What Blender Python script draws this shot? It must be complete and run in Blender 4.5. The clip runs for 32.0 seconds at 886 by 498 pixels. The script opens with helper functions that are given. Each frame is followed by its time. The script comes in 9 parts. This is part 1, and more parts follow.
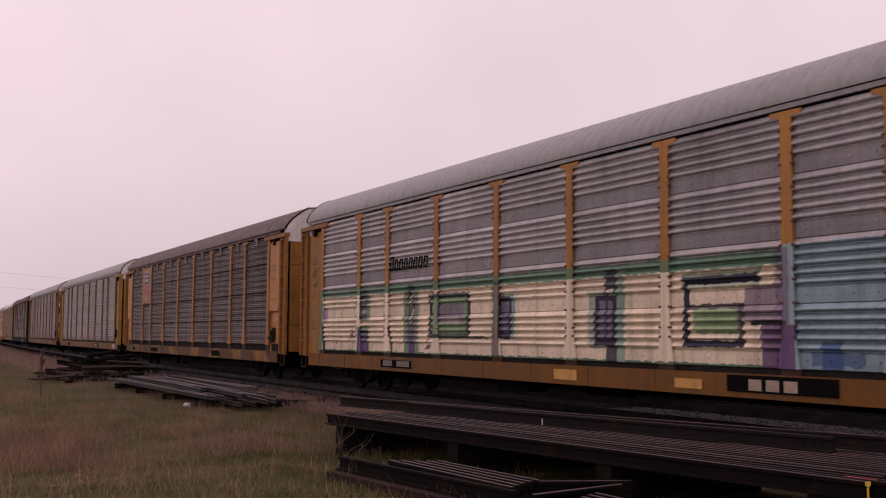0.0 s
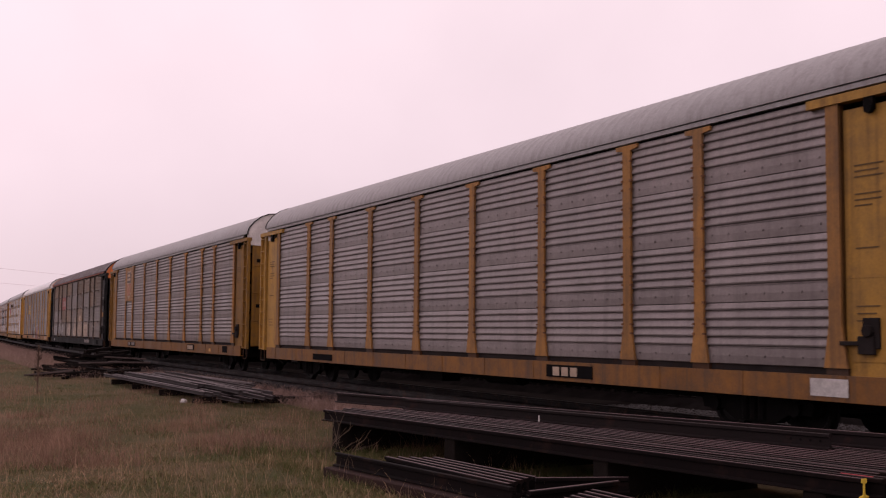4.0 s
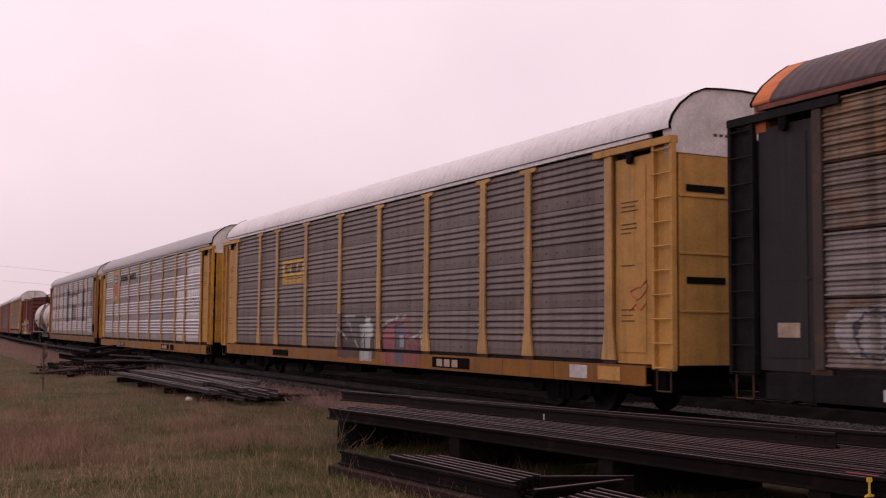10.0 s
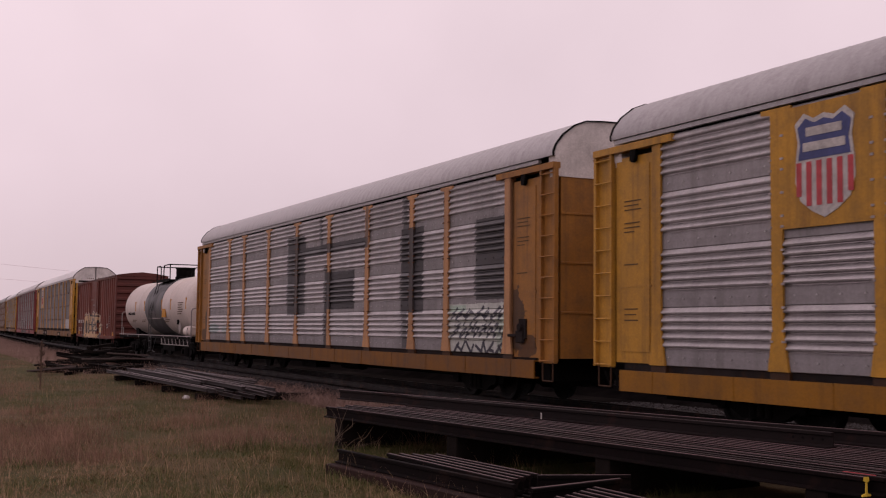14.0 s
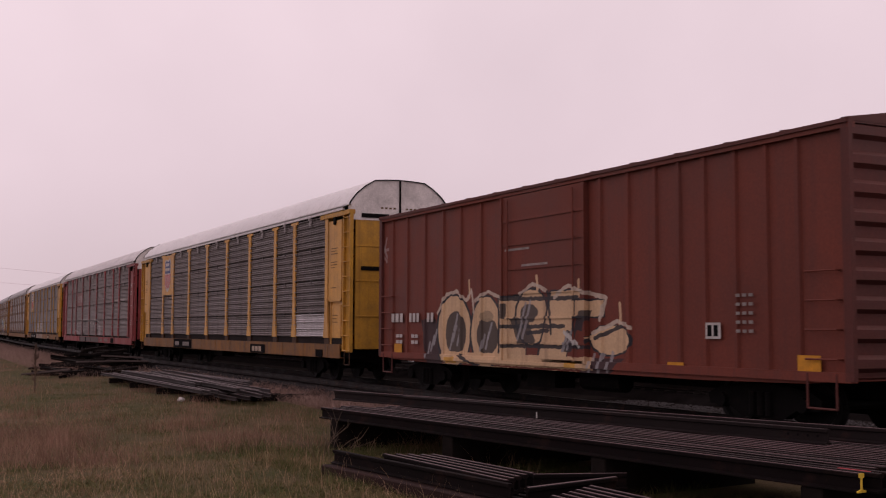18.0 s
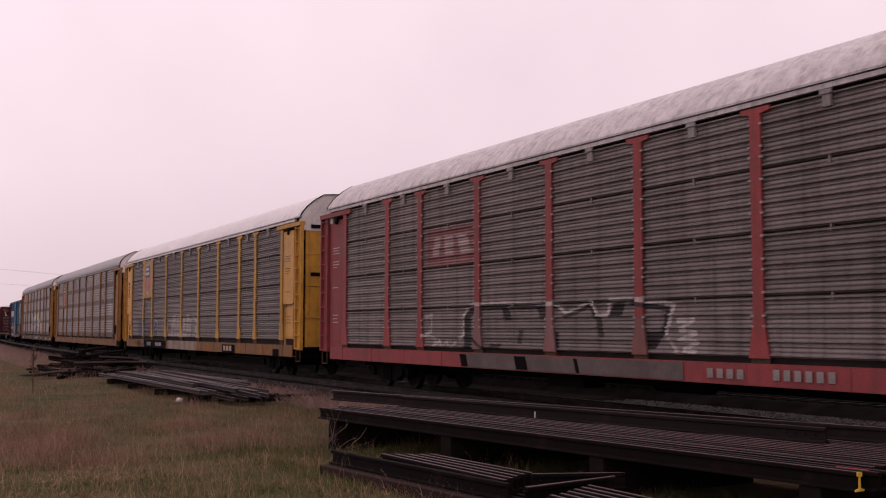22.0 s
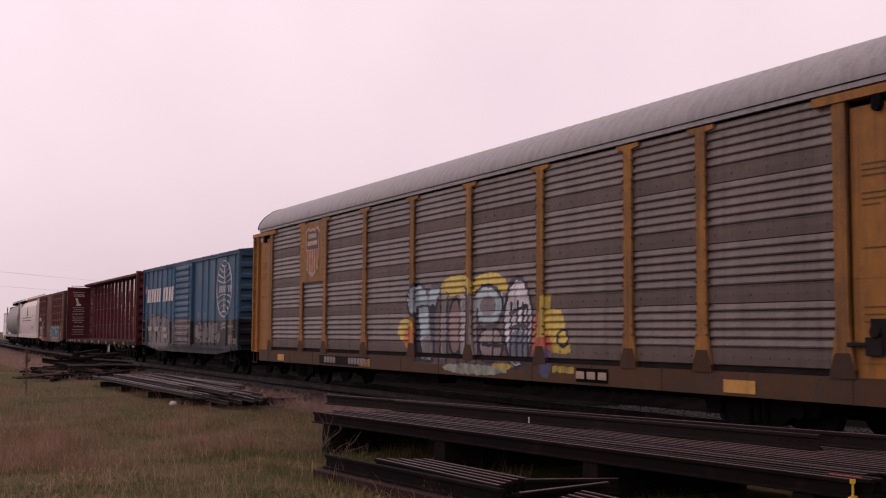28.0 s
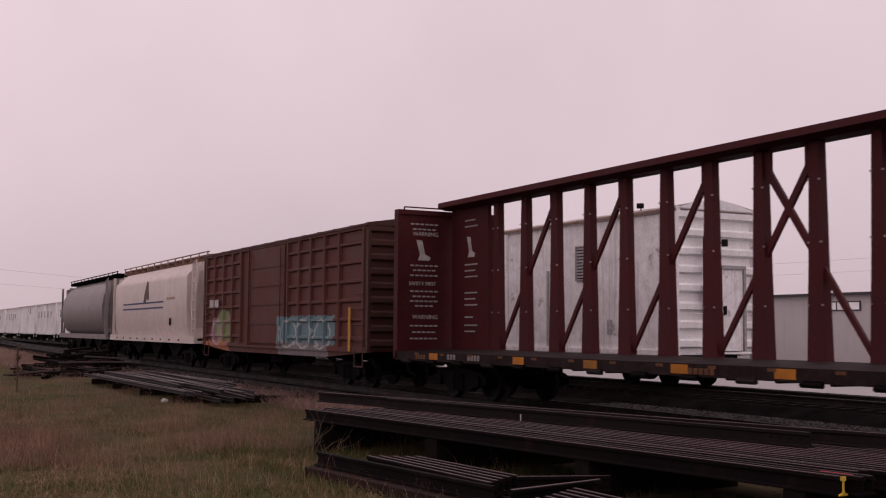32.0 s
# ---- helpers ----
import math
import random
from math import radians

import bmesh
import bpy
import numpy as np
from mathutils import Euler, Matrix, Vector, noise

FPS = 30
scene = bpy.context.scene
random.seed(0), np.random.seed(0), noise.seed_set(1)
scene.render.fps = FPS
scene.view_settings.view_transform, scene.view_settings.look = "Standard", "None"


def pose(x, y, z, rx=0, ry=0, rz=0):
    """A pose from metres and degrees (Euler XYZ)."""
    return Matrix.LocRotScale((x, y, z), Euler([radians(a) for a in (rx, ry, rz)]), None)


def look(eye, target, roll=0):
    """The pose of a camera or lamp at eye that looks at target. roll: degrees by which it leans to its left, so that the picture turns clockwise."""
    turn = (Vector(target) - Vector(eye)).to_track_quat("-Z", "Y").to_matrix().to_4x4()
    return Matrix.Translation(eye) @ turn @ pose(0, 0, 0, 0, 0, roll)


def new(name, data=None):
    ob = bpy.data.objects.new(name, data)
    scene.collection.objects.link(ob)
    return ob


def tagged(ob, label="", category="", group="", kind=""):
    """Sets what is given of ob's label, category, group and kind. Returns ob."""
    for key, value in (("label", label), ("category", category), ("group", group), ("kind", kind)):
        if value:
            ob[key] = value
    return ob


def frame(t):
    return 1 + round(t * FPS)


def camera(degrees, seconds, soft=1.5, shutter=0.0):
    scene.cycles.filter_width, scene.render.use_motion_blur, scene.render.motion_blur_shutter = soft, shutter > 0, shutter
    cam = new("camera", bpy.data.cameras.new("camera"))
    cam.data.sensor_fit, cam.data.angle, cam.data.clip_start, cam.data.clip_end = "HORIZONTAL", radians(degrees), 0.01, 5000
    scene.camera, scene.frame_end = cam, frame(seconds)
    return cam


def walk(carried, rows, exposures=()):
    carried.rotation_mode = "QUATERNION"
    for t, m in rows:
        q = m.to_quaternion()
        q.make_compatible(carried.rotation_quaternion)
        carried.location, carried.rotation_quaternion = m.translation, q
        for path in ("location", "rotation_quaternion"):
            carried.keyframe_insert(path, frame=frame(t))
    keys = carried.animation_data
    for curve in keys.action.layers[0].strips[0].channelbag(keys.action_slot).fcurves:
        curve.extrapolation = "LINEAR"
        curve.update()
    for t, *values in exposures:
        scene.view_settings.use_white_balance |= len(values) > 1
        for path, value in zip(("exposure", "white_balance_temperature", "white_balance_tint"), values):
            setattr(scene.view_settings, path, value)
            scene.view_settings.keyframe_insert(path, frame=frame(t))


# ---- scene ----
# Camera on a tripod beside the line; z = 0 is the top of the rail, x runs along the track.
EYE = (0.0, 0.0, 1.555)
# seconds, heading left of +y, upward tilt, lean
VIEW = [
    (0.0, 63.155, 4.456, 0.387),
    (0.5, 63.121, 4.455, 0.384),
    (1.0, 63.112, 4.434, 0.385),
    (1.5, 63.142, 4.449, 0.635),
    (2.0, 63.068, 4.487, 0.774),
    (2.5, 63.038, 4.448, 0.533),
    (3.0, 62.985, 4.337, 0.458),
    (3.5, 62.984, 4.293, 0.461),
    (5.5, 63.110, 4.284, 0.410),
    (6.0, 63.140, 4.267, 0.293),
    (6.5, 63.234, 4.240, 0.346),
    (7.0, 63.252, 4.201, 0.463),
    (7.5, 63.322, 4.129, 0.639),
    (8.0, 63.231, 4.139, 0.617),
    (8.5, 63.155, 4.217, 0.374),
    (9.0, 63.190, 4.240, 0.346),
    (9.5, 63.179, 4.224, 0.327),
    (10.0, 63.257, 4.194, 0.521),
    (10.5, 63.278, 4.143, 0.705),
    (11.0, 63.178, 4.115, 0.577),
    (11.5, 63.086, 4.087, 0.320),
    (12.0, 63.071, 4.069, 0.343),
    (12.5, 63.095, 4.079, 0.337),
    (13.0, 63.160, 4.070, 0.460),
    (13.5, 63.191, 4.094, 0.683),
    (14.0, 63.144, 4.136, 0.639),
    (14.5, 63.009, 4.123, 0.261),
    (16.5, 63.034, 4.123, 0.505),
    (17.0, 62.988, 4.152, 0.503),
    (17.5, 62.865, 4.144, 0.272),
    (18.0, 62.843, 4.133, 0.182),
    (18.5, 62.831, 4.113, 0.106),
    (19.0, 62.832, 4.122, 0.117),
    (19.5, 62.824, 4.099, 0.275),
    (20.0, 62.841, 4.108, 0.417),
    (20.5, 62.862, 4.108, 0.159),
    (21.0, 62.871, 4.082, 0.092),
    (21.5, 62.791, 4.085, 0.022),
    (22.0, 62.735, 4.126, 0.042),
    (22.5, 62.697, 4.167, 0.119),
    (23.0, 62.677, 4.189, 0.269),
    (23.5, 62.574, 4.251, 0.059),
    (24.0, 62.560, 4.254, 0.077),
    (24.5, 62.531, 4.260, 0.114),
    (25.0, 62.525, 4.304, 0.146),
    (25.5, 62.523, 4.329, 0.402),
    (27.5, 62.507, 4.368, 0.386),
    (28.0, 62.478, 4.369, 0.382),
    (28.5, 62.430, 4.348, 0.593),
    (29.0, 62.392, 4.350, 0.685),
    (29.5, 62.335, 4.327, 0.622),
    (30.0, 62.264, 4.336, 0.452),
    (30.5, 62.217, 4.337, 0.331),
    (31.0, 62.154, 4.317, 0.343),
    (31.5, 62.085, 4.285, 0.416),
    (32.0, 62.070, 4.242, 0.423),
]

cam = camera(43.36, 32.0, soft=1.15, shutter=0.08)


def aimed(yaw, tilt, lean):
    a, b = radians(yaw), radians(tilt)
    way = Vector((-math.sin(a) * math.cos(b), math.cos(a) * math.cos(b), math.sin(b)))
    return look(EYE, Vector(EYE) + way, lean)


walk(cam, [(t, aimed(y, p, r)) for t, y, p, r in VIEW],
     exposures=[(0.0, -0.02), (0.8, 0.0), (2.0, 0.2), (7.0, 0.2), (9.0, 0.2), (11.0, 0.15), (12.3, 0.05),
                (13.0, -0.05), (14.5, -0.05), (16.5, -0.25), (17.3, -0.22), (18.0, -0.08), (19.0, 0.05), (20.0, 0.15), (28.5, 0.15),
                (29.6, 0.05), (30.5, -0.05), (31.2, -0.1), (32.0, -0.2)])

# ---------------------------------------------------------------- sky and sun
SKY = (0.90, 0.715, 0.77)
world = bpy.data.worlds.new("overcast")
scene.world = world
world.use_nodes = True
wn, wl = world.node_tree.nodes, world.node_tree.links
wn.clear()
w_out, w_bg = wn.new("ShaderNodeOutputWorld"), wn.new("ShaderNodeBackground")
w_sky = wn.new("ShaderNodeTexSky")
w_sky.sky_type, w_sky.sun_disc = "NISHITA", False
w_sky.sun_elevation, w_sky.sun_rotation = radians(42), radians(200)
w_gain = wn.new("ShaderNodeMix")
w_gain.data_type, w_gain.blend_type = "RGBA", "MULTIPLY"
w_gain.inputs["Factor"].default_value = 1.0
w_gain.inputs["B"].default_value = (0.1, 0.1, 0.1, 1)
wl.new(w_sky.outputs[0], w_gain.inputs["A"])
w_tc, w_sep = wn.new("ShaderNodeTexCoord"), wn.new("ShaderNodeSeparateXYZ")
w_ramp, w_noise, w_nr = wn.new("ShaderNodeValToRGB"), wn.new("ShaderNodeTexNoise"), wn.new("ShaderNodeMapRange")
wl.new(w_tc.outputs["Generated"], w_sep.inputs[0])
wl.new(w_sep.outputs["Z"], w_ramp.inputs[0])
e = w_ramp.color_ramp.elements
e[0].position, e[0].color = 0.0, (SKY[0] * 0.72, SKY[1] * 0.70, SKY[2] * 0.715, 1)
e[1].position, e[1].color = 0.42, (SKY[0] * 1.1, SKY[1] * 1.1, SKY[2] * 1.1, 1)
mid = e.new(0.14)
mid.color = (SKY[0] * 0.915, SKY[1] * 0.90, SKY[2] * 0.91, 1)
w_noise.inputs["Scale"].default_value, w_noise.inputs["Detail"].default_value = 2.6, 6
wl.new(w_tc.outputs["Generated"], w_noise.inputs["Vector"])
wl.new(w_noise.outputs["Fac"], w_nr.inputs["Value"])
w_nr.inputs["From Min"].default_value, w_nr.inputs["From Max"].default_value = 0.3, 0.7
w_nr.inputs["To Min"].default_value, w_nr.inputs["To Max"].default_value = 0.95, 1.1
w_cloud = wn.new("ShaderNodeVectorMath")
w_cloud.operation = "SCALE"
wl.new(w_ramp.outputs[0], w_cloud.inputs[0])
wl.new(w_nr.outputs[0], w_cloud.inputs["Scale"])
w_mix = wn.new("ShaderNodeMix")
w_mix.data_type = "RGBA"
w_mix.inputs["Factor"].default_value = 0.95
wl.new(w_gain.outputs["Result"], w_mix.inputs["A"])
wl.new(w_cloud.outputs[0], w_mix.inputs["B"])
wl.new(w_mix.outputs["Result"], w_bg.inputs["Color"])
w_bg.inputs["Strength"].default_value = 1.0
wl.new(w_bg.outputs[0], w_out.inputs[0])

sun = bpy.data.lights.new("sun", "SUN")
sun.energy, sun.angle, sun.color = 0.5, radians(40), (1.0, 0.93, 0.9)
sun_ob = new("sun", sun)
sun_ob.matrix_basis = look((15, 40, 45), (0, 0, 0))

# ---------------------------------------------------------------- materials


def link(nt, a, b):
    nt.links.new(a, b)


def math_node(nt, op, a, b=None, c=None, clamp=False):
    n = nt.nodes.new("ShaderNodeMath")
    n.operation, n.use_clamp = op, clamp
    for i, v in enumerate((a, b, c)):
        if v is None:
            continue
        if isinstance(v, (int, float)):
            n.inputs[i].default_value = v
        else:
            nt.links.new(v, n.inputs[i])
    return n.outputs[0]


def mix_col(nt, fac, a, b, mode="MIX"):
    n = nt.nodes.new("ShaderNodeMix")
    n.data_type, n.blend_type = "RGBA", mode
    for name, v in (("Factor", fac), ("A", a), ("B", b)):
        s = n.inputs[name] if name == "Factor" else [i for i in n.inputs if i.name == name and i.type == "RGBA"][0]
        if isinstance(v, (int, float)):
            s.default_value = v
        elif isinstance(v, tuple):
            s.default_value = (*v[:3], 1)
        else:
            nt.links.new(v, s)
    return [o for o in n.outputs if o.type == "RGBA"][0]


def noise_fac(nt, vec, scale, detail=4, rough=0.6):
    n = nt.nodes.new("ShaderNodeTexNoise")
    n.inputs["Scale"].default_value, n.inputs["Detail"].default_value = scale, detail
    n.inputs["Roughness"].default_value = rough
    nt.links.new(vec, n.inputs["Vector"])
    return n.outputs["Fac"]


def remap(nt, v, a, b, c, d):
    n = nt.nodes.new("ShaderNodeMapRange")
    nt.links.new(v, n.inputs["Value"])
    for k, x in (("From Min", a), ("From Max", b), ("To Min", c), ("To Max", d)):
        n.inputs[k].default_value = x
    return n.outputs[0]


def scaled(nt, vec, sx, sy, sz):
    n = nt.nodes.new("ShaderNodeVectorMath")
    n.operation = "MULTIPLY"
    nt.links.new(vec, n.inputs[0])
    n.inputs[1].default_value = (sx, sy, sz)
    return n.outputs[0]


def surf(name, col, rough=0.7, metal=0.0, var=0.25, scale=0.8, fine=25.0, bump=0.15, streak=0.0,
         streak_col=(0.06, 0.045, 0.04), rust=0.0, rust_col=(0.16, 0.07, 0.035), shapes=(), wob=0.03,
         grime=0.0, piece=0.08, spec=0.2):
    """A weathered surface: patches, grain, run-down streaks, rust, and painted shapes in the thing's own space."""
    m = bpy.data.materials.new(name)
    m.use_nodes = True
    nt = m.node_tree
    bsdf = nt.nodes["Principled BSDF"]
    tc = nt.nodes.new("ShaderNodeTexCoord")
    v = tc.outputs["Object"]
    big, small = noise_fac(nt, v, scale), noise_fac(nt, v, fine, 3)
    c = mix_col(nt, remap(nt, big, 0.3, 0.7, 0, 1), tuple(x * (1 - var) for x in col), tuple(min(1, x * (1 + var)) for x in col))
    if rust:
        r = noise_fac(nt, v, scale * 2.7, 6, 0.7)
        c = mix_col(nt, remap(nt, r, 0.62 - rust * 0.3, 0.72 - rust * 0.2, 0, 0.85), c, rust_col)
    for kind, x0, x1, z0, z1, paint, cover in shapes:
        if kind == shapes[0][0] and paint is shapes[0][5]:
            wx = remap(nt, noise_fac(nt, v, 3.0, 3), 0, 1, -wob, wob)
            wz = remap(nt, noise_fac(nt, scaled(nt, v, 1.7, 1.3, 2.1), 3.0, 3), 0, 1, -wob, wob)
            sep = nt.nodes.new("ShaderNodeSeparateXYZ")
            nt.links.new(v, sep.inputs[0])
            px, pz = math_node(nt, "ADD", sep.outputs["X"], wx), math_node(nt, "ADD", sep.outputs["Z"], wz)
            break
    for kind, x0, x1, z0, z1, paint, cover in shapes:
        if kind == "line":
            dx, dz = x1 - x0, z1 - z0
            n2 = max(1e-4, dx * dx + dz * dz)
            along = math_node(nt, "MULTIPLY_ADD", px, dx / n2, math_node(nt, "MULTIPLY_ADD", pz, dz / n2, -(x0 * dx + z0 * dz) / n2), clamp=True)
            ex = math_node(nt, "SUBTRACT", px, math_node(nt, "MULTIPLY_ADD", along, dx, x0))
            ez = math_node(nt, "SUBTRACT", pz, math_node(nt, "MULTIPLY_ADD", along, dz, z0))
            d = math_node(nt, "ADD", math_node(nt, "MULTIPLY", ex, ex), math_node(nt, "MULTIPLY", ez, ez))
            c = mix_col(nt, math_node(nt, "MULTIPLY", math_node(nt, "LESS_THAN", d, 0.0016), cover), c, paint)
            continue
        hx, hz = max(0.01, (x1 - x0) / 2), max(0.01, (z1 - z0) / 2)
        u = math_node(nt, "MULTIPLY_ADD", px, 1 / hx, -(x0 + x1) / 2 / hx)
        w = math_node(nt, "MULTIPLY_ADD", pz, 1 / hz, -(z0 + z1) / 2 / hz)
        if kind in ("box", "frame"):
            d = math_node(nt, "MAXIMUM", math_node(nt, "ABSOLUTE", u), math_node(nt, "ABSOLUTE", w))
        elif kind in ("slant", "back"):
            u = math_node(nt, "MULTIPLY_ADD", w, -0.5 if kind == "slant" else 0.5, math_node(nt, "MULTIPLY", u, 1.5))
            d = math_node(nt, "MAXIMUM", math_node(nt, "ABSOLUTE", u), math_node(nt, "ABSOLUTE", w))
        else:
            d = math_node(nt, "SQRT", math_node(nt, "ADD", math_node(nt, "MULTIPLY", u, u), math_node(nt, "MULTIPLY", w, w)))
        k = math_node(nt, "LESS_THAN", d, 1.0)
        if kind in ("frame", "ring"):
            k = math_node(nt, "MULTIPLY", k, math_node(nt, "GREATER_THAN", d, 1 - 0.07 / min(hx, hz)))
        c = mix_col(nt, math_node(nt, "MULTIPLY", k, cover), c, paint)
    if streak:
        s = noise_fac(nt, scaled(nt, v, 5.0, 5.0, 0.16), 1.0, 4, 0.65)
        c = mix_col(nt, remap(nt, s, 0.53 - 0.1 * streak, 0.72 - 0.1 * streak, 0, streak), c, streak_col)
    if grime:
        g = noise_fac(nt, v, scale * 1.7 + 1.3, 7, 0.75)
        c = mix_col(nt, remap(nt, g, 0.42, 0.68, 0, grime), c, (0.05, 0.042, 0.04))
    oi = nt.nodes.new("ShaderNodeObjectInfo")
    tone = remap(nt, oi.outputs["Random"], 0, 1, 1 - piece, 1 + piece)
    grain = remap(nt, small, 0.3, 0.7, 0.9, 1.1)
    sc = nt.nodes.new("ShaderNodeVectorMath")
    sc.operation = "SCALE"
    nt.links.new(c, sc.inputs[0])
    nt.links.new(math_node(nt, "MULTIPLY", tone, grain), sc.inputs["Scale"])
    nt.links.new(sc.outputs[0], bsdf.inputs["Base Color"])
    bsdf.inputs["Metallic"].default_value = metal
    bsdf.inputs["Specular IOR Level"].default_value = spec
    nt.links.new(remap(nt, big, 0.3, 0.7, max(0.05, rough - 0.12), min(1, rough + 0.12)), bsdf.inputs["Roughness"])
    if bump:
        b = nt.nodes.new("ShaderNodeBump")
        b.inputs["Strength"].default_value, b.inputs["Distance"].default_value = bump, 0.02
        nt.links.new(small, b.inputs["Height"])
        nt.links.new(b.outputs[0], bsdf.inputs["Normal"])
    return m


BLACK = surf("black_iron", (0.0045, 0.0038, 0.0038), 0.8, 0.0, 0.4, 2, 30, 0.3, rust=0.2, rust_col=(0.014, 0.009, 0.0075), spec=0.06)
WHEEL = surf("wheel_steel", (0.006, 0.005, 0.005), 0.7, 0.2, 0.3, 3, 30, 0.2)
RAILSTEEL = surf("rail_steel", (0.012, 0.0085, 0.008), 0.6, 0.1, 0.35, 1.5, 40, 0.3, rust=0.3, rust_col=(0.06, 0.03, 0.022), spec=0.2)
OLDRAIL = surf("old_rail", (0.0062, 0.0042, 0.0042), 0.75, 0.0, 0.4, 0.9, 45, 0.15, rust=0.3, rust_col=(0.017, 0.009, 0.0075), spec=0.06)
# paler copy of old_rail: light on the upper rails' webs is put in colour
BIGRAIL = surf("old_rail_lit", (0.0125, 0.0088, 0.0088), 0.7, 0.0, 0.35, 0.9, 45, 0.15, rust=0.2, rust_col=(0.028, 0.014, 0.012), spec=0.1)
# crown colours: the sky's sheen on the rail heads is painted in
DIMCROWN = surf("dim_sheen_rail_crown", (0.032, 0.019, 0.019), 0.55, 0.0, 0.35, 0.6, 45, 0.08, grime=0.4, spec=0.25)
CROWN = surf("sheen_rail_crown", (0.12, 0.066, 0.07), 0.5, 0.0, 0.35, 0.6, 45, 0.08, grime=0.5, spec=0.4)
GREYCROWN = surf("grey_sheen_rail_crown", (0.135, 0.1, 0.1), 0.5, 0.0, 0.3, 0.6, 45, 0.08, grime=0.4, spec=0.4)
TIE = surf("tie_wood", (0.011, 0.009, 0.0085), 0.9, 0, 0.4, 3, 20, 0.5, spec=0.05)
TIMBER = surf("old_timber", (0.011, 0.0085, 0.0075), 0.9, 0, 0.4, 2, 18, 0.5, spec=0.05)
# near-black base colour: the shade under the train is put into it
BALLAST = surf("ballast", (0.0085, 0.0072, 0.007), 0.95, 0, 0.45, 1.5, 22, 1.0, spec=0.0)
STONE = surf("ballast_stone", (0.043, 0.039, 0.039), 0.9, 0, 0.6, 6, 40, 0.4, spec=0.05)
YELLOWMARK = surf("yellow_paint", (0.62, 0.42, 0.05), 0.6, 0, 0.2, 4, 30, 0.1)
WHITEMARK = surf("white_stencil", (0.48, 0.45, 0.43), 0.7, 0, 0.2, 6, 30, 0.05, grime=0.3)
NUMMARK = surf("worn_number_paint", (0.27, 0.235, 0.22), 0.7, 0, 0.35, 6, 30, 0.05, grime=0.55)
PLAINMARK = surf("plain_number_paint", (0.36, 0.33, 0.32), 0.7, 0, 0.25, 6, 30, 0.05, grime=0.4)
DARKMARK = surf("black_stencil", (0.0065, 0.0058, 0.0062), 0.85, 0, 0.3, 6, 30, 0.05, spec=0.03)
ORANGEMARK = surf("orange_marker", (0.5, 0.225, 0.022), 0.55, 0, 0.2, 6, 30, 0.05)
REDMARK = surf("red_paint", (0.4, 0.06, 0.07), 0.6, 0, 0.2, 6, 30, 0.05)
BLUEMARK = surf("blue_paint", (0.06, 0.07, 0.17), 0.6, 0, 0.2, 6, 30, 0.05)
BRIGHTBOLT = surf("galvanised_clip", (0.32, 0.28, 0.27), 0.5, 0.3, 0.2, 8, 30, 0.05)

# ---------------------------------------------------------------- mesh helpers
MESHES = {}


def put_box(bm, x0, x1, y0, y1, z0, z1):
    v = [bm.verts.new((x, y, z)) for x in (x0, x1) for y in (y0, y1) for z in (z0, z1)]
    for f in ((0, 1, 3, 2), (4, 6, 7, 5), (0, 4, 5, 1), (2, 3, 7, 6), (0, 2, 6, 4), (1, 5, 7, 3)):
        bm.faces.new([v[i] for i in f])


def put_prism(bm, pts, x0, x1, axis="x"):
    """A closed outline swept along an axis; pts are (y, z), (x, z) or (x, y)."""
    def at(p, s):
        return {"x": (s, p[0], p[1]), "y": (p[0], s, p[1]), "z": (p[0], p[1], s)}[axis]
    a, b = [bm.verts.new(at(p, x0)) for p in pts], [bm.verts.new(at(p, x1)) for p in pts]
    n = len(pts)
    for i in range(n):
        bm.faces.new((a[i], a[(i + 1) % n], b[(i + 1) % n], b[i]))
    bm.faces.new(a[::-1])
    bm.faces.new(b)


def put_rod(bm, p0, p1, r, n=8):
    p0, p1 = Vector(p0), Vector(p1)
    q = (p1 - p0).to_track_quat("Z", "Y")
    ring = [q @ Vector((r * math.cos(2 * math.pi * i / n), r * math.sin(2 * math.pi * i / n), 0)) for i in range(n)]
    a, b = [bm.verts.new(p0 + o) for o in ring], [bm.verts.new(p1 + o) for o in ring]
    for i in range(n):
        bm.faces.new((a[i], a[(i + 1) % n], b[(i + 1) % n], b[i]))
    bm.faces.new(a[::-1])
    bm.faces.new(b)


def put_path(bm, pts, r, n=6):
    for a, b in zip(pts, pts[1:]):
        put_rod(bm, a, b, r, n)


def put_lathe(bm, prof, n=28, axis="x"):
    """A turned body: prof is (along, radius)."""
    rings = []
    for s, r in prof:
        if r < 1e-4:
            rings.append([bm.verts.new((s, 0, 0) if axis == "x" else (0, s, 0) if axis == "y" else (0, 0, s))])
        else:
            ring = []
            for i in range(n):
                c, d = r * math.cos(2 * math.pi * i / n), r * math.sin(2 * math.pi * i / n)
                ring.append(bm.verts.new((s, c, d) if axis == "x" else (c, s, d) if axis == "y" else (c, d, s)))
            rings.append(ring)
    for a, b in zip(rings, rings[1:]):
        for i in range(n):
            q = [a[i % len(a)], a[(i + 1) % len(a)], b[(i + 1) % len(b)], b[i % len(b)]]
            q = list(dict.fromkeys(q))
            if len(q) > 2:
                bm.faces.new(q)


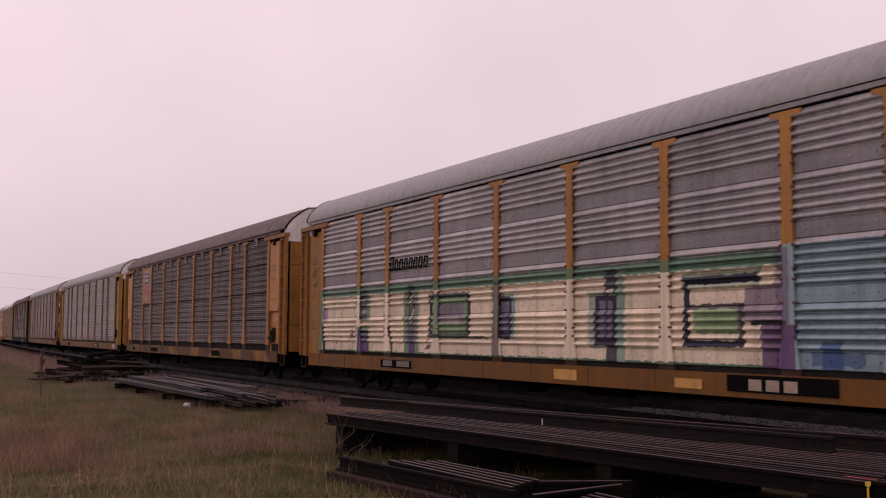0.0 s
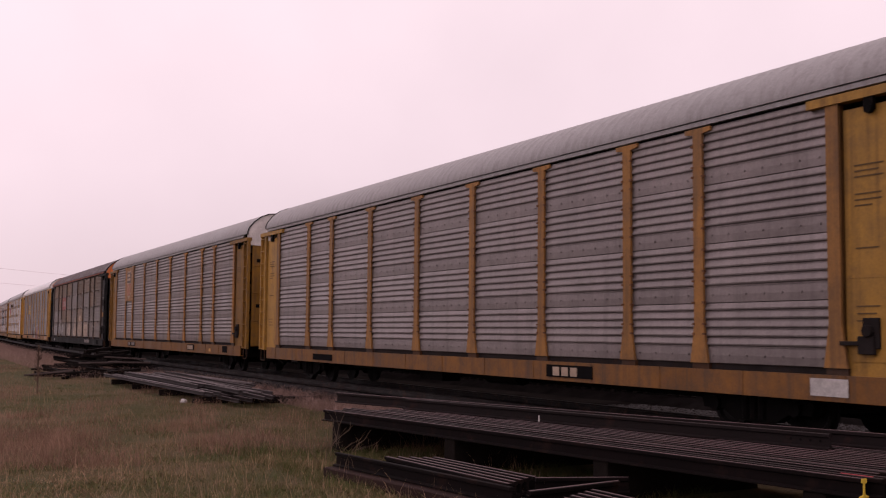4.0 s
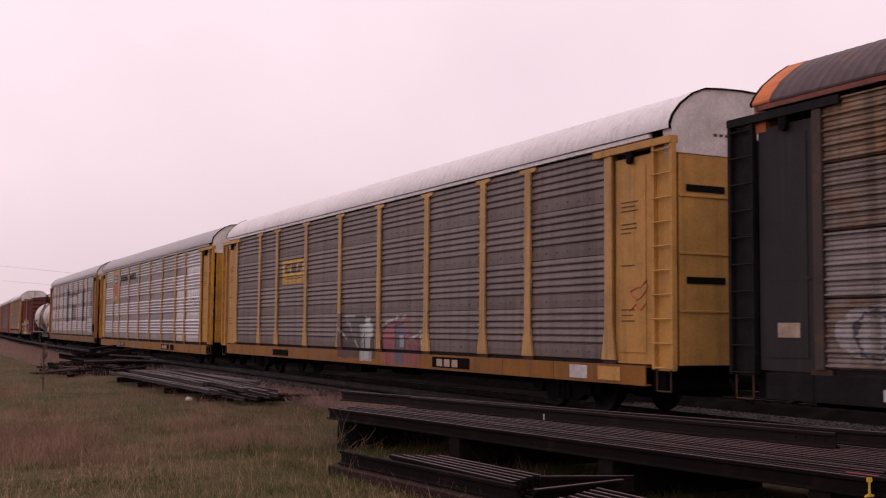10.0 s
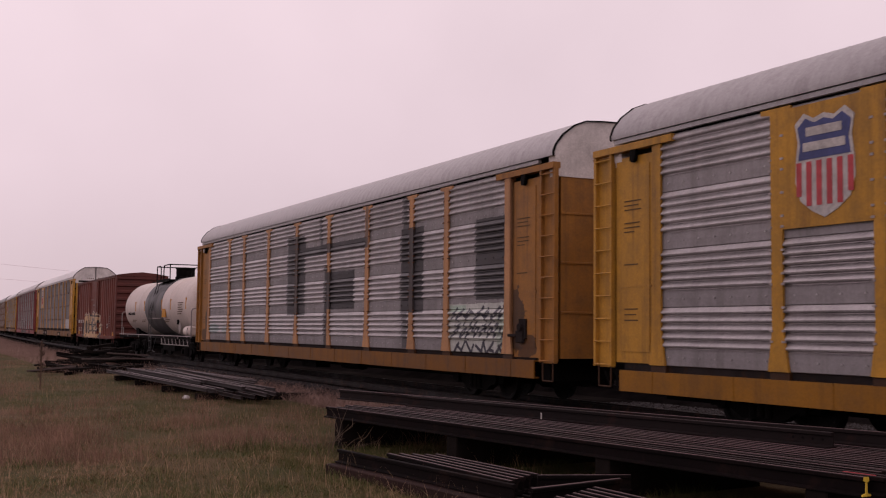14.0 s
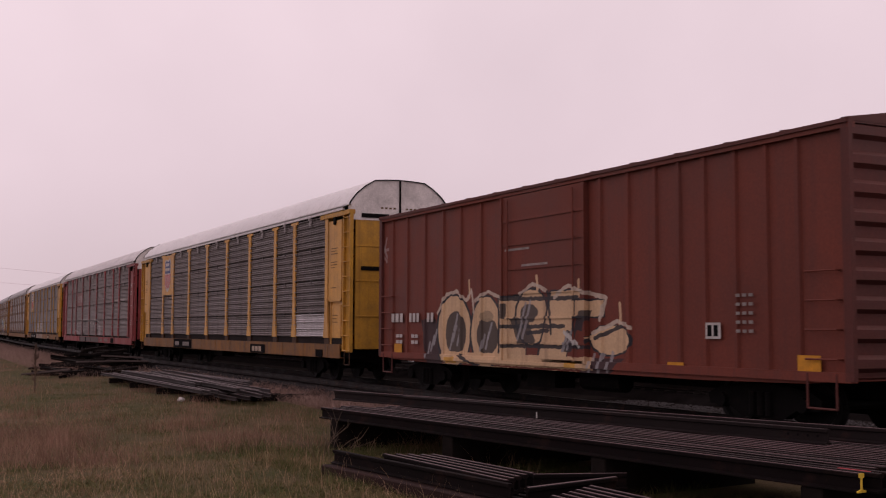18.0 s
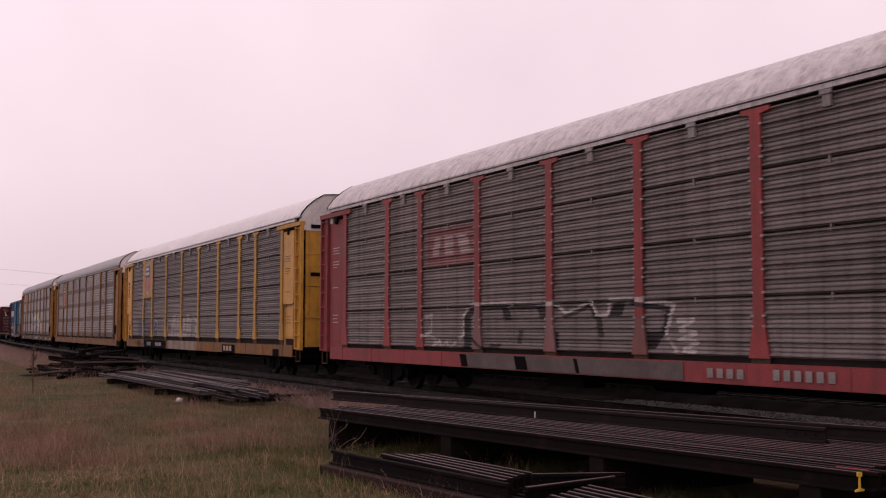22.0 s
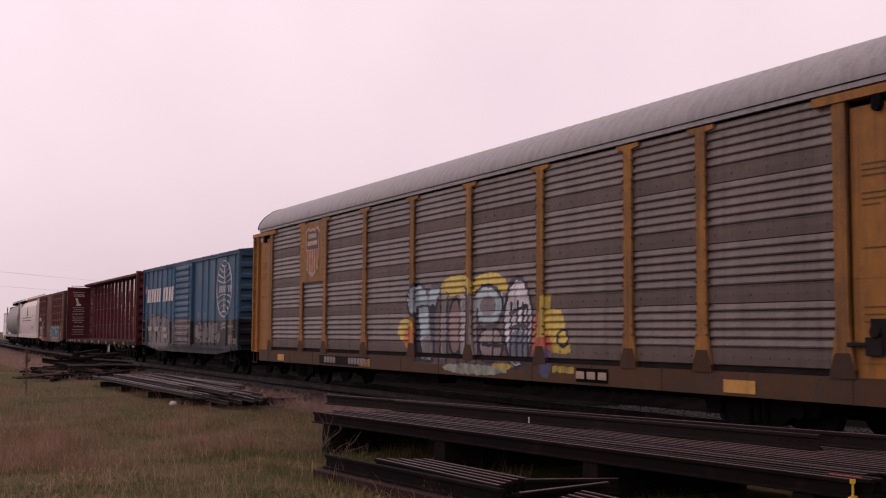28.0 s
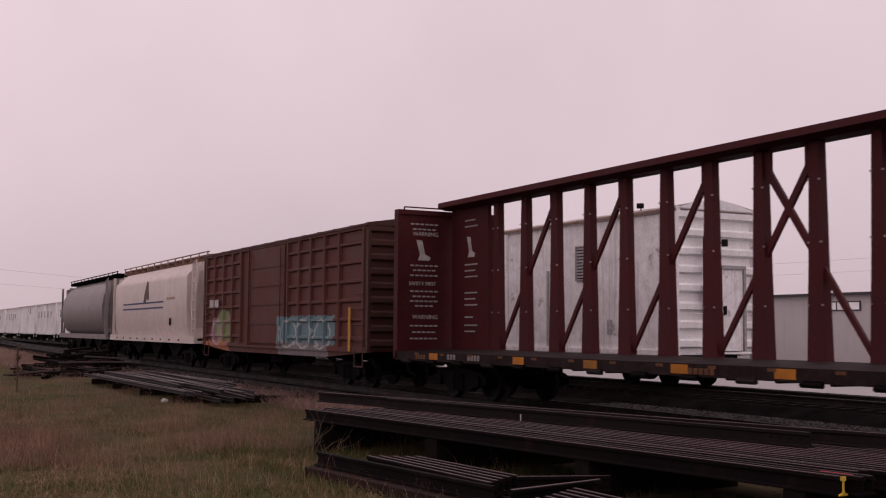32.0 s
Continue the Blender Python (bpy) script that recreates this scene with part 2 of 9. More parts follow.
def mesh_of(key, build, smooth=False, bevel=0.0):
    """The mesh that build(bm) makes, built once for each key."""
    if key in MESHES:
        return MESHES[key]
    bm = bmesh.new()
    build(bm)
    if bevel:
        bmesh.ops.bevel(bm, geom=list(bm.edges), offset=bevel, segments=1, affect="EDGES", clamp_overlap=True)
    bmesh.ops.recalc_face_normals(bm, faces=bm.faces)
    me = bpy.data.meshes.new(str(key if isinstance(key, str) else key[0]))
    bm.to_mesh(me)
    bm.free()
    me.materials.append(None)
    if smooth:
        me.polygons.foreach_set("use_smooth", [True] * len(me.polygons))
        me.set_sharp_from_angle(angle=radians(35))
    MESHES[key] = me
    return me


def part(name, me, material, parent, label="", at=None):
    ob = new(name, me)
    ob.material_slots[0].link = "OBJECT"
    ob.material_slots[0].material = material
    if parent:
        ob.parent = parent
    if at is not None:
        ob.matrix_basis = at
    if label:
        ob["label"] = label
    return ob


def thing(name, label, category, group="", at=None):
    ob = new(name)
    ob.empty_display_size = 0.3
    if at is not None:
        ob.matrix_basis = at
    return tagged(ob, label, category, group)


TURN = pose(0, 0, 0, 0, 0, 180)


def text_mesh(word, size, extrude=0.004):
    """Lettering as a mesh, upright and facing -y, starting at the origin."""
    key = ("lettering", word, size)
    if key not in MESHES:
        cu = bpy.data.curves.new("lettering", "FONT")
        cu.body, cu.size, cu.extrude = word, size, extrude
        tmp = new("lettering", cu)
        me = bpy.data.meshes.new_from_object(tmp.evaluated_get(bpy.context.evaluated_depsgraph_get()))
        bpy.data.objects.remove(tmp)
        me.transform(Matrix.Rotation(radians(90), 4, "X"))
        me.materials.clear()
        me.materials.append(None)
        MESHES[key] = me
    return MESHES[key]

# ---------------------------------------------------------------- the line
TRACK_Y, BEND, BEND_X, STRAIGHT_X = 13.545, 2.25e-4, -28.0, -150.0
GROUND = -0.46


def track_y(x):
    if x > BEND_X:
        return TRACK_Y
    if x > STRAIGHT_X:
        return TRACK_Y + BEND * (x - BEND_X) ** 2
    d = STRAIGHT_X - BEND_X
    return TRACK_Y + BEND * d * d + 2 * BEND * d * (x - STRAIGHT_X)


def track_pose(x):
    """The pose of a car whose middle stands at x on the line."""
    a, b = (x - 9, track_y(x - 9)), (x + 9, track_y(x + 9))
    return pose(x, (a[1] + b[1]) / 2, 0, 0, 0, math.degrees(math.atan2(b[1] - a[1], b[0] - a[0])))


def siding_y(x):
    return 22.0 + (0.3e-4 * (x + 28) ** 2 if x < -28 else 0)


XS = [60 - 6 * i for i in range(58)] + [-400, -520]


def sweep_track(bm, prof, fy, xs=XS):
    rows = []
    for x in xs:
        rows.append([bm.verts.new((x, fy(x) + p[0], p[1])) for p in prof])
    for a, b in zip(rows, rows[1:]):
        for i in range(len(prof) - 1):
            bm.faces.new((a[i], a[i + 1], b[i + 1], b[i]))


RAIL_PROF = [(-0.07, -0.18), (0.07, -0.18), (0.07, -0.165), (0.012, -0.15), (0.009, -0.05), (0.036, -0.038),
             (0.036, -0.006), (0.028, 0.0), (-0.028, 0.0), (-0.036, -0.006), (-0.036, -0.038), (-0.009, -0.05),
             (-0.012, -0.15), (-0.07, -0.165)]


def build_track(fy, name, bed_low, xs):
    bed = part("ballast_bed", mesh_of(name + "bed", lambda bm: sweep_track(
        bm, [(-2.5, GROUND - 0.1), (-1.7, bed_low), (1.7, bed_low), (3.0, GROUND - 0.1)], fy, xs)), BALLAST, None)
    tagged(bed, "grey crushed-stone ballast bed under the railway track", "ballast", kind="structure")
    for s in (-0.7535, 0.7535):
        r = part("rail", mesh_of((name, "rail", s), lambda bm: sweep_track(
            bm, [(p[0] + s, p[1]) for p in RAIL_PROF + RAIL_PROF[:1]], fy, xs)), RAILSTEEL, None)
        tagged(r, "rusty steel running rail spiked to wooden ties", "rail", name + " rails", "structure")
    return bed


main_bed = build_track(track_y, "main line", -0.2, XS)
siding_bed = build_track(siding_y, "siding", -0.24, XS[:52])
tie_mesh = mesh_of("tie", lambda bm: put_box(bm, -0.11, 0.11, -1.3, 1.3, -0.36, -0.182), bevel=0.012)
for bed, fy, x0, n in ((main_bed, track_y, -8.0, 190), (siding_bed, siding_y, -14.0, 130)):
    for i in range(n):
        x = x0 - i * 0.55
        part("tie", tie_mesh, TIE, bed, at=pose(x, fy(x), 0, 0, 0, random.uniform(-1.5, 1.5)))

# loose stones on the near shoulder of the ballast
rng = np.random.default_rng(5)


def scatter_stones(bm_verts, bm_faces, n, place, smin, smax):
    base = np.array([(1, 0, 0), (-1, 0, 0), (0, 1, 0), (0, -1, 0), (0, 0, 1), (0, 0, -1)], float)
    tri = np.array([(0, 2, 4), (2, 1, 4), (1, 3, 4), (3, 0, 4), (2, 0, 5), (1, 2, 5), (3, 1, 5), (0, 3, 5)])
    for i in range(n):
        c = place()
        v = base * rng.uniform(0.6, 1.1, (6, 1)) * rng.uniform(smin, smax) * np.array([1, 1, 0.75])
        a = rng.uniform(0, 6.28)
        R = np.array([[math.cos(a), -math.sin(a), 0], [math.sin(a), math.cos(a), 0], [0, 0, 1]])
        bm_faces.append(tri + 6 * len(bm_verts))
        bm_verts.append(v @ R.T + c)


sv, sf = [], []


def stone_place():
    x = -8 - 45 * rng.random() ** 1.5
    o = -2.5 + 1.3 * rng.random() ** 1.3
    z = -0.2 if o > -1.7 else -0.2 + (o + 1.7) / 0.8 * 0.36
    return np.array([x, track_y(x) + o, z + 0.01])


scatter_stones(sv, sf, 14000, stone_place, 0.03, 0.065)
sm = bpy.data.meshes.new("ballast_stones")
sm.from_pydata(np.concatenate(sv).tolist(), [], np.concatenate(sf).tolist())
sm.materials.append(None)
tagged(part("ballast_stones", sm, STONE, None), "loose grey crushed stone on the track shoulder", "gravel", kind="stuff")

# grey gravel lying between the two tracks
sv, sf = [], []
scatter_stones(sv, sf, 9000, lambda: np.array([-7 - 19 * rng.random(), rng.uniform(15.6, 19.6), GROUND + 0.015]), 0.02, 0.05)
sm = bpy.data.meshes.new("yard_gravel")
sm.from_pydata(np.concatenate(sv).tolist(), [], np.concatenate(sf).tolist())
sm.materials.append(None)
tagged(part("yard_gravel", sm, surf("yard_gravel_stone", (0.05, 0.045, 0.046), 0.9, 0, 0.5, 6, 40, 0.4, spec=0.05), None), "loose grey gravel between the tracks", "gravel", kind="stuff")

# ---------------------------------------------------------------- ground


def ground_material():
    m = bpy.data.materials.new("rough_grass_ground")
    m.use_nodes = True
    nt = m.node_tree
    bsdf = nt.nodes["Principled BSDF"]
    v = nt.nodes.new("ShaderNodeTexCoord").outputs["Object"]
    n1, n2, n3 = noise_fac(nt, v, 0.22, 5), noise_fac(nt, v, 1.6, 6, 0.7), noise_fac(nt, scaled(nt, v, 1, 1, 1), 22, 4)
    c = mix_col(nt, remap(nt, n1, 0.46, 0.66, 0, 1), (0.066, 0.068, 0.024), (0.14, 0.088, 0.05))
    c = mix_col(nt, remap(nt, n2, 0.42, 0.7, 0, 0.55), c, (0.19, 0.12, 0.075))
    c = mix_col(nt, remap(nt, n3, 0.35, 0.7, 0.55, 0), c, (0.03, 0.026, 0.016))
    nt.links.new(c, bsdf.inputs["Base Color"])
    bsdf.inputs["Roughness"].default_value = 0.95
    bsdf.inputs["Specular IOR Level"].default_value = 0.1
    b = nt.nodes.new("ShaderNodeBump")
    b.inputs["Strength"].default_value, b.inputs["Distance"].default_value = 1.0, 0.06
    nt.links.new(n3, b.inputs["Height"])
    nt.links.new(b.outputs[0], bsdf.inputs["Normal"])
    return m


def ground_z(x, y):
    """Nearly flat, a little uneven in the meadow, flat under the tracks and beyond."""
    k = min(1, max(0, (9.6 - y) / 3)) if y > -60 else 0
    k *= min(1, max(0, (x + 160) / 40))
    return GROUND + k * 0.09 * (noise.noise((x * 0.16, y * 0.2, 0)) + 0.5 * noise.noise((x * 0.5, y * 0.5, 3)))


def ground_mesh(bm):
    xs = [-2500, -1200, -600, -300, -200] + [-160 + 2.0 * i for i in range(86)] + [40, 80, 200, 600, 1200, 2500]
    ys = [-2500, -800, -200, -60, -20, -8] + [-4 + 0.8 * i for i in range(20)] + [14, 20, 30, 60, 140, 400, 1200, 2500]
    g = [[bm.verts.new((x, y, ground_z(x, y))) for y in ys] for x in xs]
    for i in range(len(xs) - 1):
        for j in range(len(ys) - 1):
            bm.faces.new((g[i][j], g[i + 1][j], g[i + 1][j + 1], g[i][j + 1]))


ground = part("ground", mesh_of("ground", ground_mesh, smooth=True), ground_material(), None)
tagged(ground, "rough meadow of short green and dry brown grass", "ground", kind="structure")

# added dark ground sheet: the blackness under the train is in its colour
YARDDARK = surf("dark_yard_sheet", (0.016, 0.0135, 0.0125), 0.95, 0, 0.4, 0.6, 14, 0.8, spec=0.0)


def yard_sheet_mesh(bm):
    rows = []
    for x in XS[:50]:
        rows.append([bm.verts.new((x, y, GROUND + 0.015)) for y in (track_y(x) - 2.4, track_y(x) + 2.6, siding_y(x) + 9.0)])
    for a, b in zip(rows, rows[1:]):
        for i in range(2):
            bm.faces.new((a[i], a[i + 1], b[i + 1], b[i]))


tagged(part("yard_ground", mesh_of("yard_ground", yard_sheet_mesh), YARDDARK, None), "ground between the tracks, under-train shade put in its dark colour", "ground", kind="structure")

# a pale wet service road behind the siding
ROAD = surf("wet_concrete", (0.3, 0.275, 0.275), 0.5, 0, 0.2, 0.25, 18, 0.2, grime=0.3, spec=0.4)


def road_mesh(bm):
    a = [(-230, 35), (-120, 32), (-45, 29.6), (60, 28.6), (60, 56), (-120, 56), (-230, 56)]
    bm.faces.new([bm.verts.new((x, y, GROUND + 0.03)) for x, y in a])


road = part("road", mesh_of("road", road_mesh), ROAD, None)
tagged(road, "pale wet concrete yard road behind the tracks", "road", kind="structure")

# grass: one object of blades over the part of the meadow in view
GRASS = bpy.data.materials.new("grass_blades")
GRASS.use_nodes = True
_nt = GRASS.node_tree
_b = _nt.nodes["Principled BSDF"]
_geo = _nt.nodes.new("ShaderNodeNewGeometry")
_ramp = _nt.nodes.new("ShaderNodeValToRGB")
_e = _ramp.color_ramp.elements
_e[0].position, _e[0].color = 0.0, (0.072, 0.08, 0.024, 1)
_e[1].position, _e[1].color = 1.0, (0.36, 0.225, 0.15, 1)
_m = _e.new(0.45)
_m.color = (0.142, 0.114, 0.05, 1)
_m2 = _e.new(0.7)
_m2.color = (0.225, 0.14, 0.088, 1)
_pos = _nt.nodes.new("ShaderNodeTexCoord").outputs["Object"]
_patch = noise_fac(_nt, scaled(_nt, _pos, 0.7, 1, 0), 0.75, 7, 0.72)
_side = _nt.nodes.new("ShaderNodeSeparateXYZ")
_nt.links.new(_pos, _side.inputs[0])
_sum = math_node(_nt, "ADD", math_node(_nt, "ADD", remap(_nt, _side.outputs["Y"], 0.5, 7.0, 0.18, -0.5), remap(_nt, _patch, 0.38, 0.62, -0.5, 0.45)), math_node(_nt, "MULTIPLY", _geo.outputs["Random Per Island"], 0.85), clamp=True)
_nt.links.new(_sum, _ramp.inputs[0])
_nt.links.new(_ramp.outputs[0], _b.inputs["Base Color"])
_b.inputs["Roughness"].default_value, _b.inputs["Specular IOR Level"].default_value = 0.85, 0.15


def blades(name, n, place, hmin, hmax, width, lean, label, mat=GRASS):
    vs, fs = [], []
    for i in range(n):
        x, y, k = place()
        h = rng.uniform(hmin, hmax) * k
        a, t = rng.uniform(0, 6.28), rng.uniform(0, 6.28)
        wx, wy = math.cos(a) * width / 2, math.sin(a) * width / 2
        lx, ly = math.cos(t) * h * lean * rng.random(), math.sin(t) * h * lean * rng.random()
        z = ground_z(x, y) - 0.01
        o = 5 * i
        vs += [(x - wx, y - wy, z), (x + wx, y + wy, z), (x + wx * 0.7 + lx * 0.35, y + wy * 0.7 + ly * 0.35, z + h * 0.55),
               (x - wx * 0.7 + lx * 0.35, y - wy * 0.7 + ly * 0.35, z + h * 0.55), (x + lx, y + ly, z + h)]
        fs += [(o, o + 1, o + 2, o + 3), (o + 3, o + 2, o + 4)]
    me = bpy.data.meshes.new(name)
    me.from_pydata(vs, [], fs)
    me.materials.append(None)
    return tagged(part(name, me, mat, None), label, "grass", kind="stuff")


def meadow():
    """A spot in the wedge of meadow before the camera, denser near it."""
    while True:
        d = 9.5 + 75 * rng.random() ** 2.2
        a = radians(rng.uniform(58, 90))
        x, y = -d * math.sin(a), d * math.cos(a)
        if -2 < y < track_y(x) - 3.4:
            return x, y, (0.55 + 0.6 * rng.random()) * (1 + 1.3 * max(-0.35, noise.noise((x * 0.7, y * 1.3, 7))))


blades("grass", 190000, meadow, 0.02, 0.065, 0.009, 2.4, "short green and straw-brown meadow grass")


def tuft_spots(n, spread):
    c = [meadow()[:2] for _ in range(n)]

    def f():
        x, y = c[rng.integers(n)]
        return x + rng.normal(0, spread), y + rng.normal(0, spread), 1.0
    return f


blades("tall_grass", 16000, tuft_spots(900, 0.22), 0.05, 0.16, 0.005, 1.9, "dry straw-brown tufts of taller grass")


def weed_spots(n, spread):
    """Clumps of taller dead weeds, mostly along the near side of the meadow and beside the rails."""
    c = []
    while len(c) < n:
        x, y, _ = meadow()
        if x < -17 and (y < 3.6 or rng.random() < 0.3) and noise.noise((x * 0.25, y * 0.6, 11)) > -0.1:
            c.append((x, y))

    def f():
        x, y = c[rng.integers(n)]
        return x + rng.normal(0, spread), y + rng.normal(0, spread), 1.0
    return f


WEED = surf("dead_weed_pink", (0.21, 0.125, 0.09), 0.9, 0, 0.55, 0.9, 30, 0.0, spec=0.05)
blades("dead_weeds", 27000, weed_spots(300, 0.33), 0.08, 0.38, 0.006, 1.1, "clumps of dead brown weeds in the meadow", WEED)

def shoulder():
    """A spot on the weedy edge of the far ballast."""
    x = -24 - 165 * rng.random() ** 1.3
    return x, track_y(x) - rng.uniform(1.6, 3.4 if x > -48 else 6.5), 0.7 + 0.6 * rng.random()


WEED = surf("dead_weed_brown", (0.27, 0.18, 0.15), 0.9, 0, 0.35, 0.5, 20, 0.0, spec=0.05)
blades("shoulder_weeds", 52000, shoulder, 0.1, 0.34, 0.013, 1.9, "reddish-brown dead weeds along the ballast edge", WEED)
STRAW = surf("straw", (0.36, 0.24, 0.15), 0.85, 0, 0.3, 3, 30, 0.0, spec=0.1)
blades("dry_stalks", 8000, meadow, 0.1, 0.36, 0.0045, 0.9, "single dry straw stalks standing in the meadow", STRAW)



def under_stack():
    """A spot in the weedy ground under and round the stacked rails."""
    return rng.uniform(-18.5, -7.5), rng.uniform(5.2, 9.4), 0.6 + 0.7 * rng.random()


blades("stack_weeds", 24000, under_stack, 0.04, 0.17, 0.007, 1.6, "dry grass and weeds grown up among the stacked rails")

# ---------------------------------------------------------------- stacks of old rail


def old_rail_mesh(length):
    def build(bm):
        put_prism(bm, [(p[0], p[1] + 0.18) for p in RAIL_PROF], -length / 2, length / 2)
    return mesh_of(("old_rail", length), build)


def crown_mesh(length):
    """A strip on top of a rail head; its pale colour stands for reflected sky."""
    return mesh_of(("crown", length), lambda bm: put_prism(bm, [(-0.013, 0.1795), (0.013, 0.1795), (0.009, 0.183), (-0.009, 0.183)], -length / 2, length / 2))


def lay_rail(root, ln, mat, top, at):
    r = part("rail", old_rail_mesh(ln), mat, root, at=at)
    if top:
        part("crown", crown_mesh(ln), top, r, "pale strip for the sky's sheen on the rail head")
    return r


def rail_stack(name, label, items, supports):
    """items: near-left end x, y and far-right end x, y, base height, roll, mesh end mark."""
    root = thing(name, label, "rail stack")
    for xa, ya, xb, yb, z, roll in items:
        ln = round(math.hypot(xb - xa, yb - ya), 1)
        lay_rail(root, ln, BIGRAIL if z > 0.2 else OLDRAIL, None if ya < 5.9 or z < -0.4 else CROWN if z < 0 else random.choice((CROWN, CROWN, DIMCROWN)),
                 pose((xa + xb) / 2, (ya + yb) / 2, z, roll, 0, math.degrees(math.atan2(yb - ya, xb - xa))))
    for x, y, ang, z0, z1, ln in supports:
        key = ("bearer", round(z1 - z0, 2), ln)
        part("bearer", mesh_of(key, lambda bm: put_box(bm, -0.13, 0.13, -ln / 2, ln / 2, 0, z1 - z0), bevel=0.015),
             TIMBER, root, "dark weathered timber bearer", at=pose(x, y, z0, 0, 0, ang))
    return root


def offset(a, b, d):
    """The line from a to b pushed d metres to its left (away from the camera)."""
    ux, uy = b[0] - a[0], b[1] - a[1]
    n = math.hypot(ux, uy)
    return (a[0] - uy / n * d, a[1] + ux / n * d, b[0] - uy / n * d, b[1] + ux / n * d)


A, B = (-18.03, 6.95), (-7.63, 8.33)
random.seed(2)
items = []
for i in range(14):
    q = offset(A, B, 0.152 * i)
    s = 0 if i == 0 else random.uniform(-0.18, 0.14) + (0.35 if i > 4 else 0)
    items.append((q[0] + s, q[1], q[2] + s, q[3], 0.04, 0))
items += [(-19.85, 7.89, -9.0, 10.83, 0.222, 0), (-17.7, 8.31, -9.68, 10.06, 0.222, 0)]
for i in range(14, 18):
    q = offset(A, B, 0.152 * i)
    items.append((q[0], q[1], q[2] + 0.4, q[3], 0.04, 0))
bearers = []
for f in (0.045, 0.36, 0.66, 0.95):
    c = offset(A, B, 1.3)
    x, y = c[0] + f * (c[2] - c[0]), c[1] + f * (c[3] - c[1])
    bearers.append((x, y, 7.6, GROUND - 0.03, 0.04, 2.7))
upper = rail_stack("rail_stack", "stack of rusty brown used rails on dark timber bearers", items, bearers)

# bolt holes through the web at the sawn end of the upper rail
for k in range(4):
    part("bolt_hole", mesh_of("bolt_hole", lambda bm: put_rod(bm, (0, -0.012, 0.09), (0, -0.016, 0.09), 0.016, 8)), DARKMARK, upper,
         at=pose(-9.68 - 0.13 - 0.13 * k, 10.06 - 0.03 - 0.028 * k, 0.222, 0, 0, 12.3))
# yellow-painted end of the front rail
part("painted_end", mesh_of("painted_end", lambda bm: put_prism(bm, [(p[0] * 1.02, p[1] + 0.181) for p in RAIL_PROF], 0, 0.012)),
     YELLOWMARK, upper, "yellow paint on the sawn rail end", at=pose(B[0] + 0.001, B[1], 0.04, 0, 0, 7.8))
part("painted_stripe", mesh_of("painted_stripe", lambda bm: put_box(bm, -0.35, 0, -0.016, 0.016, 0.003, 0.007)), REDMARK, upper,
     "faded red paint on the rail head", at=pose(B[0] - 0.02, B[1] + 0.15, 0.2205, 0, 0, 7.8))
mark_mesh = mesh_of("paint_mark", lambda bm: put_box(bm, -0.011, 0.011, -0.004, 0.004, 0, 0.09))
qm = offset(A, B, -0.014)
part("paint_mark", mark_mesh, YELLOWMARK, upper, at=pose(qm[0] + 0.41 * 10.45, qm[1] + 0.41 * 1.43, 0.08, 0, 0, 7.8))
qm = offset(A, B, 0.152 * 9.2 - 0.035)
part("paint_mark", mark_mesh, WHITEMARK, upper, at=pose(-13.95, 8.70, 0.27, 0, 0, 13.5))

# the lower stack, nearer to the camera
items = [(-14.44, 5.76, -10.5, 6.2, -0.28, 0)]
for i in range(5):
    items.append((-13.68 + 0.07 * i + random.uniform(-0.06, 0.06), 6.18 + 0.14 * i, -10.76 - 0.1 * i, 6.32 + 0.145 * i, -0.28, 0))
for i in range(7):
    items.append((-13.7, 6.1 + 0.17 * i, -6.5, 6.8 + 0.17 * i, -0.458, 0))
items += [(-11.07, 6.83, -10.67, 7.9, -0.28, 0), (-10.18, 6.2, -10.5, 7.6, -0.28, 6)]
for i in range(6):
    items.append((-9.55 - 0.09 * i, 6.16 + 0.15 * i, -4.5, 6.2 + 0.15 * i, -0.28, 0))
lower = rail_stack("rail_stack", "low stack of rusty cut rails lying near the ground", items, [])
part("beam", mesh_of("stack_beam", lambda bm: put_box(bm, -3.5, 3.5, -0.13, 0.13, 0, 0.22), bevel=0.015), surf(
    "rusty_beam", (0.03, 0.016, 0.014), 0.8, 0, 0.35, 1.2, 30, 0.3, spec=0.1), lower, "rusty steel bearer under the stack", at=pose(-11.0, 6.07, -0.51, 0, 0, 6.3))

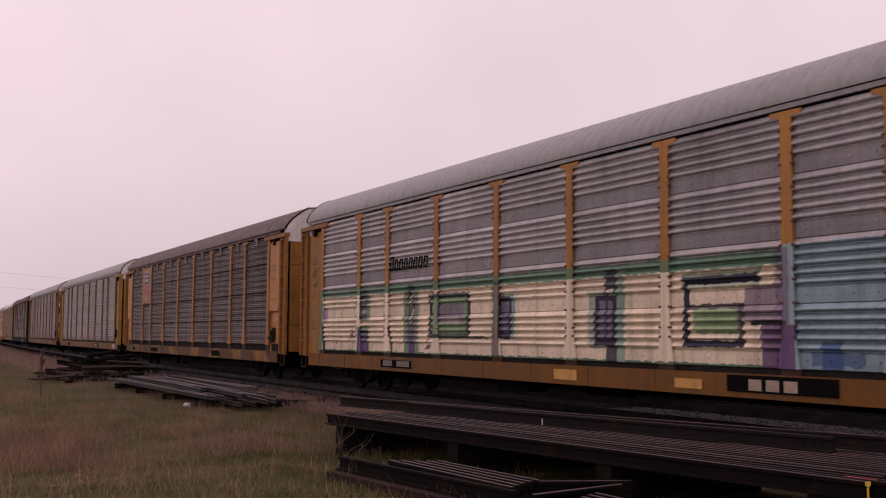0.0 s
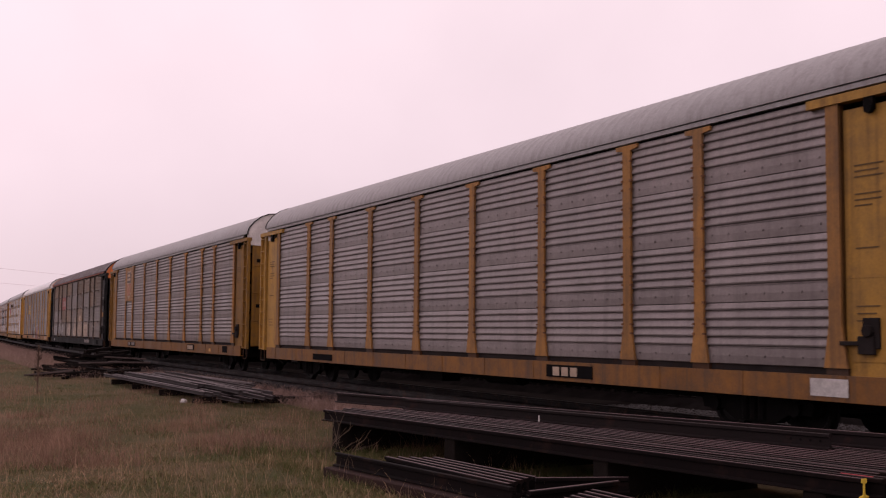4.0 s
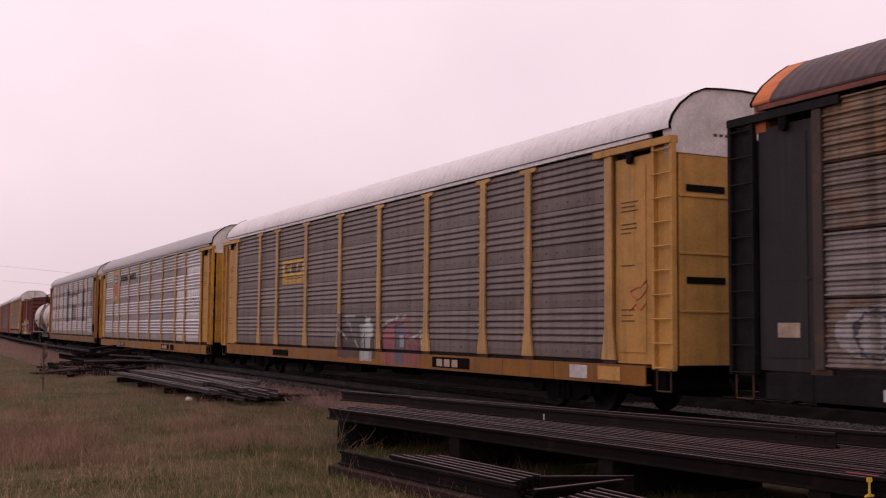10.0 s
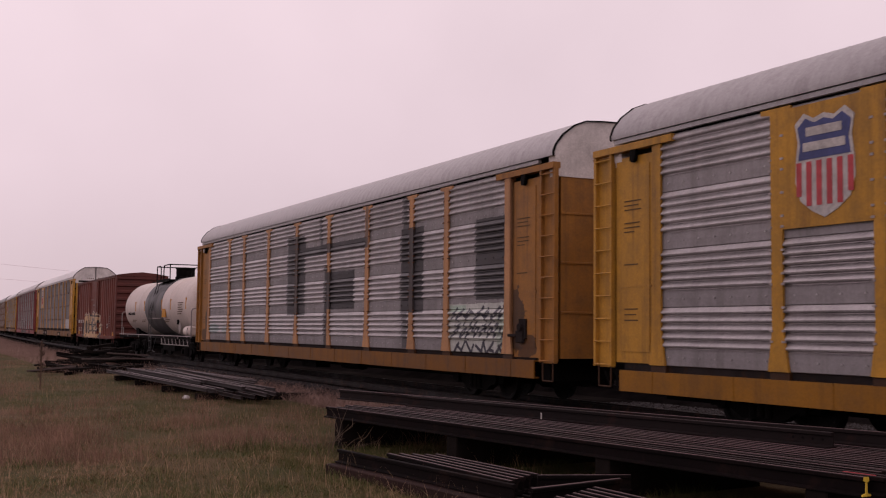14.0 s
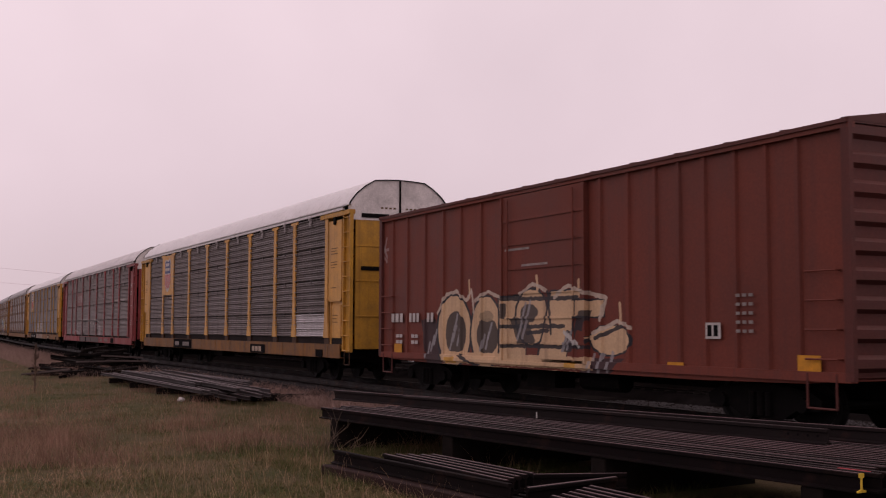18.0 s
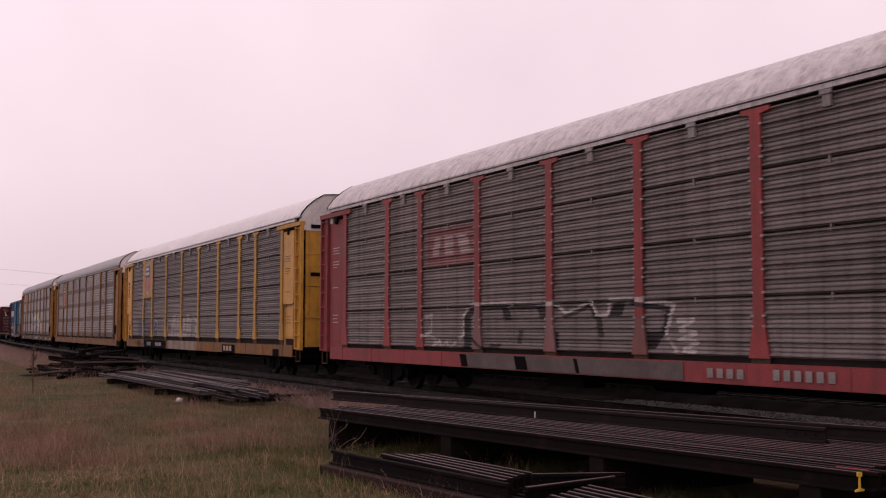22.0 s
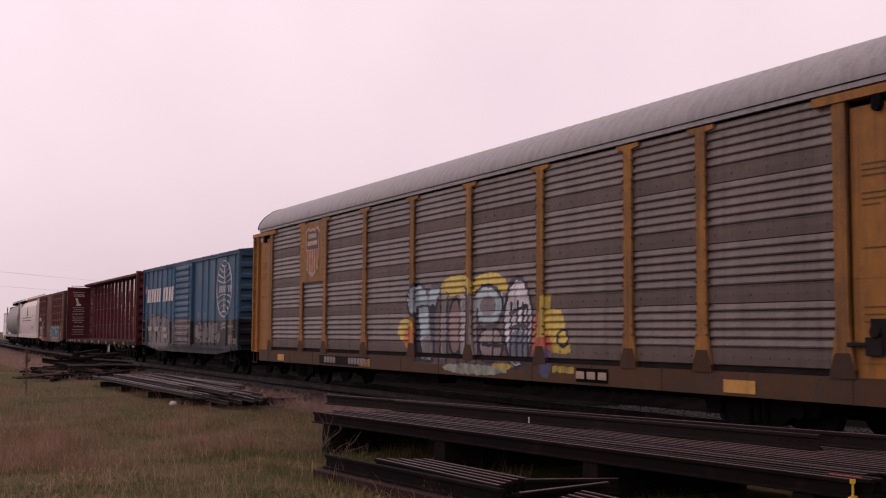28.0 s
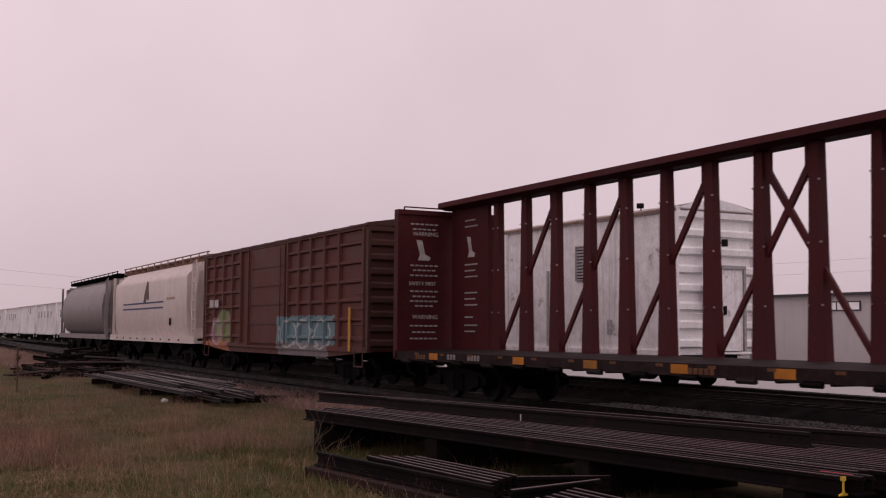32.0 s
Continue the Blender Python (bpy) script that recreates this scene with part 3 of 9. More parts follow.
# the flat pile farther along: bundles of grey rails across dark ties
GREYRAIL = surf("weathered_rail", (0.035, 0.028, 0.028), 0.7, 0.0, 0.35, 0.8, 40, 0.2, grime=0.35, spec=0.1)
mid_root = thing("rail_pile", "spread pile of weathered grey-topped rails in the grass", "rail pile")
random.seed(4)
for xa, ya, xb, yb, n, z in ((-43.6, 8.06, -29.2, 7.89, 4, -0.19), (-41.6, 9.0, -30.0, 8.85, 6, -0.19), (-43.0, 9.75, -27.9, 9.1, 5, -0.19), (-44.3, 10.3, -33.0, 10.3, 5, -0.19),
                             (-42.0, 8.6, -31.5, 8.3, 4, -0.10), (-40.5, 9.4, -28.5, 8.6, 3, -0.10), (-41.0, 11.4, -29.0, 10.9, 4, -0.44), (-43.0, 8.4, -28.5, 8.6, 4, -0.29)):
    for k in range(n):
        x0, x1 = xa + random.uniform(-1.5, 1.5), xb + random.uniform(-1.6, 0.3) * (0 if k == 0 else 1)
        y0, y1 = ya + 0.13 * k + random.uniform(-0.25, 0.25), yb + 0.13 * k + random.uniform(-0.05, 0.05)
        ln = round(math.hypot(x1 - x0, y1 - y0), 1)
        r = lay_rail(mid_root, ln, GREYRAIL, None, pose((x0 + x1) / 2, (y0 + y1) / 2, z, 0, random.uniform(-0.3, 0.3), math.degrees(math.atan2(y1 - y0, x1 - x0))) @ Matrix.Diagonal((1, 0.8, 0.5, 1)))
        # pale strip along the top, coloured for grazing sheen
        part("crown", mesh_of(("pale_top", ln), lambda bm: put_prism(bm, [(-0.02, 0.165), (0.02, 0.165), (0.015, 0.19), (-0.015, 0.19)], -ln / 2, ln / 2)), GREYCROWN, r, "pale grey strip for the sheen on the rail top")
old_tie = mesh_of("old_tie", lambda bm: put_box(bm, -1.3, 1.3, -0.11, 0.11, 0, 0.18), bevel=0.015)
for x in (-30.6, -34.5, -38.5, -42.2):
    part("old_tie", old_tie, TIMBER, mid_root, at=pose(x, 9.2, GROUND + 0.01, 0, 0, 88 + random.uniform(-6, 6)))
    part("old_tie", old_tie, TIMBER, mid_root, at=pose(x + 0.5, 10.4, GROUND + 0.01, 0, 0, 92 + random.uniform(-6, 6)))
back_root = thing("tie_heap", "heap of dark discarded ties with a few pale boards", "scrap heap")
for i in range(120):
    if i < 22:
        x, y, z = -50.3 + random.uniform(-2.2, 2.2), 8.2 + random.uniform(-1.5, 1.6), random.choice((0, 0, 0.17))
    else:
        u, w_ = random.gauss(0, 1.9), random.gauss(0, 1.0)
        x, y, z = -57.5 + u, 10.2 - 0.12 * u + w_, max(0.0, 1.05 - 0.13 * abs(u) - 0.34 * abs(w_)) * random.uniform(0.2, 1)
    part("old_tie", old_tie, random.choice((TIMBER, TIMBER, BALLAST)), back_root, at=pose(x, y, GROUND + z, random.uniform(-14, 14), random.uniform(-11, 11), 85 + random.gauss(0, 38)) @ Matrix.Diagonal((random.uniform(0.3, 0.8), random.uniform(0.45, 0.9), random.uniform(0.45, 0.9), 1)))
BOARD = surf("pale_board", (0.085, 0.065, 0.06), 0.85, 0, 0.3, 2, 20, 0.3, grime=0.3, spec=0.1)
board_mesh = mesh_of("pale_board", lambda bm: put_box(bm, -0.95, 0.95, -0.08, 0.08, 0, 0.07), bevel=0.01)
for x, y, z, tilt, turn in ((-47.6, 6.4, 0.22, -6, 70), (-52.5, 9.3, 0.48, -1, 82), (-53.6, 10.6, 0.66, 3, 80), (-52.0, 10.5, 0.5, 1, 84), (-49.6, 9.8, 0.2, 1, 86)):
    part("board", board_mesh, BOARD, back_root, "pale weathered board", at=pose(x, y, GROUND + z, 0, tilt, turn))

# ---------------------------------------------------------------- running gear


def side_frame(bm):
    pts = [(-1.25, 0.52), (-1.05, 0.62), (-0.5, 0.72), (0.5, 0.72), (1.05, 0.62), (1.25, 0.52), (1.2, 0.36), (0.75, 0.36),
           (0.45, 0.2), (-0.45, 0.2), (-0.75, 0.36), (-1.2, 0.36)]
    put_prism(bm, pts, -1.11, -0.93, "y")
    for i in (-0.18, 0.0, 0.18):
        put_rod(bm, (i, -1.12, 0.24), (i, -1.12, 0.6), 0.07, 8)
    for i in (-0.89, 0.89):
        put_rod(bm, (i, -1.02, 0.44), (i, -1.18, 0.44), 0.12, 10)


def wheelset(bm):
    for s in (-1, 1):
        put_lathe_y(bm, s * 0.72, s)
    put_rod(bm, (0, -1.0, 0), (0, 1.0, 0), 0.075, 10)


def put_lathe_y(bm, y, s):
    prof = [(y - s * 0.06, 0.0), (y - s * 0.06, 0.445), (y - s * 0.03, 0.445), (y - s * 0.03, 0.42), (y + s * 0.07, 0.41), (y + s * 0.07, 0.34),
            (y + s * 0.03, 0.3), (y + s * 0.05, 0.13), (y + s * 0.09, 0.12), (y + s * 0.09, 0.0)]
    put_lathe(bm, prof, 24, "y")


def truck(parent, x):
    t = part("truck", mesh_of("truck", lambda bm: put_box(bm, -0.25, 0.25, -1.1, 1.1, 0.42, 0.68), bevel=0.02), BLACK, parent, "black cast-steel truck", at=pose(x, 0, 0))
    for turn in (None, TURN):
        part("side_frame", mesh_of("side_frame", side_frame), BLACK, t, at=turn)
    for dx in (-0.89, 0.89):
        part("wheelset", mesh_of("wheelset", wheelset, smooth=True), WHEEL, t, at=pose(dx, 0, 0.421))
    return t


def coupler_mesh(bm):
    put_box(bm, -0.9, 0.1, -0.09, 0.09, 0.72, 0.92)
    put_box(bm, 0.1, 0.42, -0.13, 0.12, 0.67, 0.97)
    put_path(bm, [(-0.2, -0.35, 0.75), (0.05, -0.4, 0.5), (0.35, -0.32, 0.38)], 0.03)


def couplers(parent, half, reach):
    for e in (0, 180):
        part("coupler", mesh_of("coupler", coupler_mesh), BLACK, parent, at=pose(0, 0, 0, 0, 0, e) @ pose(half + reach - 0.43, 0, 0))


# ---------------------------------------------------------------- covered car-carrying wagon
POSTS = (-12.15, -9.25, -7.3, -4.4, -1.45, 1.45, 4.4, 7.3, 9.25, 12.15)
HALF = 14.05
PANEL_TOP = 4.95


def sheet_profile(z0, z1, style):
    """(y, z) points of one rolled sheet, from bottom to top; y is how far it stands proud."""
    pts = []
    h = z1 - z0
    if style in ("wide", "soft"):
        flat, k = max(0.1, h - 0.70), 1.0 if style == "wide" else 0.55
        pts += [(0.0, z0), (0.016, z0 + 0.01), (0.02, z0 + flat * 0.5), (0.016, z0 + flat - 0.02)]
        n, start = 5, z0 + flat
        step = (z1 - start) / n
        for i in range(n):
            b = start + i * step
            pts += [(0.0, b), (0.0, b + 0.10 * step), (0.066 * k, b + 0.24 * step), (0.07 * k, b + 0.38 * step), (0.01, b + 0.95 * step)]
        pts += [(0.0, z1 - 0.002)]
    else:
        z0, z1 = z0 + 0.013, z1 - 0.013
        n = max(3, round((z1 - z0) / 0.07))
        step = (z1 - z0) / n
        pts += [(-0.03, z0)]
        for i in range(n):
            b = z0 + i * step
            deep = (0.056, 0.022, 0.028)[i % 3]
            pts += [(0.008, b + 0.06 * step), (0.012, b + 0.22 * step), (deep, b + 0.40 * step), (deep, b + 0.60 * step), (0.012, b + 0.95 * step)]
        pts += [(-0.03, z1)]
    return pts


def panel_mesh(x0, x1, z0, z1, style):
    def build(bm):
        pr = sheet_profile(z0, z1, style)
        a = [bm.verts.new((x0, -1.473 - y, z)) for y, z in pr]
        b = [bm.verts.new((x1, -1.473 - y, z)) for y, z in pr]
        for i in range(len(pr) - 1):
            f = bm.faces.new((a[i], b[i], b[i + 1], a[i + 1]))
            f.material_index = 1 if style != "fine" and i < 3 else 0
        c, d = [bm.verts.new((x, -1.40, z)) for x, z in ((x0, z0), (x0, z1))], [bm.verts.new((x, -1.40, z)) for x, z in ((x1, z0), (x1, z1))]
        bm.faces.new([c[0], *a, c[1]])
        bm.faces.new([d[1], *b[::-1], d[0]])
        bm.faces.new((c[1], a[-1], b[-1], d[1]))
        bm.faces.new((c[0], d[0], b[0], a[0]))
        if style != "fine" and z1 - z0 > 0.75:
            n = max(3, int((x1 - x0) / 0.36))
            for i in range(n):
                x = x0 + (x1 - x0) * (i + 0.5) / n
                z = z0 + (z1 - z0 - 0.70) * 0.5
                put_box(bm, x - 0.014, x + 0.014, -1.508, -1.49, z - 0.014, z + 0.014)
        if style == "fine":
            x = (x0 + x1) / 2
            put_box(bm, x - 0.02, x + 0.02, -1.515, -1.47, z1 - 0.08, z1 + 0.03)
    me = mesh_of(("panel", x0, z0, z1, style), build)
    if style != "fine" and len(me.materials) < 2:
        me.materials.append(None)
    return me


def post_mesh(z0, z1, x, slim=False):
    def build(bm):
        if slim:
            put_box(bm, -0.085, 0.085, -1.55, -1.38, z0, z1)
            for v in bm.verts:
                v.co.x += x
            return
        w = 0.115
        put_prism(bm, [(-w - 0.1, z0), (w + 0.1, z0), (w + 0.07, z0 + 0.18), (w, z0 + 0.62), (w, z1 - 0.1), (w + 0.2, z1 - 0.07), (w + 0.2, z1),
                       (-w - 0.2, z1), (-w - 0.2, z1 - 0.07), (-w, z1 - 0.1), (-w, z0 + 0.62), (-w - 0.07, z0 + 0.18)], -1.545, -1.50, "y")
        put_box(bm, -0.06, 0.06, -1.50, -1.36, z0, z1 - 0.02)
        for v in bm.verts:
            v.co.x += x
    return mesh_of(("post", z0, z1, x, slim), build)


def clip_mesh(z0, z1):
    """The bolted clips that hold the sheets, down both edges of a post."""
    def build(bm):
        z, k = z0 + 0.55, 0
        while z < z1 - 0.2:
            for s in (-1, 1):
                put_box(bm, s * 0.125 - 0.03, s * 0.125 + 0.03, -1.556, -1.515, z, z + 0.035)
            z += 0.16 if k % 3 == 0 else 0.35
            k += 1
    return mesh_of(("clips", z0, z1), build)


ROOF_FROM = 13.45
ROOFS = {"wide": [(-1.56, 5.075), (-1.565, 5.15), (-1.5, 5.31), (-1.33, 5.52), (-1.05, 5.73), (-0.78, 5.835), (-0.4, 5.865), (0, 5.875)],
         "fine": [(-1.56, 5.075), (-1.565, 5.11), (-1.5, 5.22), (-1.33, 5.43), (-1.05, 5.66), (-0.78, 5.815), (-0.4, 5.845), (0, 5.86)],
         "tall": [(-1.56, 5.075), (-1.565, 5.11), (-1.5, 5.22), (-1.33, 5.42), (-1.05, 5.64), (-0.78, 5.81), (-0.4, 5.84), (0, 5.855)]}


def full_roof(style):
    return ROOFS[style] + [(-y, z) for y, z in ROOFS[style][-2::-1]]


def roof_mesh(style):
    def build(bm):
        prof = full_roof(style)
        xs = []
        n = int((HALF - 0.05 + ROOF_FROM) / (0.31 if style == "wide" else 0.2))
        step = (HALF - 0.05 + ROOF_FROM) / n
        for i in range(n):
            x = -ROOF_FROM + i * step
            xs += [(x, 0), (x + step * 0.74, 0), (x + step * 0.82, 0.003), (x + step * 0.94, 0.003)]
        xs.append((HALF - 0.05, 0))
        rows = []
        for x, d in xs:
            rows.append([bm.verts.new((x, y * (1 + d * 0.65), z + (d if k not in (0, len(prof) - 1) else 0))) for k, (y, z) in enumerate(prof)])
        for a, b in zip(rows, rows[1:]):
            for i in range(len(prof) - 1):
                bm.faces.new((a[i], a[i + 1], b[i + 1], b[i]))
        bm.faces.new(rows[0])
        bm.faces.new(rows[-1][::-1])
    return mesh_of(("roof", style), build, smooth=True)


def end_cap(style):
    """The closed end above the doors, under a roof hood."""
    def build(bm):
        put_prism(bm, [(-1.47, 4.66)] + [(y * 0.965, z - 0.02) for y, z in full_roof(style)] + [(1.47, 4.66)], HALF - 0.3, HALF - 0.045)
    return mesh_of(("end_cap", style), build)


def far_cap(style):
    def build(bm):
        put_prism(bm, [(-1.47, 4.66)] + [(y * 0.965, z - 0.02) for y, z in full_roof(style)] + [(1.47, 4.66)], -ROOF_FROM - 0.02, -ROOF_FROM + 0.2)
    return mesh_of(("far_cap", style), build)


def end_hood(style, x0, x1):
    """The dark folded edge of the roof sheet."""
    def build(bm):
        prof = [(y * 1.008, z + 0.01) for y, z in full_roof(style)]
        inner = [(y * 0.985, z - 0.025) for y, z in prof]
        put_prism(bm, prof + inner[::-1], x0, x1)
    return mesh_of(("end_hood", style, x0), build)


def cap_lettering(bm):
    """A worn line of lettering on the white end, too small to read."""
    for k in (0, 1, 2, 3, 6, 7, 8):
        put_box(bm, HALF - 0.045, HALF - 0.04, -0.6 + 0.13 * k, -0.52 + 0.13 * k, 5.0, 5.05)


def roof_strip(bm):
    prof = [(y * 1.004, z + 0.006) for y, z in full_roof("tall")]
    put_prism(bm, prof + [(y * 0.97, z - 0.03) for y, z in prof][::-1], -ROOF_FROM + 0.01, -ROOF_FROM + 0.38)


def end_leaf(bm):
    pts = [(HALF - 0.14, 1.0), (HALF - 0.06, 1.0)]
    for z in (1.9, 2.9, 3.9):
        pts += [(HALF - 0.06, z), (HALF - 0.045, z + 0.005), (HALF - 0.045, z + 0.04), (HALF - 0.06, z + 0.045)]
    put_prism(bm, pts + [(HALF - 0.06, 4.66), (HALF - 0.14, 4.66)], -1.36, -0.02, "y")


def lock_rod(bm):
    put_rod(bm, (HALF - 0.03, -0.09, 0.95), (HALF - 0.03, -0.09, 4.72), 0.035, 6)


def end_slot(bm):
    put_box(bm, HALF - 0.062, HALF - 0.05, -1.2, -0.35, 0, 0.12)


def corner_door(bm):
    """The pressed plate between the last post and the ladder."""
    put_box(bm, 12.3, 13.42, -1.47, -1.42, 1.0, 4.72)
    put_box(bm, 12.42, 13.22, -1.485, -1.47, 1.2, 4.55)
    put_box(bm, 12.36, 13.26, -1.49, -1.47, 2.35, 2.39)


def step_door(bm):
    """The same with a deep upper plate and a lower hatch."""
    put_box(bm, 12.3, 13.42, -1.44, -1.40, 1.0, 4.72)
    put_prism(bm, [(12.3, 2.42), (12.36, 2.36), (13.24, 2.36), (13.3, 2.42), (13.3, 4.72), (12.3, 4.72)], -1.52, -1.44, "y")
    put_box(bm, 12.42, 13.15, -1.465, -1.44, 1.3, 2.25)
    put_box(bm, 12.36, 12.42, -1.49, -1.44, 1.0, 2.36)


def notice_bar(w):
    return mesh_of(("notice_bar", w), lambda bm: put_box(bm, 0, w, -0.003, 0.003, 0, 0.02))


def door_notices(root, style, x0, mat):
    """Small stencilled lines on a corner plate, too small to read."""
    y = -1.524 if style == "fine" else -1.49
    for z, w in ((3.9, 0.5), (3.82, 0.42), (3.74, 0.5), (3.5, 0.46), (3.42, 0.46), (3.34, 0.3), (2.75, 0.4)):
        part("stencil_line", notice_bar(w), mat, root, at=pose(x0, y, z))
    for z, w in ((1.95, 0.4), (1.85, 0.34), (1.75, 0.4)):
        part("stencil_line", notice_bar(w), mat, root, at=pose(x0, -1.47 if style == "fine" else -1.49, z))


def ladder(bm):
    for x in (13.5, HALF - 0.05):
        put_box(bm, x - 0.03, x + 0.04, -1.55, -1.45, 0.92, 4.86)
    put_box(bm, 13.5, HALF - 0.05, -1.47, -1.44, 0.9, 4.8)
    for i in range(10):
        z = 0.95 + i * 0.42
        put_rod(bm, (13.48, -1.545, z), (HALF - 0.04, -1.545, z), 0.016, 6)


def end_step(bm):
    """The stirrup under the ladder."""
    put_path(bm, [(13.55, -1.5, 0.92), (13.55, -1.5, 0.55), (HALF - 0.12, -1.5, 0.55), (HALF - 0.12, -1.5, 0.92)], 0.016)


def header_beam(bm):
    put_prism(bm, [(-1.575, 4.82), (-1.40, 4.82), (-1.40, 4.945), (-1.575, 4.945)], 11.7, HALF - 0.02)


def brake_gear(bm):
    put_box(bm, 12.62, 12.9, -1.53, -1.47, 1.38, 1.8)
    put_box(bm, 12.56, 12.84, -1.57, -1.5, 1.3, 1.55)
    put_rod(bm, (12.74, -1.60, 1.62), (12.74, -1.50, 1.62), 0.09, 8)
    put_box(bm, 12.25, 12.6, -1.58, -1.5, 1.42, 1.48)


def sill_mesh(z0, z1):
    def build(bm):
        put_prism(bm, [(-1.53, z0), (-1.40, z0), (-1.40, z0 + 0.03), (-1.50, z0 + 0.03), (-1.50, z1 - 0.03), (-1.40, z1 - 0.03), (-1.40, z1), (-1.53, z1)], -13.25, 13.25)
        for i in range(-6, 7):
            put_box(bm, i * 2.05 - 0.015, i * 2.05 + 0.015, -1.54, -1.53, z0, z1)
    return mesh_of(("sill", z0, z1), build)


def deck_mesh(z):
    def build(bm):
        put_box(bm, -13.6, 13.6, -1.38, 1.38, z - 0.1, z)
        put_box(bm, -13.4, 13.4, -0.35, 0.35, z - 0.55, z - 0.1)
        for i in range(-8, 9):
            put_box(bm, i * 1.6 - 0.06, i * 1.6 + 0.06, -1.36, 1.36, z - 0.35, z - 0.1)
        put_box(bm, -2.5, -1.2, -0.9, -0.4, z - 0.65, z - 0.2)
        put_rod(bm, (1.0, -0.75, z - 0.4), (2.4, -0.75, z - 0.4), 0.2, 12)
        for s in (-1, 1):
            put_box(bm, s * 13.25, s * 13.6, -1.35, 1.35, z - 0.4, z)
    return mesh_of(("deck", z), build)


def upper_deck(bm):
    for z in (2.3, 3.65):
        put_box(bm, -13.2, 13.2, -1.3, 1.3, z, z + 0.06)


def shield_plate(bm):
    put_box(bm, -9.15, -7.4, -1.545, -1.525, 3.1, 4.9)


def shield_outline(k, top, bottom):
    """A heraldic shield, wide at the shoulders and pointed below."""
    pts = [(0, 0.93), (0.28, 0.86), (0.55, 0.98), (0.80, 0.80), (0.72, 0.45), (0.78, 0.1), (0.80, -0.3), (0.66, -0.66), (0.35, -0.86), (0, -1.0)]
    pts = pts + [(-x, z) for x, z in pts[-2:0:-1]]
    return [(-8.275 + x * k * 0.72, 4.0 + min(top, max(bottom, z)) * k * 0.8) for x, z in pts]


def shield(parent, faded):
    pale = FADEDWHITE if faded else WHITEMARK
    red = FADEDRED if faded else REDMARK
    blue = FADEDBLUE if faded else BLUEMARK
    sh = part("shield", mesh_of("shield", lambda bm: put_prism(bm, shield_outline(0.98, 2, -2), -1.556, -1.545, "y")), pale, parent,
              "red, white and blue shield emblem")
    part("shield_top", mesh_of("shield_top", lambda bm: put_prism(bm, shield_outline(0.88, 2, 0.12), -1.562, -1.556, "y")), blue, sh)
    for i in range(6):
        def bar(bm):
            x = -8.275 + (i - 2.5) * 0.195
            low = 4.0 - (0.60 if i in (1, 2, 3, 4) else 0.45)
            put_box(bm, x - 0.05, x + 0.05, -1.562, -1.556, low, 4.05)
        part("red_bar", mesh_of(("red_bar", i), bar), red, sh)
    for z, w in ((4.42, 0.34), (4.2, 0.4)):
        part("lettering_bar", mesh_of(("lettering_bar", z), lambda bm: put_box(bm, -8.275 - w, -8.275 + w, -1.568, -1.562, z, z + 0.13)), pale, sh)


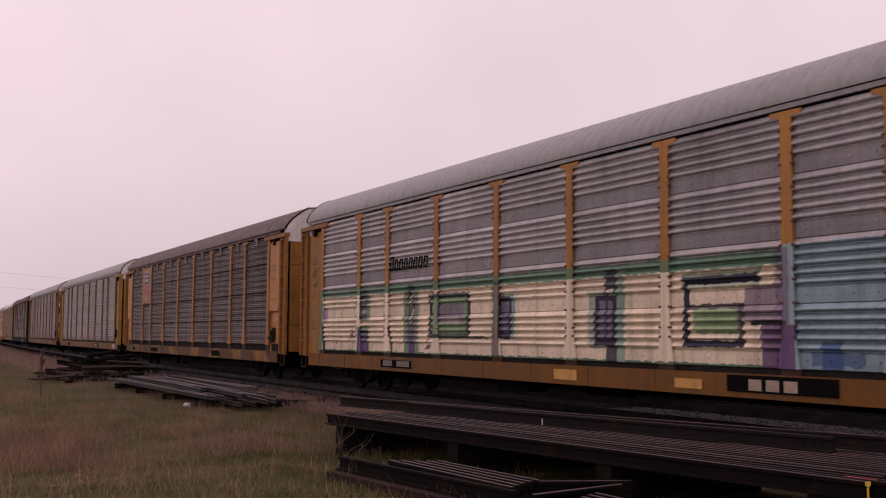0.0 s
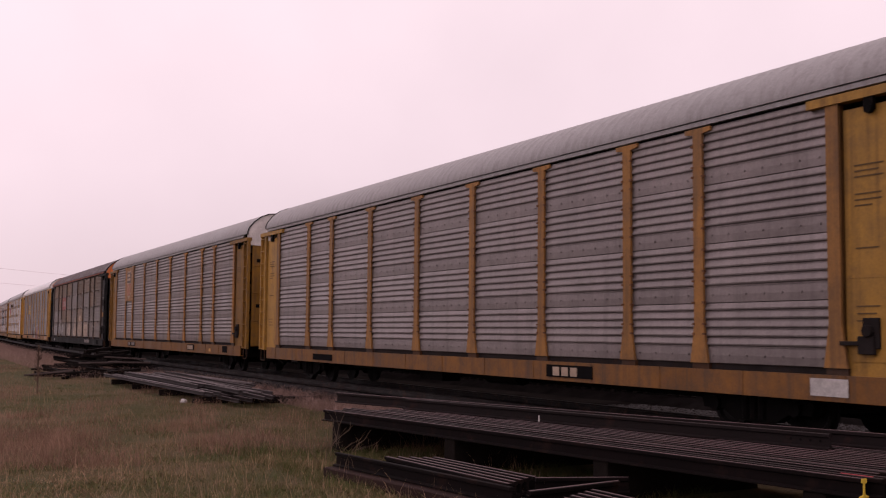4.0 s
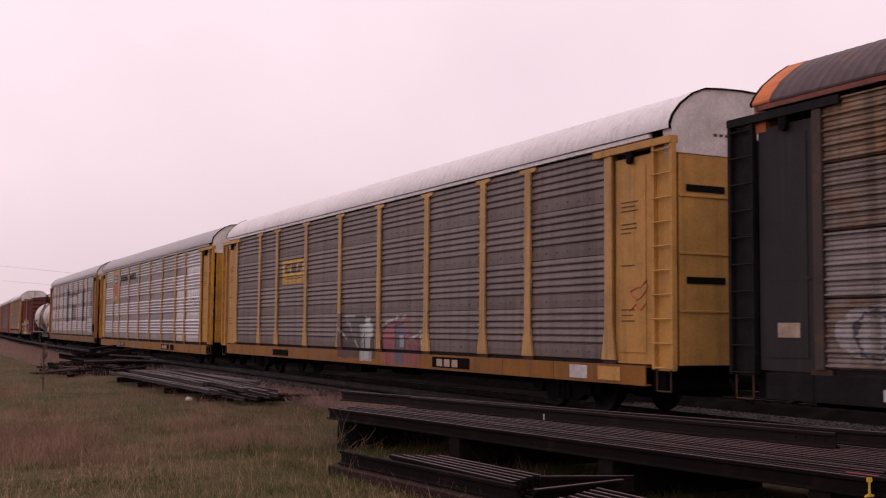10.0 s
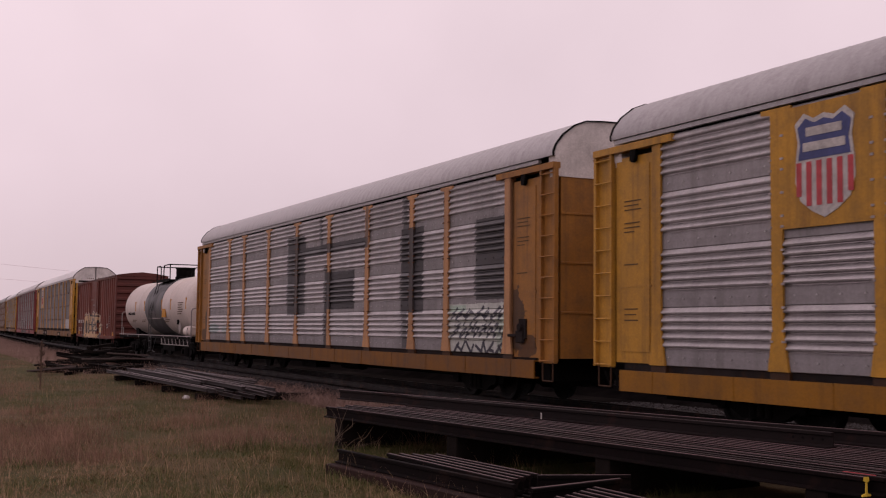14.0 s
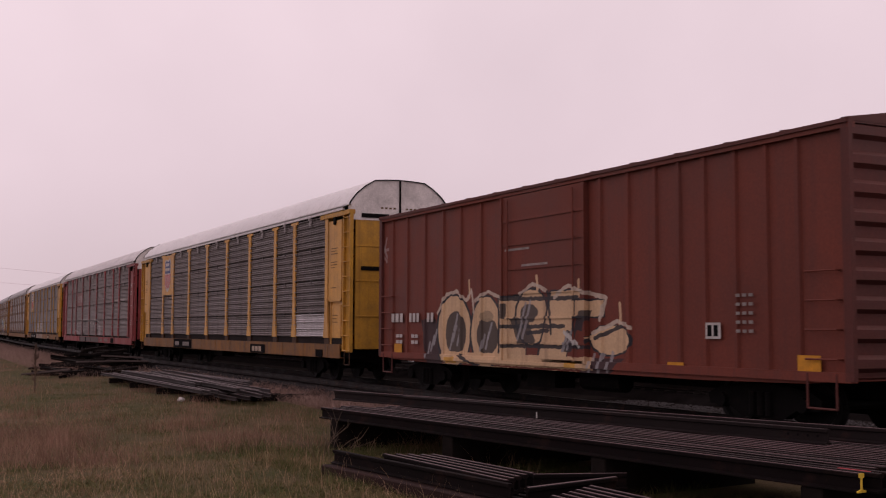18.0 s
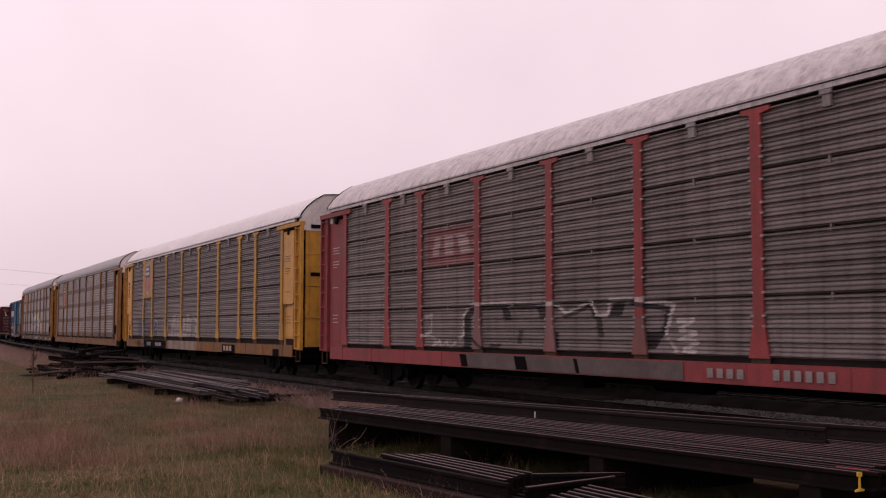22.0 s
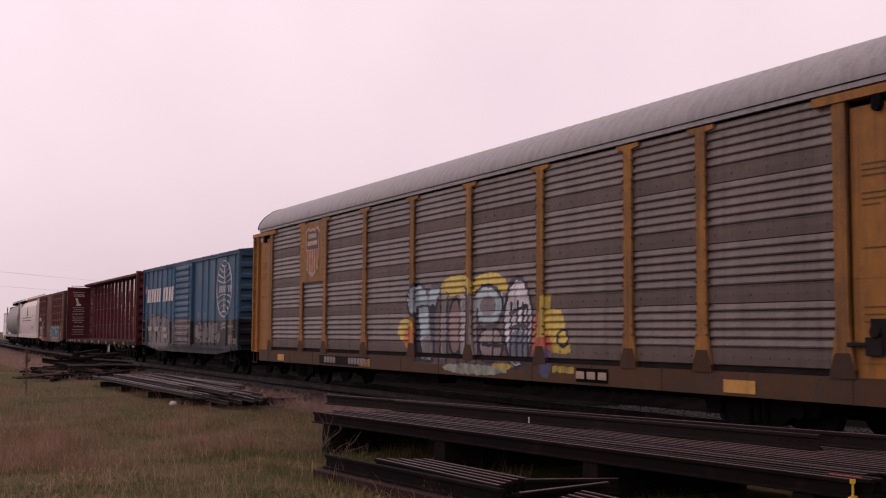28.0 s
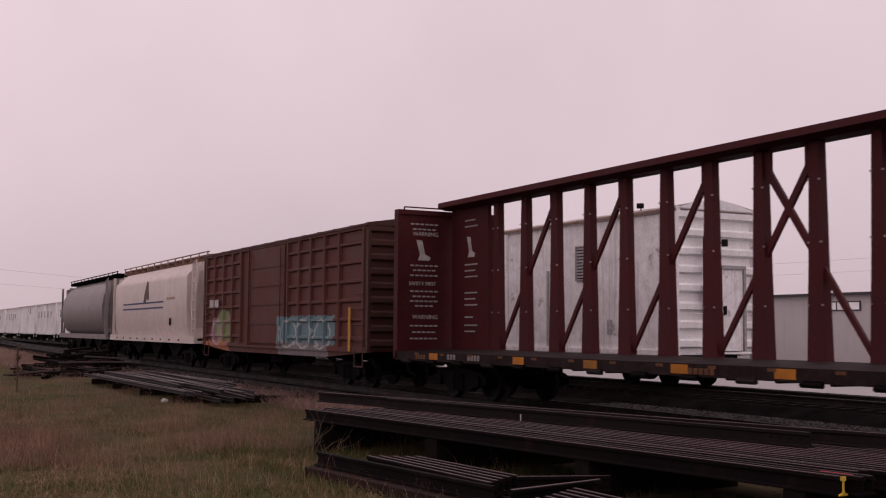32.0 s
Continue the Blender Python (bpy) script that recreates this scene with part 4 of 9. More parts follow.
def auto_rack(label, style, panel, frame_mat, roof_mat, end_mat, sill_mat, cap_mat, z_sill=(0.63, 1.0), z_pan=1.1,
              emblem="", door_mat=None, patch=(), post_mat=None, slim=False, roof_style="", band=None, sheet="", slots=(), strip=None, gussets=False):
    """A long closed wagon for carrying motor cars, 27.8 m over its ends."""
    root = thing("auto_rack_wagon", label, "railway wagon", "goods train")
    door_mat = door_mat or end_mat
    z0, z1 = z_sill
    sheet = sheet or style
    part("deck", deck_mesh(z1), BLACK, root)
    part("inner_deck", mesh_of("inner_deck", upper_deck), BLACK, root)
    part("roof", roof_mesh(roof_style or style), roof_mat, root)
    if style == "fine":
        cuts = [z_pan, 2.03 if z_pan > 1.25 else 2.06, 3.02, 4.0, PANEL_TOP]
    else:
        h = (PANEL_TOP - z_pan) / 4
        cuts = [z_pan + h * i for i in range(5)]
    for turn in (None, TURN):
        part("side_sill", sill_mesh(z0, z1), sill_mat, root, at=turn)
        # black backing strip added behind the gap to make it dark
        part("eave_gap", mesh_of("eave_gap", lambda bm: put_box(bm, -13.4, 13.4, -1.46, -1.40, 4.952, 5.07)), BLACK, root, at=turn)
        part("eave_rail", mesh_of("eave_rail", lambda bm: put_box(bm, -13.4, 13.4, -1.535, -1.46, 4.985, 5.062)), roof_mat, root, at=turn)
        for x in POSTS:
            po = part("post", post_mesh(z_pan, PANEL_TOP, x, slim), post_mat or frame_mat, root, at=turn)
            # separate dark brown foot between the sill and the panel bottom
            part("post_foot", mesh_of(("post_foot", z1, z_pan, x), lambda bm: put_box(bm, x - 0.2, x + 0.2, -1.51, -1.38, z1, z_pan)), FOOT, root, "dark brown foot of the post", at=turn)
            if turn is None and gussets:
                part("gusset", mesh_of(("gusset", z1, x), lambda bm: put_prism(bm, [(x - 0.24, z1 - 0.02), (x + 0.24, z1 - 0.02), (x + 0.2, z1 + 0.16), (x + 0.13, z1 + 0.33), (x - 0.13, z1 + 0.33), (x - 0.2, z1 + 0.16)], -1.552, -1.546, "y")), FOOT, root, "dark brown gusset plate")
            if turn is None and abs(x) < 12 and not slim:
                tagged(part("clip_strip", clip_mesh(z1, PANEL_TOP), RUSTCLIP if frame_mat.name in ("weathered_orange", "dull_orange", "pale_orange_post", "sprayed_orange_post") else BRIGHTBOLT, po, at=pose(x, 0, 0)), "small bolted clips", kind="stuff")
        for i in range(9):
            for j in range(4):
                mat = panel
                if turn is None:
                    for ci, cj, pm in patch:
                        if ci == i and cj in (j, -1):
                            mat = pm
                pn = part("panel", panel_mesh(POSTS[i] + 0.09, POSTS[i + 1] - 0.09, round(cuts[j], 3), round(cuts[j + 1], 3), sheet), mat, root, at=turn)
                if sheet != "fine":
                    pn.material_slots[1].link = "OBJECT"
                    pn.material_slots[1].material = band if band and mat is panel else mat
    if style == "fine" and not slim:
        for a, b in zip(POSTS, POSTS[1:]):
            part("eave_bracket", mesh_of("eave_bracket", lambda bm: (put_box(bm, -0.11, 0.11, -1.57, -1.53, 4.9, 4.97), put_box(bm, -0.08, 0.08, -1.545, -1.50, 4.72, 4.9))), BRACKET, root, "small pale bracket under the eave", at=pose((a + b) / 2, 0, 0))
    for s in (-1, 1):
        # dark plate added to close the see-through gap above the sill
        part("toe_board", mesh_of(("toe_board", z1, z_pan), lambda bm: put_box(bm, -13.2, 13.2, -0.02, 0.02, z1, z_pan + 0.05)), TOE, root, "dark, dirty plate added to close the gap above the sill", at=pose(0, s * 1.43, 0))
    rs = roof_style or style
    part("end_cap", end_cap(rs), cap_mat, root)
    part("end_cap", far_cap(rs), cap_mat, root)
    part("roof_hood", end_hood(rs, HALF - 0.06, HALF - 0.015), BLACK, root)
    part("roof_hood", end_hood(rs, -ROOF_FROM - 0.04, -ROOF_FROM), BLACK, root)
    if cap_mat is CAPWHITE:
        tagged(part("cap_lettering", mesh_of("cap_lettering", cap_lettering), WORNMARK, root), "worn dark lettering on the end", kind="stuff")
    if cap_mat is CAPWHITE and style == "fine":
        part("cap_seam", mesh_of("cap_seam", lambda bm: put_rod(bm, (HALF - 0.03, 0, 4.72), (HALF - 0.03, 0, 5.84), 0.03, 6)), BLACK, root, "dark joint down the end cap")
    if strip:
        part("roof_strip", mesh_of("roof_strip", roof_strip), strip, root, "rusty orange strip at the roof's end")
    for z, dx in slots:
        part("end_slot", mesh_of("end_slot", end_slot), BLACK, root, at=pose(dx, 0, z))
    for e in (None, TURN):
        if end_mat is BLACKPAINT:
            for z, dx in ((2.35, 0), (3.95, 0), (4.74, 0.035)):
                part("end_slot", mesh_of("end_slot", end_slot), BLACK, root, at=(e or Matrix()) @ pose(dx, 0, z))
        for m in (1, -1):
            mir = (e or Matrix()) @ (Matrix() if m == 1 else Matrix.Diagonal((1, -1, 1, 1)))
            part("end_door", mesh_of("end_leaf", end_leaf), end_mat, root, at=mir)
            part("lock_rod", mesh_of("lock_rod", lock_rod), end_mat, root, at=mir)
            part("corner_door", mesh_of(*(("step_door", step_door) if style == "fine" and door_mat is not REDPAINT and door_mat.name != "black_door" else ("corner_door", corner_door))), door_mat, root, at=mir)
            part("ladder", mesh_of("ladder", ladder), end_mat, root, at=mir)
            part("step", mesh_of("end_step", end_step), FOOT, root, "dark stirrup step", at=mir)
            part("header_beam", mesh_of("header_beam", header_beam), end_mat, root, at=mir)
            part("door_roller", mesh_of("door_roller", lambda bm: (put_box(bm, 12.74, 12.9, -1.56, -1.5, 4.64, 4.82), put_rod(bm, (12.82, -1.57, 4.66), (12.82, -1.5, 4.66), 0.07, 10))), BLACK, root, "black door roller", at=mir)
    kind = "fine" if style == "fine" and door_mat is not REDPAINT and door_mat.name != "black_door" else "wide"
    for x0 in (12.5,) if door_mat.name == "black_door" else (12.5, -13.15):
        door_notices(root, kind, x0, WHITEMARK if door_mat is REDPAINT else NUMMARK if door_mat.name == "black_door" else WORNMARK)
    if end_mat in (ORANGE, DULLOR, BLACKPAINT) or end_mat.name in ("dull_yellow", "stained_yellow_end"):
        part("brake_gear", mesh_of("brake_gear", brake_gear, bevel=0.01), TOE, root, "dark brake wheel and housing")
    for x in (-10.06, 10.06):
        truck(root, x)
    couplers(root, HALF, 0.65)
    if emblem:
        pl = part("emblem_plate", mesh_of("shield_plate", shield_plate), frame_mat, root)
        shield(pl, emblem == "faded")
    return root


SLIP = {}   # how far a wagon's markings lie along its side from their nominal places


def slip(shapes, dx):
    """Painted shapes moved dx metres along the side."""
    return [(k, x0 + dx, x1 + dx, z0, z1, paint, cover) for k, x0, x1, z0, z1, paint, cover in shapes]


def sill_marks(root, items, z0):
    """Stencilled numbers and notices on the side sill, as plain bars."""
    for k, (x, w, h, kind) in enumerate(items):
        if kind in (ORANGEMARK, YELLOWMARK):
            kind = PALEYEL
        me = mesh_of(("sill_notice", round(w, 2), round(h, 2)), lambda bm: put_box(bm, -w / 2, w / 2, -1.546, -1.541, 0, h))
        part("stencil", me, kind, root, at=pose(x + SLIP.get(root, 0), 0, z0))


def stencil_row(root, x, z, n, w, h, y, mat, gap=0.3, name="lettering_bar"):
    me = mesh_of(("bar", round(w, 3), round(h, 3)), lambda bm: put_box(bm, 0, w, -0.003, 0.003, 0, h))
    for i in range(n):
        part(name, me, mat, root, at=pose(x + SLIP.get(root, 0) + i * w * (1 + gap), y, z))

# ---------------------------------------------------------------- paints of the train
FADEDWHITE = surf("faded_white", (0.42, 0.32, 0.24), 0.7, 0, 0.3, 5, 30, 0.05, grime=0.4)
FADEDRED = surf("faded_red", (0.36, 0.14, 0.08), 0.7, 0, 0.3, 5, 30, 0.05, grime=0.4)
FADEDBLUE = surf("faded_blue", (0.13, 0.09, 0.08), 0.7, 0, 0.3, 5, 30, 0.05, grime=0.4)
BRACKET = surf("galvanised_bracket", (0.24, 0.215, 0.21), 0.5, 0.2, 0.25, 6, 30, 0.05, grime=0.3)
FOOT = surf("dark_brown_foot", (0.06, 0.027, 0.012), 0.7, 0, 0.35, 1.2, 25, 0.1, grime=0.5)
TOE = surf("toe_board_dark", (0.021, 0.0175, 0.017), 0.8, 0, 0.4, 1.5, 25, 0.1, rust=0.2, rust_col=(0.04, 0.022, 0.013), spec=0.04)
WORNMARK = surf("worn_stencil", (0.1, 0.06, 0.025), 0.7, 0, 0.3, 6, 30, 0.05)
RUSTCLIP = surf("rusty_clip", (0.13, 0.06, 0.03), 0.8, 0, 0.3, 6, 30, 0.1)
YELLOW = surf("yellow_enamel", (0.46, 0.235, 0.032), 0.5, 0, 0.16, 0.7, 25, 0.08, streak=0.5, streak_col=(0.17, 0.085, 0.028), grime=0.35)
ORANGE = surf("weathered_orange", (0.3, 0.132, 0.027), 0.55, 0, 0.18, 0.7, 25, 0.1, streak=0.5, streak_col=(0.13, 0.065, 0.03), grime=0.35)
PALEYEL = surf("pale_yellow", (0.58, 0.31, 0.085), 0.5, 0, 0.14, 0.7, 25, 0.08, streak=0.3, streak_col=(0.2, 0.1, 0.05), grime=0.25)
DULLOR = surf("dull_orange", (0.29, 0.14, 0.04), 0.6, 0, 0.2, 0.7, 25, 0.1, streak=0.55, streak_col=(0.1, 0.06, 0.035), grime=0.4)
SILLYEL = surf("sill_yellow", (0.16, 0.066, 0.0095), 0.55, 0, 0.2, 0.5, 25, 0.1, streak=0.5, streak_col=(0.1, 0.045, 0.014), grime=0.4)
SILLDIRTY = surf("sill_patchy", (0.2, 0.09, 0.024), 0.6, 0, 0.3, 0.9, 25, 0.15, streak=0.55, streak_col=(0.075, 0.05, 0.038), grime=0.5,
                 rust=0.15)
REDPAINT = surf("wagon_red", (0.23, 0.044, 0.045), 0.55, 0, 0.2, 0.7, 25, 0.1, streak=0.4, streak_col=(0.12, 0.04, 0.04), grime=0.3)
BLACKPAINT = surf("wagon_black", (0.008, 0.0075, 0.008), 0.7, 0, 0.4, 0.8, 25, 0.1, grime=0.18, spec=0.1, streak=0.2, streak_col=(0.03, 0.027, 0.027))
ROOFGREY = surf("roof_grey", (0.29, 0.275, 0.275), 0.55, 0.25, 0.12, 0.5, 20, 0.08, streak=0.35, streak_col=(0.14, 0.12, 0.12))
ROOFLIGHT = surf("roof_light_grey", (0.37, 0.35, 0.355), 0.5, 0.25, 0.12, 0.5, 20, 0.08, streak=0.35, streak_col=(0.2, 0.175, 0.18))
ROOFWHITE = surf("roof_white", (0.66, 0.63, 0.63), 0.5, 0, 0.1, 0.5, 20, 0.08, streak=0.3, streak_col=(0.33, 0.28, 0.27))
ROOFDIRTY = surf("roof_stained", (0.56, 0.52, 0.52), 0.55, 0, 0.15, 0.9, 20, 0.1, streak=0.45, streak_col=(0.16, 0.13, 0.13), grime=0.3)
ROOFBROWN = surf("roof_brown", (0.1, 0.062, 0.058), 0.6, 0.1, 0.45, 0.35, 20, 0.1, streak=0.5, streak_col=(0.25, 0.2, 0.19), rust=0.2, rust_col=(0.075, 0.034, 0.03))
ROOFDARK = surf("roof_dark_rust", (0.06, 0.04, 0.042), 0.55, 0.1, 0.3, 0.7, 20, 0.1, streak=0.35, streak_col=(0.13, 0.1, 0.1), rust=0.1)
CAPWHITE = surf("cap_white", (0.62, 0.57, 0.55), 0.55, 0, 0.15, 0.8, 25, 0.05, grime=0.35)
CAPRUST = surf("cap_rust_orange", (0.55, 0.17, 0.06), 0.7, 0, 0.3, 1.2, 25, 0.1, rust=0.3, rust_col=(0.35, 0.1, 0.03))


def panel_mat(name, col, streak=0.3, var=0.16, rust=0.0, metal=0.25, rough=0.5, shapes=(), streak_col=(0.07, 0.055, 0.05), piece=0.07, wob=0.03, grime=0.25, rust_col=(0.16, 0.085, 0.045)):
    return surf(name, col, rough, metal, var, 0.5, 20, 0.06, streak=streak, streak_col=streak_col, rust=rust, shapes=shapes, piece=piece, wob=wob,
                grime=grime, rust_col=rust_col)


CREAM, TEAL, DARKP, PURPLE = (0.82, 0.69, 0.52), (0.2, 0.33, 0.32), (0.03, 0.03, 0.05), (0.12, 0.06, 0.16)
EDGEGREEN = (0.09, 0.21, 0.12)
CAR1_PAINT_A = [
    ("box", -13.05, 6.6, 1.0, 2.88, EDGEGREEN, 0.85), ("box", -12.75, 6.45, 1.14, 2.66, CREAM, 0.97), ("box", 6.5, 12.2, 1.0, 2.95, (0.27, 0.38, 0.41), 0.92),
    ("box", 6.3, 6.6, 1.0, 2.9, PURPLE, 0.6), ("box", -9.85, -9.2, 1.95, 2.78, EDGEGREEN, 0.8), ("box", -9.8, -9.42, 1.98, 2.8, (0.1, 0.09, 0.12), 0.9),
    ("box", -10.02, -9.25, 1.05, 1.8, EDGEGREEN, 0.85), ("frame", -9.95, -9.35, 1.1, 1.7, DARKP, 1), ("box", -9.88, -9.42, 1.1, 1.62, (0.17, 0.1, 0.24), 0.9)]
CAR1_PAINT_B = [
    ("box", -6.98, -6.15, 1.05, 2.82, EDGEGREEN, 0.8), ("box", -6.7, -6.36, 1.08, 2.84, (0.16, 0.15, 0.18), 0.9), ("frame", -6.7, -6.36, 1.08, 2.84, DARKP, 0.95), ("box", -6.66, -6.4, 1.1, 1.75, (0.17, 0.1, 0.24), 0.8),
    ("line", -6.6, -6.42, 1.9, 2.2, CREAM, 0.8), ("line", -6.6, -6.42, 2.35, 2.65, CREAM, 0.8), ("line", -9.75, -9.5, 2.2, 2.2, CREAM, 0.6), ("line", -9.75, -9.5, 2.5, 2.5, CREAM, 0.6),
    ("line", -7.88, -7.75, 1.75, 1.4, DARKP, 0.95), ("line", -7.75, -7.72, 1.4, 1.1, DARKP, 0.95), ("line", -12.76, -12.7, 1.85, 1.4, DARKP, 0.9), ("line", -12.7, -12.62, 1.4, 1.1, DARKP, 0.9),
    ("ell", -12.76, -12.4, 1.9, 2.45, (0.3, 0.2, 0.36), 0.7), ("line", -10.6, -10.4, 1.45, 1.7, PURPLE, 0.9), ("line", -10.45, -10.3, 1.6, 1.55, PURPLE, 0.9), ("line", -5.7, -5.5, 1.25, 1.3, PURPLE, 0.9), ("line", -7.0, -6.95, 2.0, 2.05, PURPLE, 0.9),
    ("line", -8.2, -8.1, 1.95, 1.98, PURPLE, 0.9), ("ell", -11.75, -11.65, 1.3, 1.4, PURPLE, 0.9), ("line", -5.6, -5.55, 1.4, 1.55, PURPLE, 0.8),
    ("box", -5.5, -3.4, 1.5, 2.56, (0.04, 0.05, 0.05), 1), ("box", -5.35, -3.55, 1.6, 2.46, (0.25, 0.36, 0.2), 1),
    ("box", -5.05, -3.75, 1.84, 2.3, (0.24, 0.2, 0.24), 1), ("box", -4.95, -3.85, 1.84, 2.0, (0.5, 0.45, 0.4), 0.8), ("box", -3.4, -2.6, 1.5, 1.55, DARKP, 0.9),
    ("box", -2.3, -2.0, 1.0, 2.75, DARKP, 0.75)]
CAR1_PAINT_C = [
    ("box", -2.0, -1.4, 1.5, 2.45, TEAL, 0.9), ("box", -1.95, -1.6, 1.55, 2.38, (0.04, 0.04, 0.06), 0.9), ("box", -1.9, -1.66, 1.6, 2.3, (0.2, 0.15, 0.24), 0.95),
    ("frame", -2.05, -1.55, 1.5, 2.42, DARKP, 1), ("box", 1.35, 2.5, 1.35, 2.4, (0.25, 0.35, 0.3), 0.7), ("box", 1.58, 2.2, 1.42, 2.3, (0.04, 0.04, 0.06), 1),
    ("box", 1.68, 2.12, 1.5, 2.22, (0.21, 0.17, 0.23), 1), ("box", 2.2, 2.5, 1.05, 2.8, (0.25, 0.37, 0.3), 0.85), ("frame", 1.9, 2.25, 1.05, 2.8, DARKP, 0.9)]
CAR1_PAINT_D = [
    ("frame", 1.55, 2.22, 1.4, 2.32, DARKP, 1), ("box", 4.1, 6.0, 2.36, 2.62, (0.3, 0.4, 0.28), 0.8), ("box", 4.15, 5.95, 2.42, 2.56, DARKP, 1),
    ("box", 4.15, 4.3, 1.42, 2.45, DARKP, 1), ("box", 4.15, 5.6, 1.4, 1.5, DARKP, 1), ("box", 5.5, 5.62, 1.42, 2.1, DARKP, 0.9),
    ("box", 4.3, 5.6, 2.02, 2.1, DARKP, 0.9), ("box", 4.42, 5.5, 1.62, 2.02, (0.3, 0.4, 0.22), 1), ("box", 5.75, 6.55, 1.75, 1.82, DARKP, 0.95)]
CAR1_PAINT_E = [
    ("box", 5.62, 6.5, 1.82, 2.35, (0.2, 0.15, 0.22), 0.8), ("box", 6.0, 6.75, 1.0, 1.75, PURPLE, 0.9), ("box", 7.0, 8.0, 1.15, 1.35, (0.08, 0.13, 0.26), 0.8),
    ("box", 7.2, 7.6, 1.1, 1.5, (0.05, 0.1, 0.25), 0.8)]
CAR1_PAINT = slip(CAR1_PAINT_A + CAR1_PAINT_B + CAR1_PAINT_C + CAR1_PAINT_D + CAR1_PAINT_E, 0.7)
GHOST = (0.5, 0.45, 0.42)
RUSTCAR_PAINT_A = [
    ("box", -7.25, -4.5, 3.0, 3.96, (0.36, 0.075, 0.065), 0.95), ("back", -7.0, -6.45, 3.28, 3.68, GHOST, 0.8),
    ("box", -6.75, -6.4, 3.4, 3.58, (0.36, 0.075, 0.065), 0.95), ("back", -6.35, -5.85, 3.28, 3.68, GHOST, 0.8), ("back", -5.8, -5.35, 3.28, 3.72, GHOST, 0.8),
    ("back", -5.3, -5.0, 3.28, 3.58, GHOST, 0.8), ("back", -4.95, -4.82, 3.28, 3.7, GHOST, 0.8), ("back", -4.78, -4.62, 3.28, 3.75, GHOST, 0.8),
    ("ell", -6.9, -6.6, 3.76, 3.9, (0.5, 0.4, 0.15), 0.6)]
RUSTCAR_PAINT_B = [
    ("ell", -12.05, -9.7, 1.15, 2.0, (0.4, 0.38, 0.38), 0.8), ("ell", -9.2, -7.6, 1.12, 2.05, (0.42, 0.4, 0.4), 0.8),
    ("ell", -7.3, -6.2, 1.12, 1.95, (0.42, 0.4, 0.4), 0.8), ("box", -7.5, -7.15, 1.2, 2.3, (0.44, 0.4, 0.38), 0.7), ("ring", -11.7, -11.0, 1.2, 1.9, DARKP, 0.8),
    ("ring", -11.0, -10.3, 1.2, 2.0, DARKP, 0.8), ("slant", -10.4, -10.0, 1.2, 1.8, DARKP, 0.7), ("ring", -8.9, -8.3, 1.2, 1.9, DARKP, 0.8),
    ("slant", -8.3, -7.9, 1.25, 1.9, DARKP, 0.8)]
RUSTCAR_PAINT_C = [
    ("ring", -6.9, -6.4, 1.2, 1.7, DARKP, 0.8), ("ell", -3.8, -1.9, 1.1, 1.85, (0.42, 0.33, 0.26), 0.8), ("ell", -3.3, -2.4, 1.5, 2.05, (0.42, 0.33, 0.26), 0.8),
    ("ring", -3.2, -2.5, 1.3, 1.8, (0.2, 0.14, 0.11), 0.7), ("ell", -0.6, 0.9, 1.05, 1.75, (0.5, 0.38, 0.28), 0.9),
    ("ell", -0.1, 0.6, 1.5, 2.4, (0.52, 0.4, 0.3), 0.9), ("ell", -0.2, 0.2, 1.3, 1.7, (0.25, 0.17, 0.12), 0.6), ("ell", 1.6, 3.9, 1.05, 2.1, (0.5, 0.38, 0.28), 0.85),
    ("ell", 2.1, 3.4, 1.6, 2.55, (0.5, 0.38, 0.28), 0.85)]
RUSTCAR_PAINT_D = [
    ("ring", 2.2, 2.9, 1.3, 2.0, (0.24, 0.17, 0.13), 0.7), ("ell", 4.6, 5.6, 1.1, 2.1, (0.48, 0.37, 0.28), 0.85),
    ("ell", 5.5, 6.3, 1.1, 2.0, (0.48, 0.37, 0.28), 0.85), ("ell", 5.0, 6.0, 1.4, 1.7, (0.24, 0.18, 0.14), 0.6), ("ring", 7.3, 9.2, 1.2, 2.2, (0.3, 0.27, 0.25), 0.7),
    ("ring", 8.0, 8.8, 1.3, 1.8, (0.3, 0.27, 0.25), 0.6)]
RUSTCAR_PAINT = slip(RUSTCAR_PAINT_A + RUSTCAR_PAINT_B + RUSTCAR_PAINT_C + RUSTCAR_PAINT_D, 0.13)
TEALW, PINK, STEELB = (0.42, 0.46, 0.44), (0.28, 0.085, 0.1), (0.1, 0.125, 0.15)
TAUPE_PLATE = [("box", -7.0, -4.75, 3.05, 3.85, (0.56, 0.33, 0.05), 0.95), ("box", -6.7, -6.15, 3.4, 3.72, DARKP, 0.9), ("box", -6.5, -6.15, 3.5, 3.62, (0.56, 0.33, 0.05), 1), ("box", -6.05, -5.55, 3.4, 3.72, DARKP, 0.9),
             ("slant", -5.5, -4.95, 3.4, 3.72, DARKP, 0.9), ("box", -6.6, -5.0, 3.2, 3.24, DARKP, 0.9)]
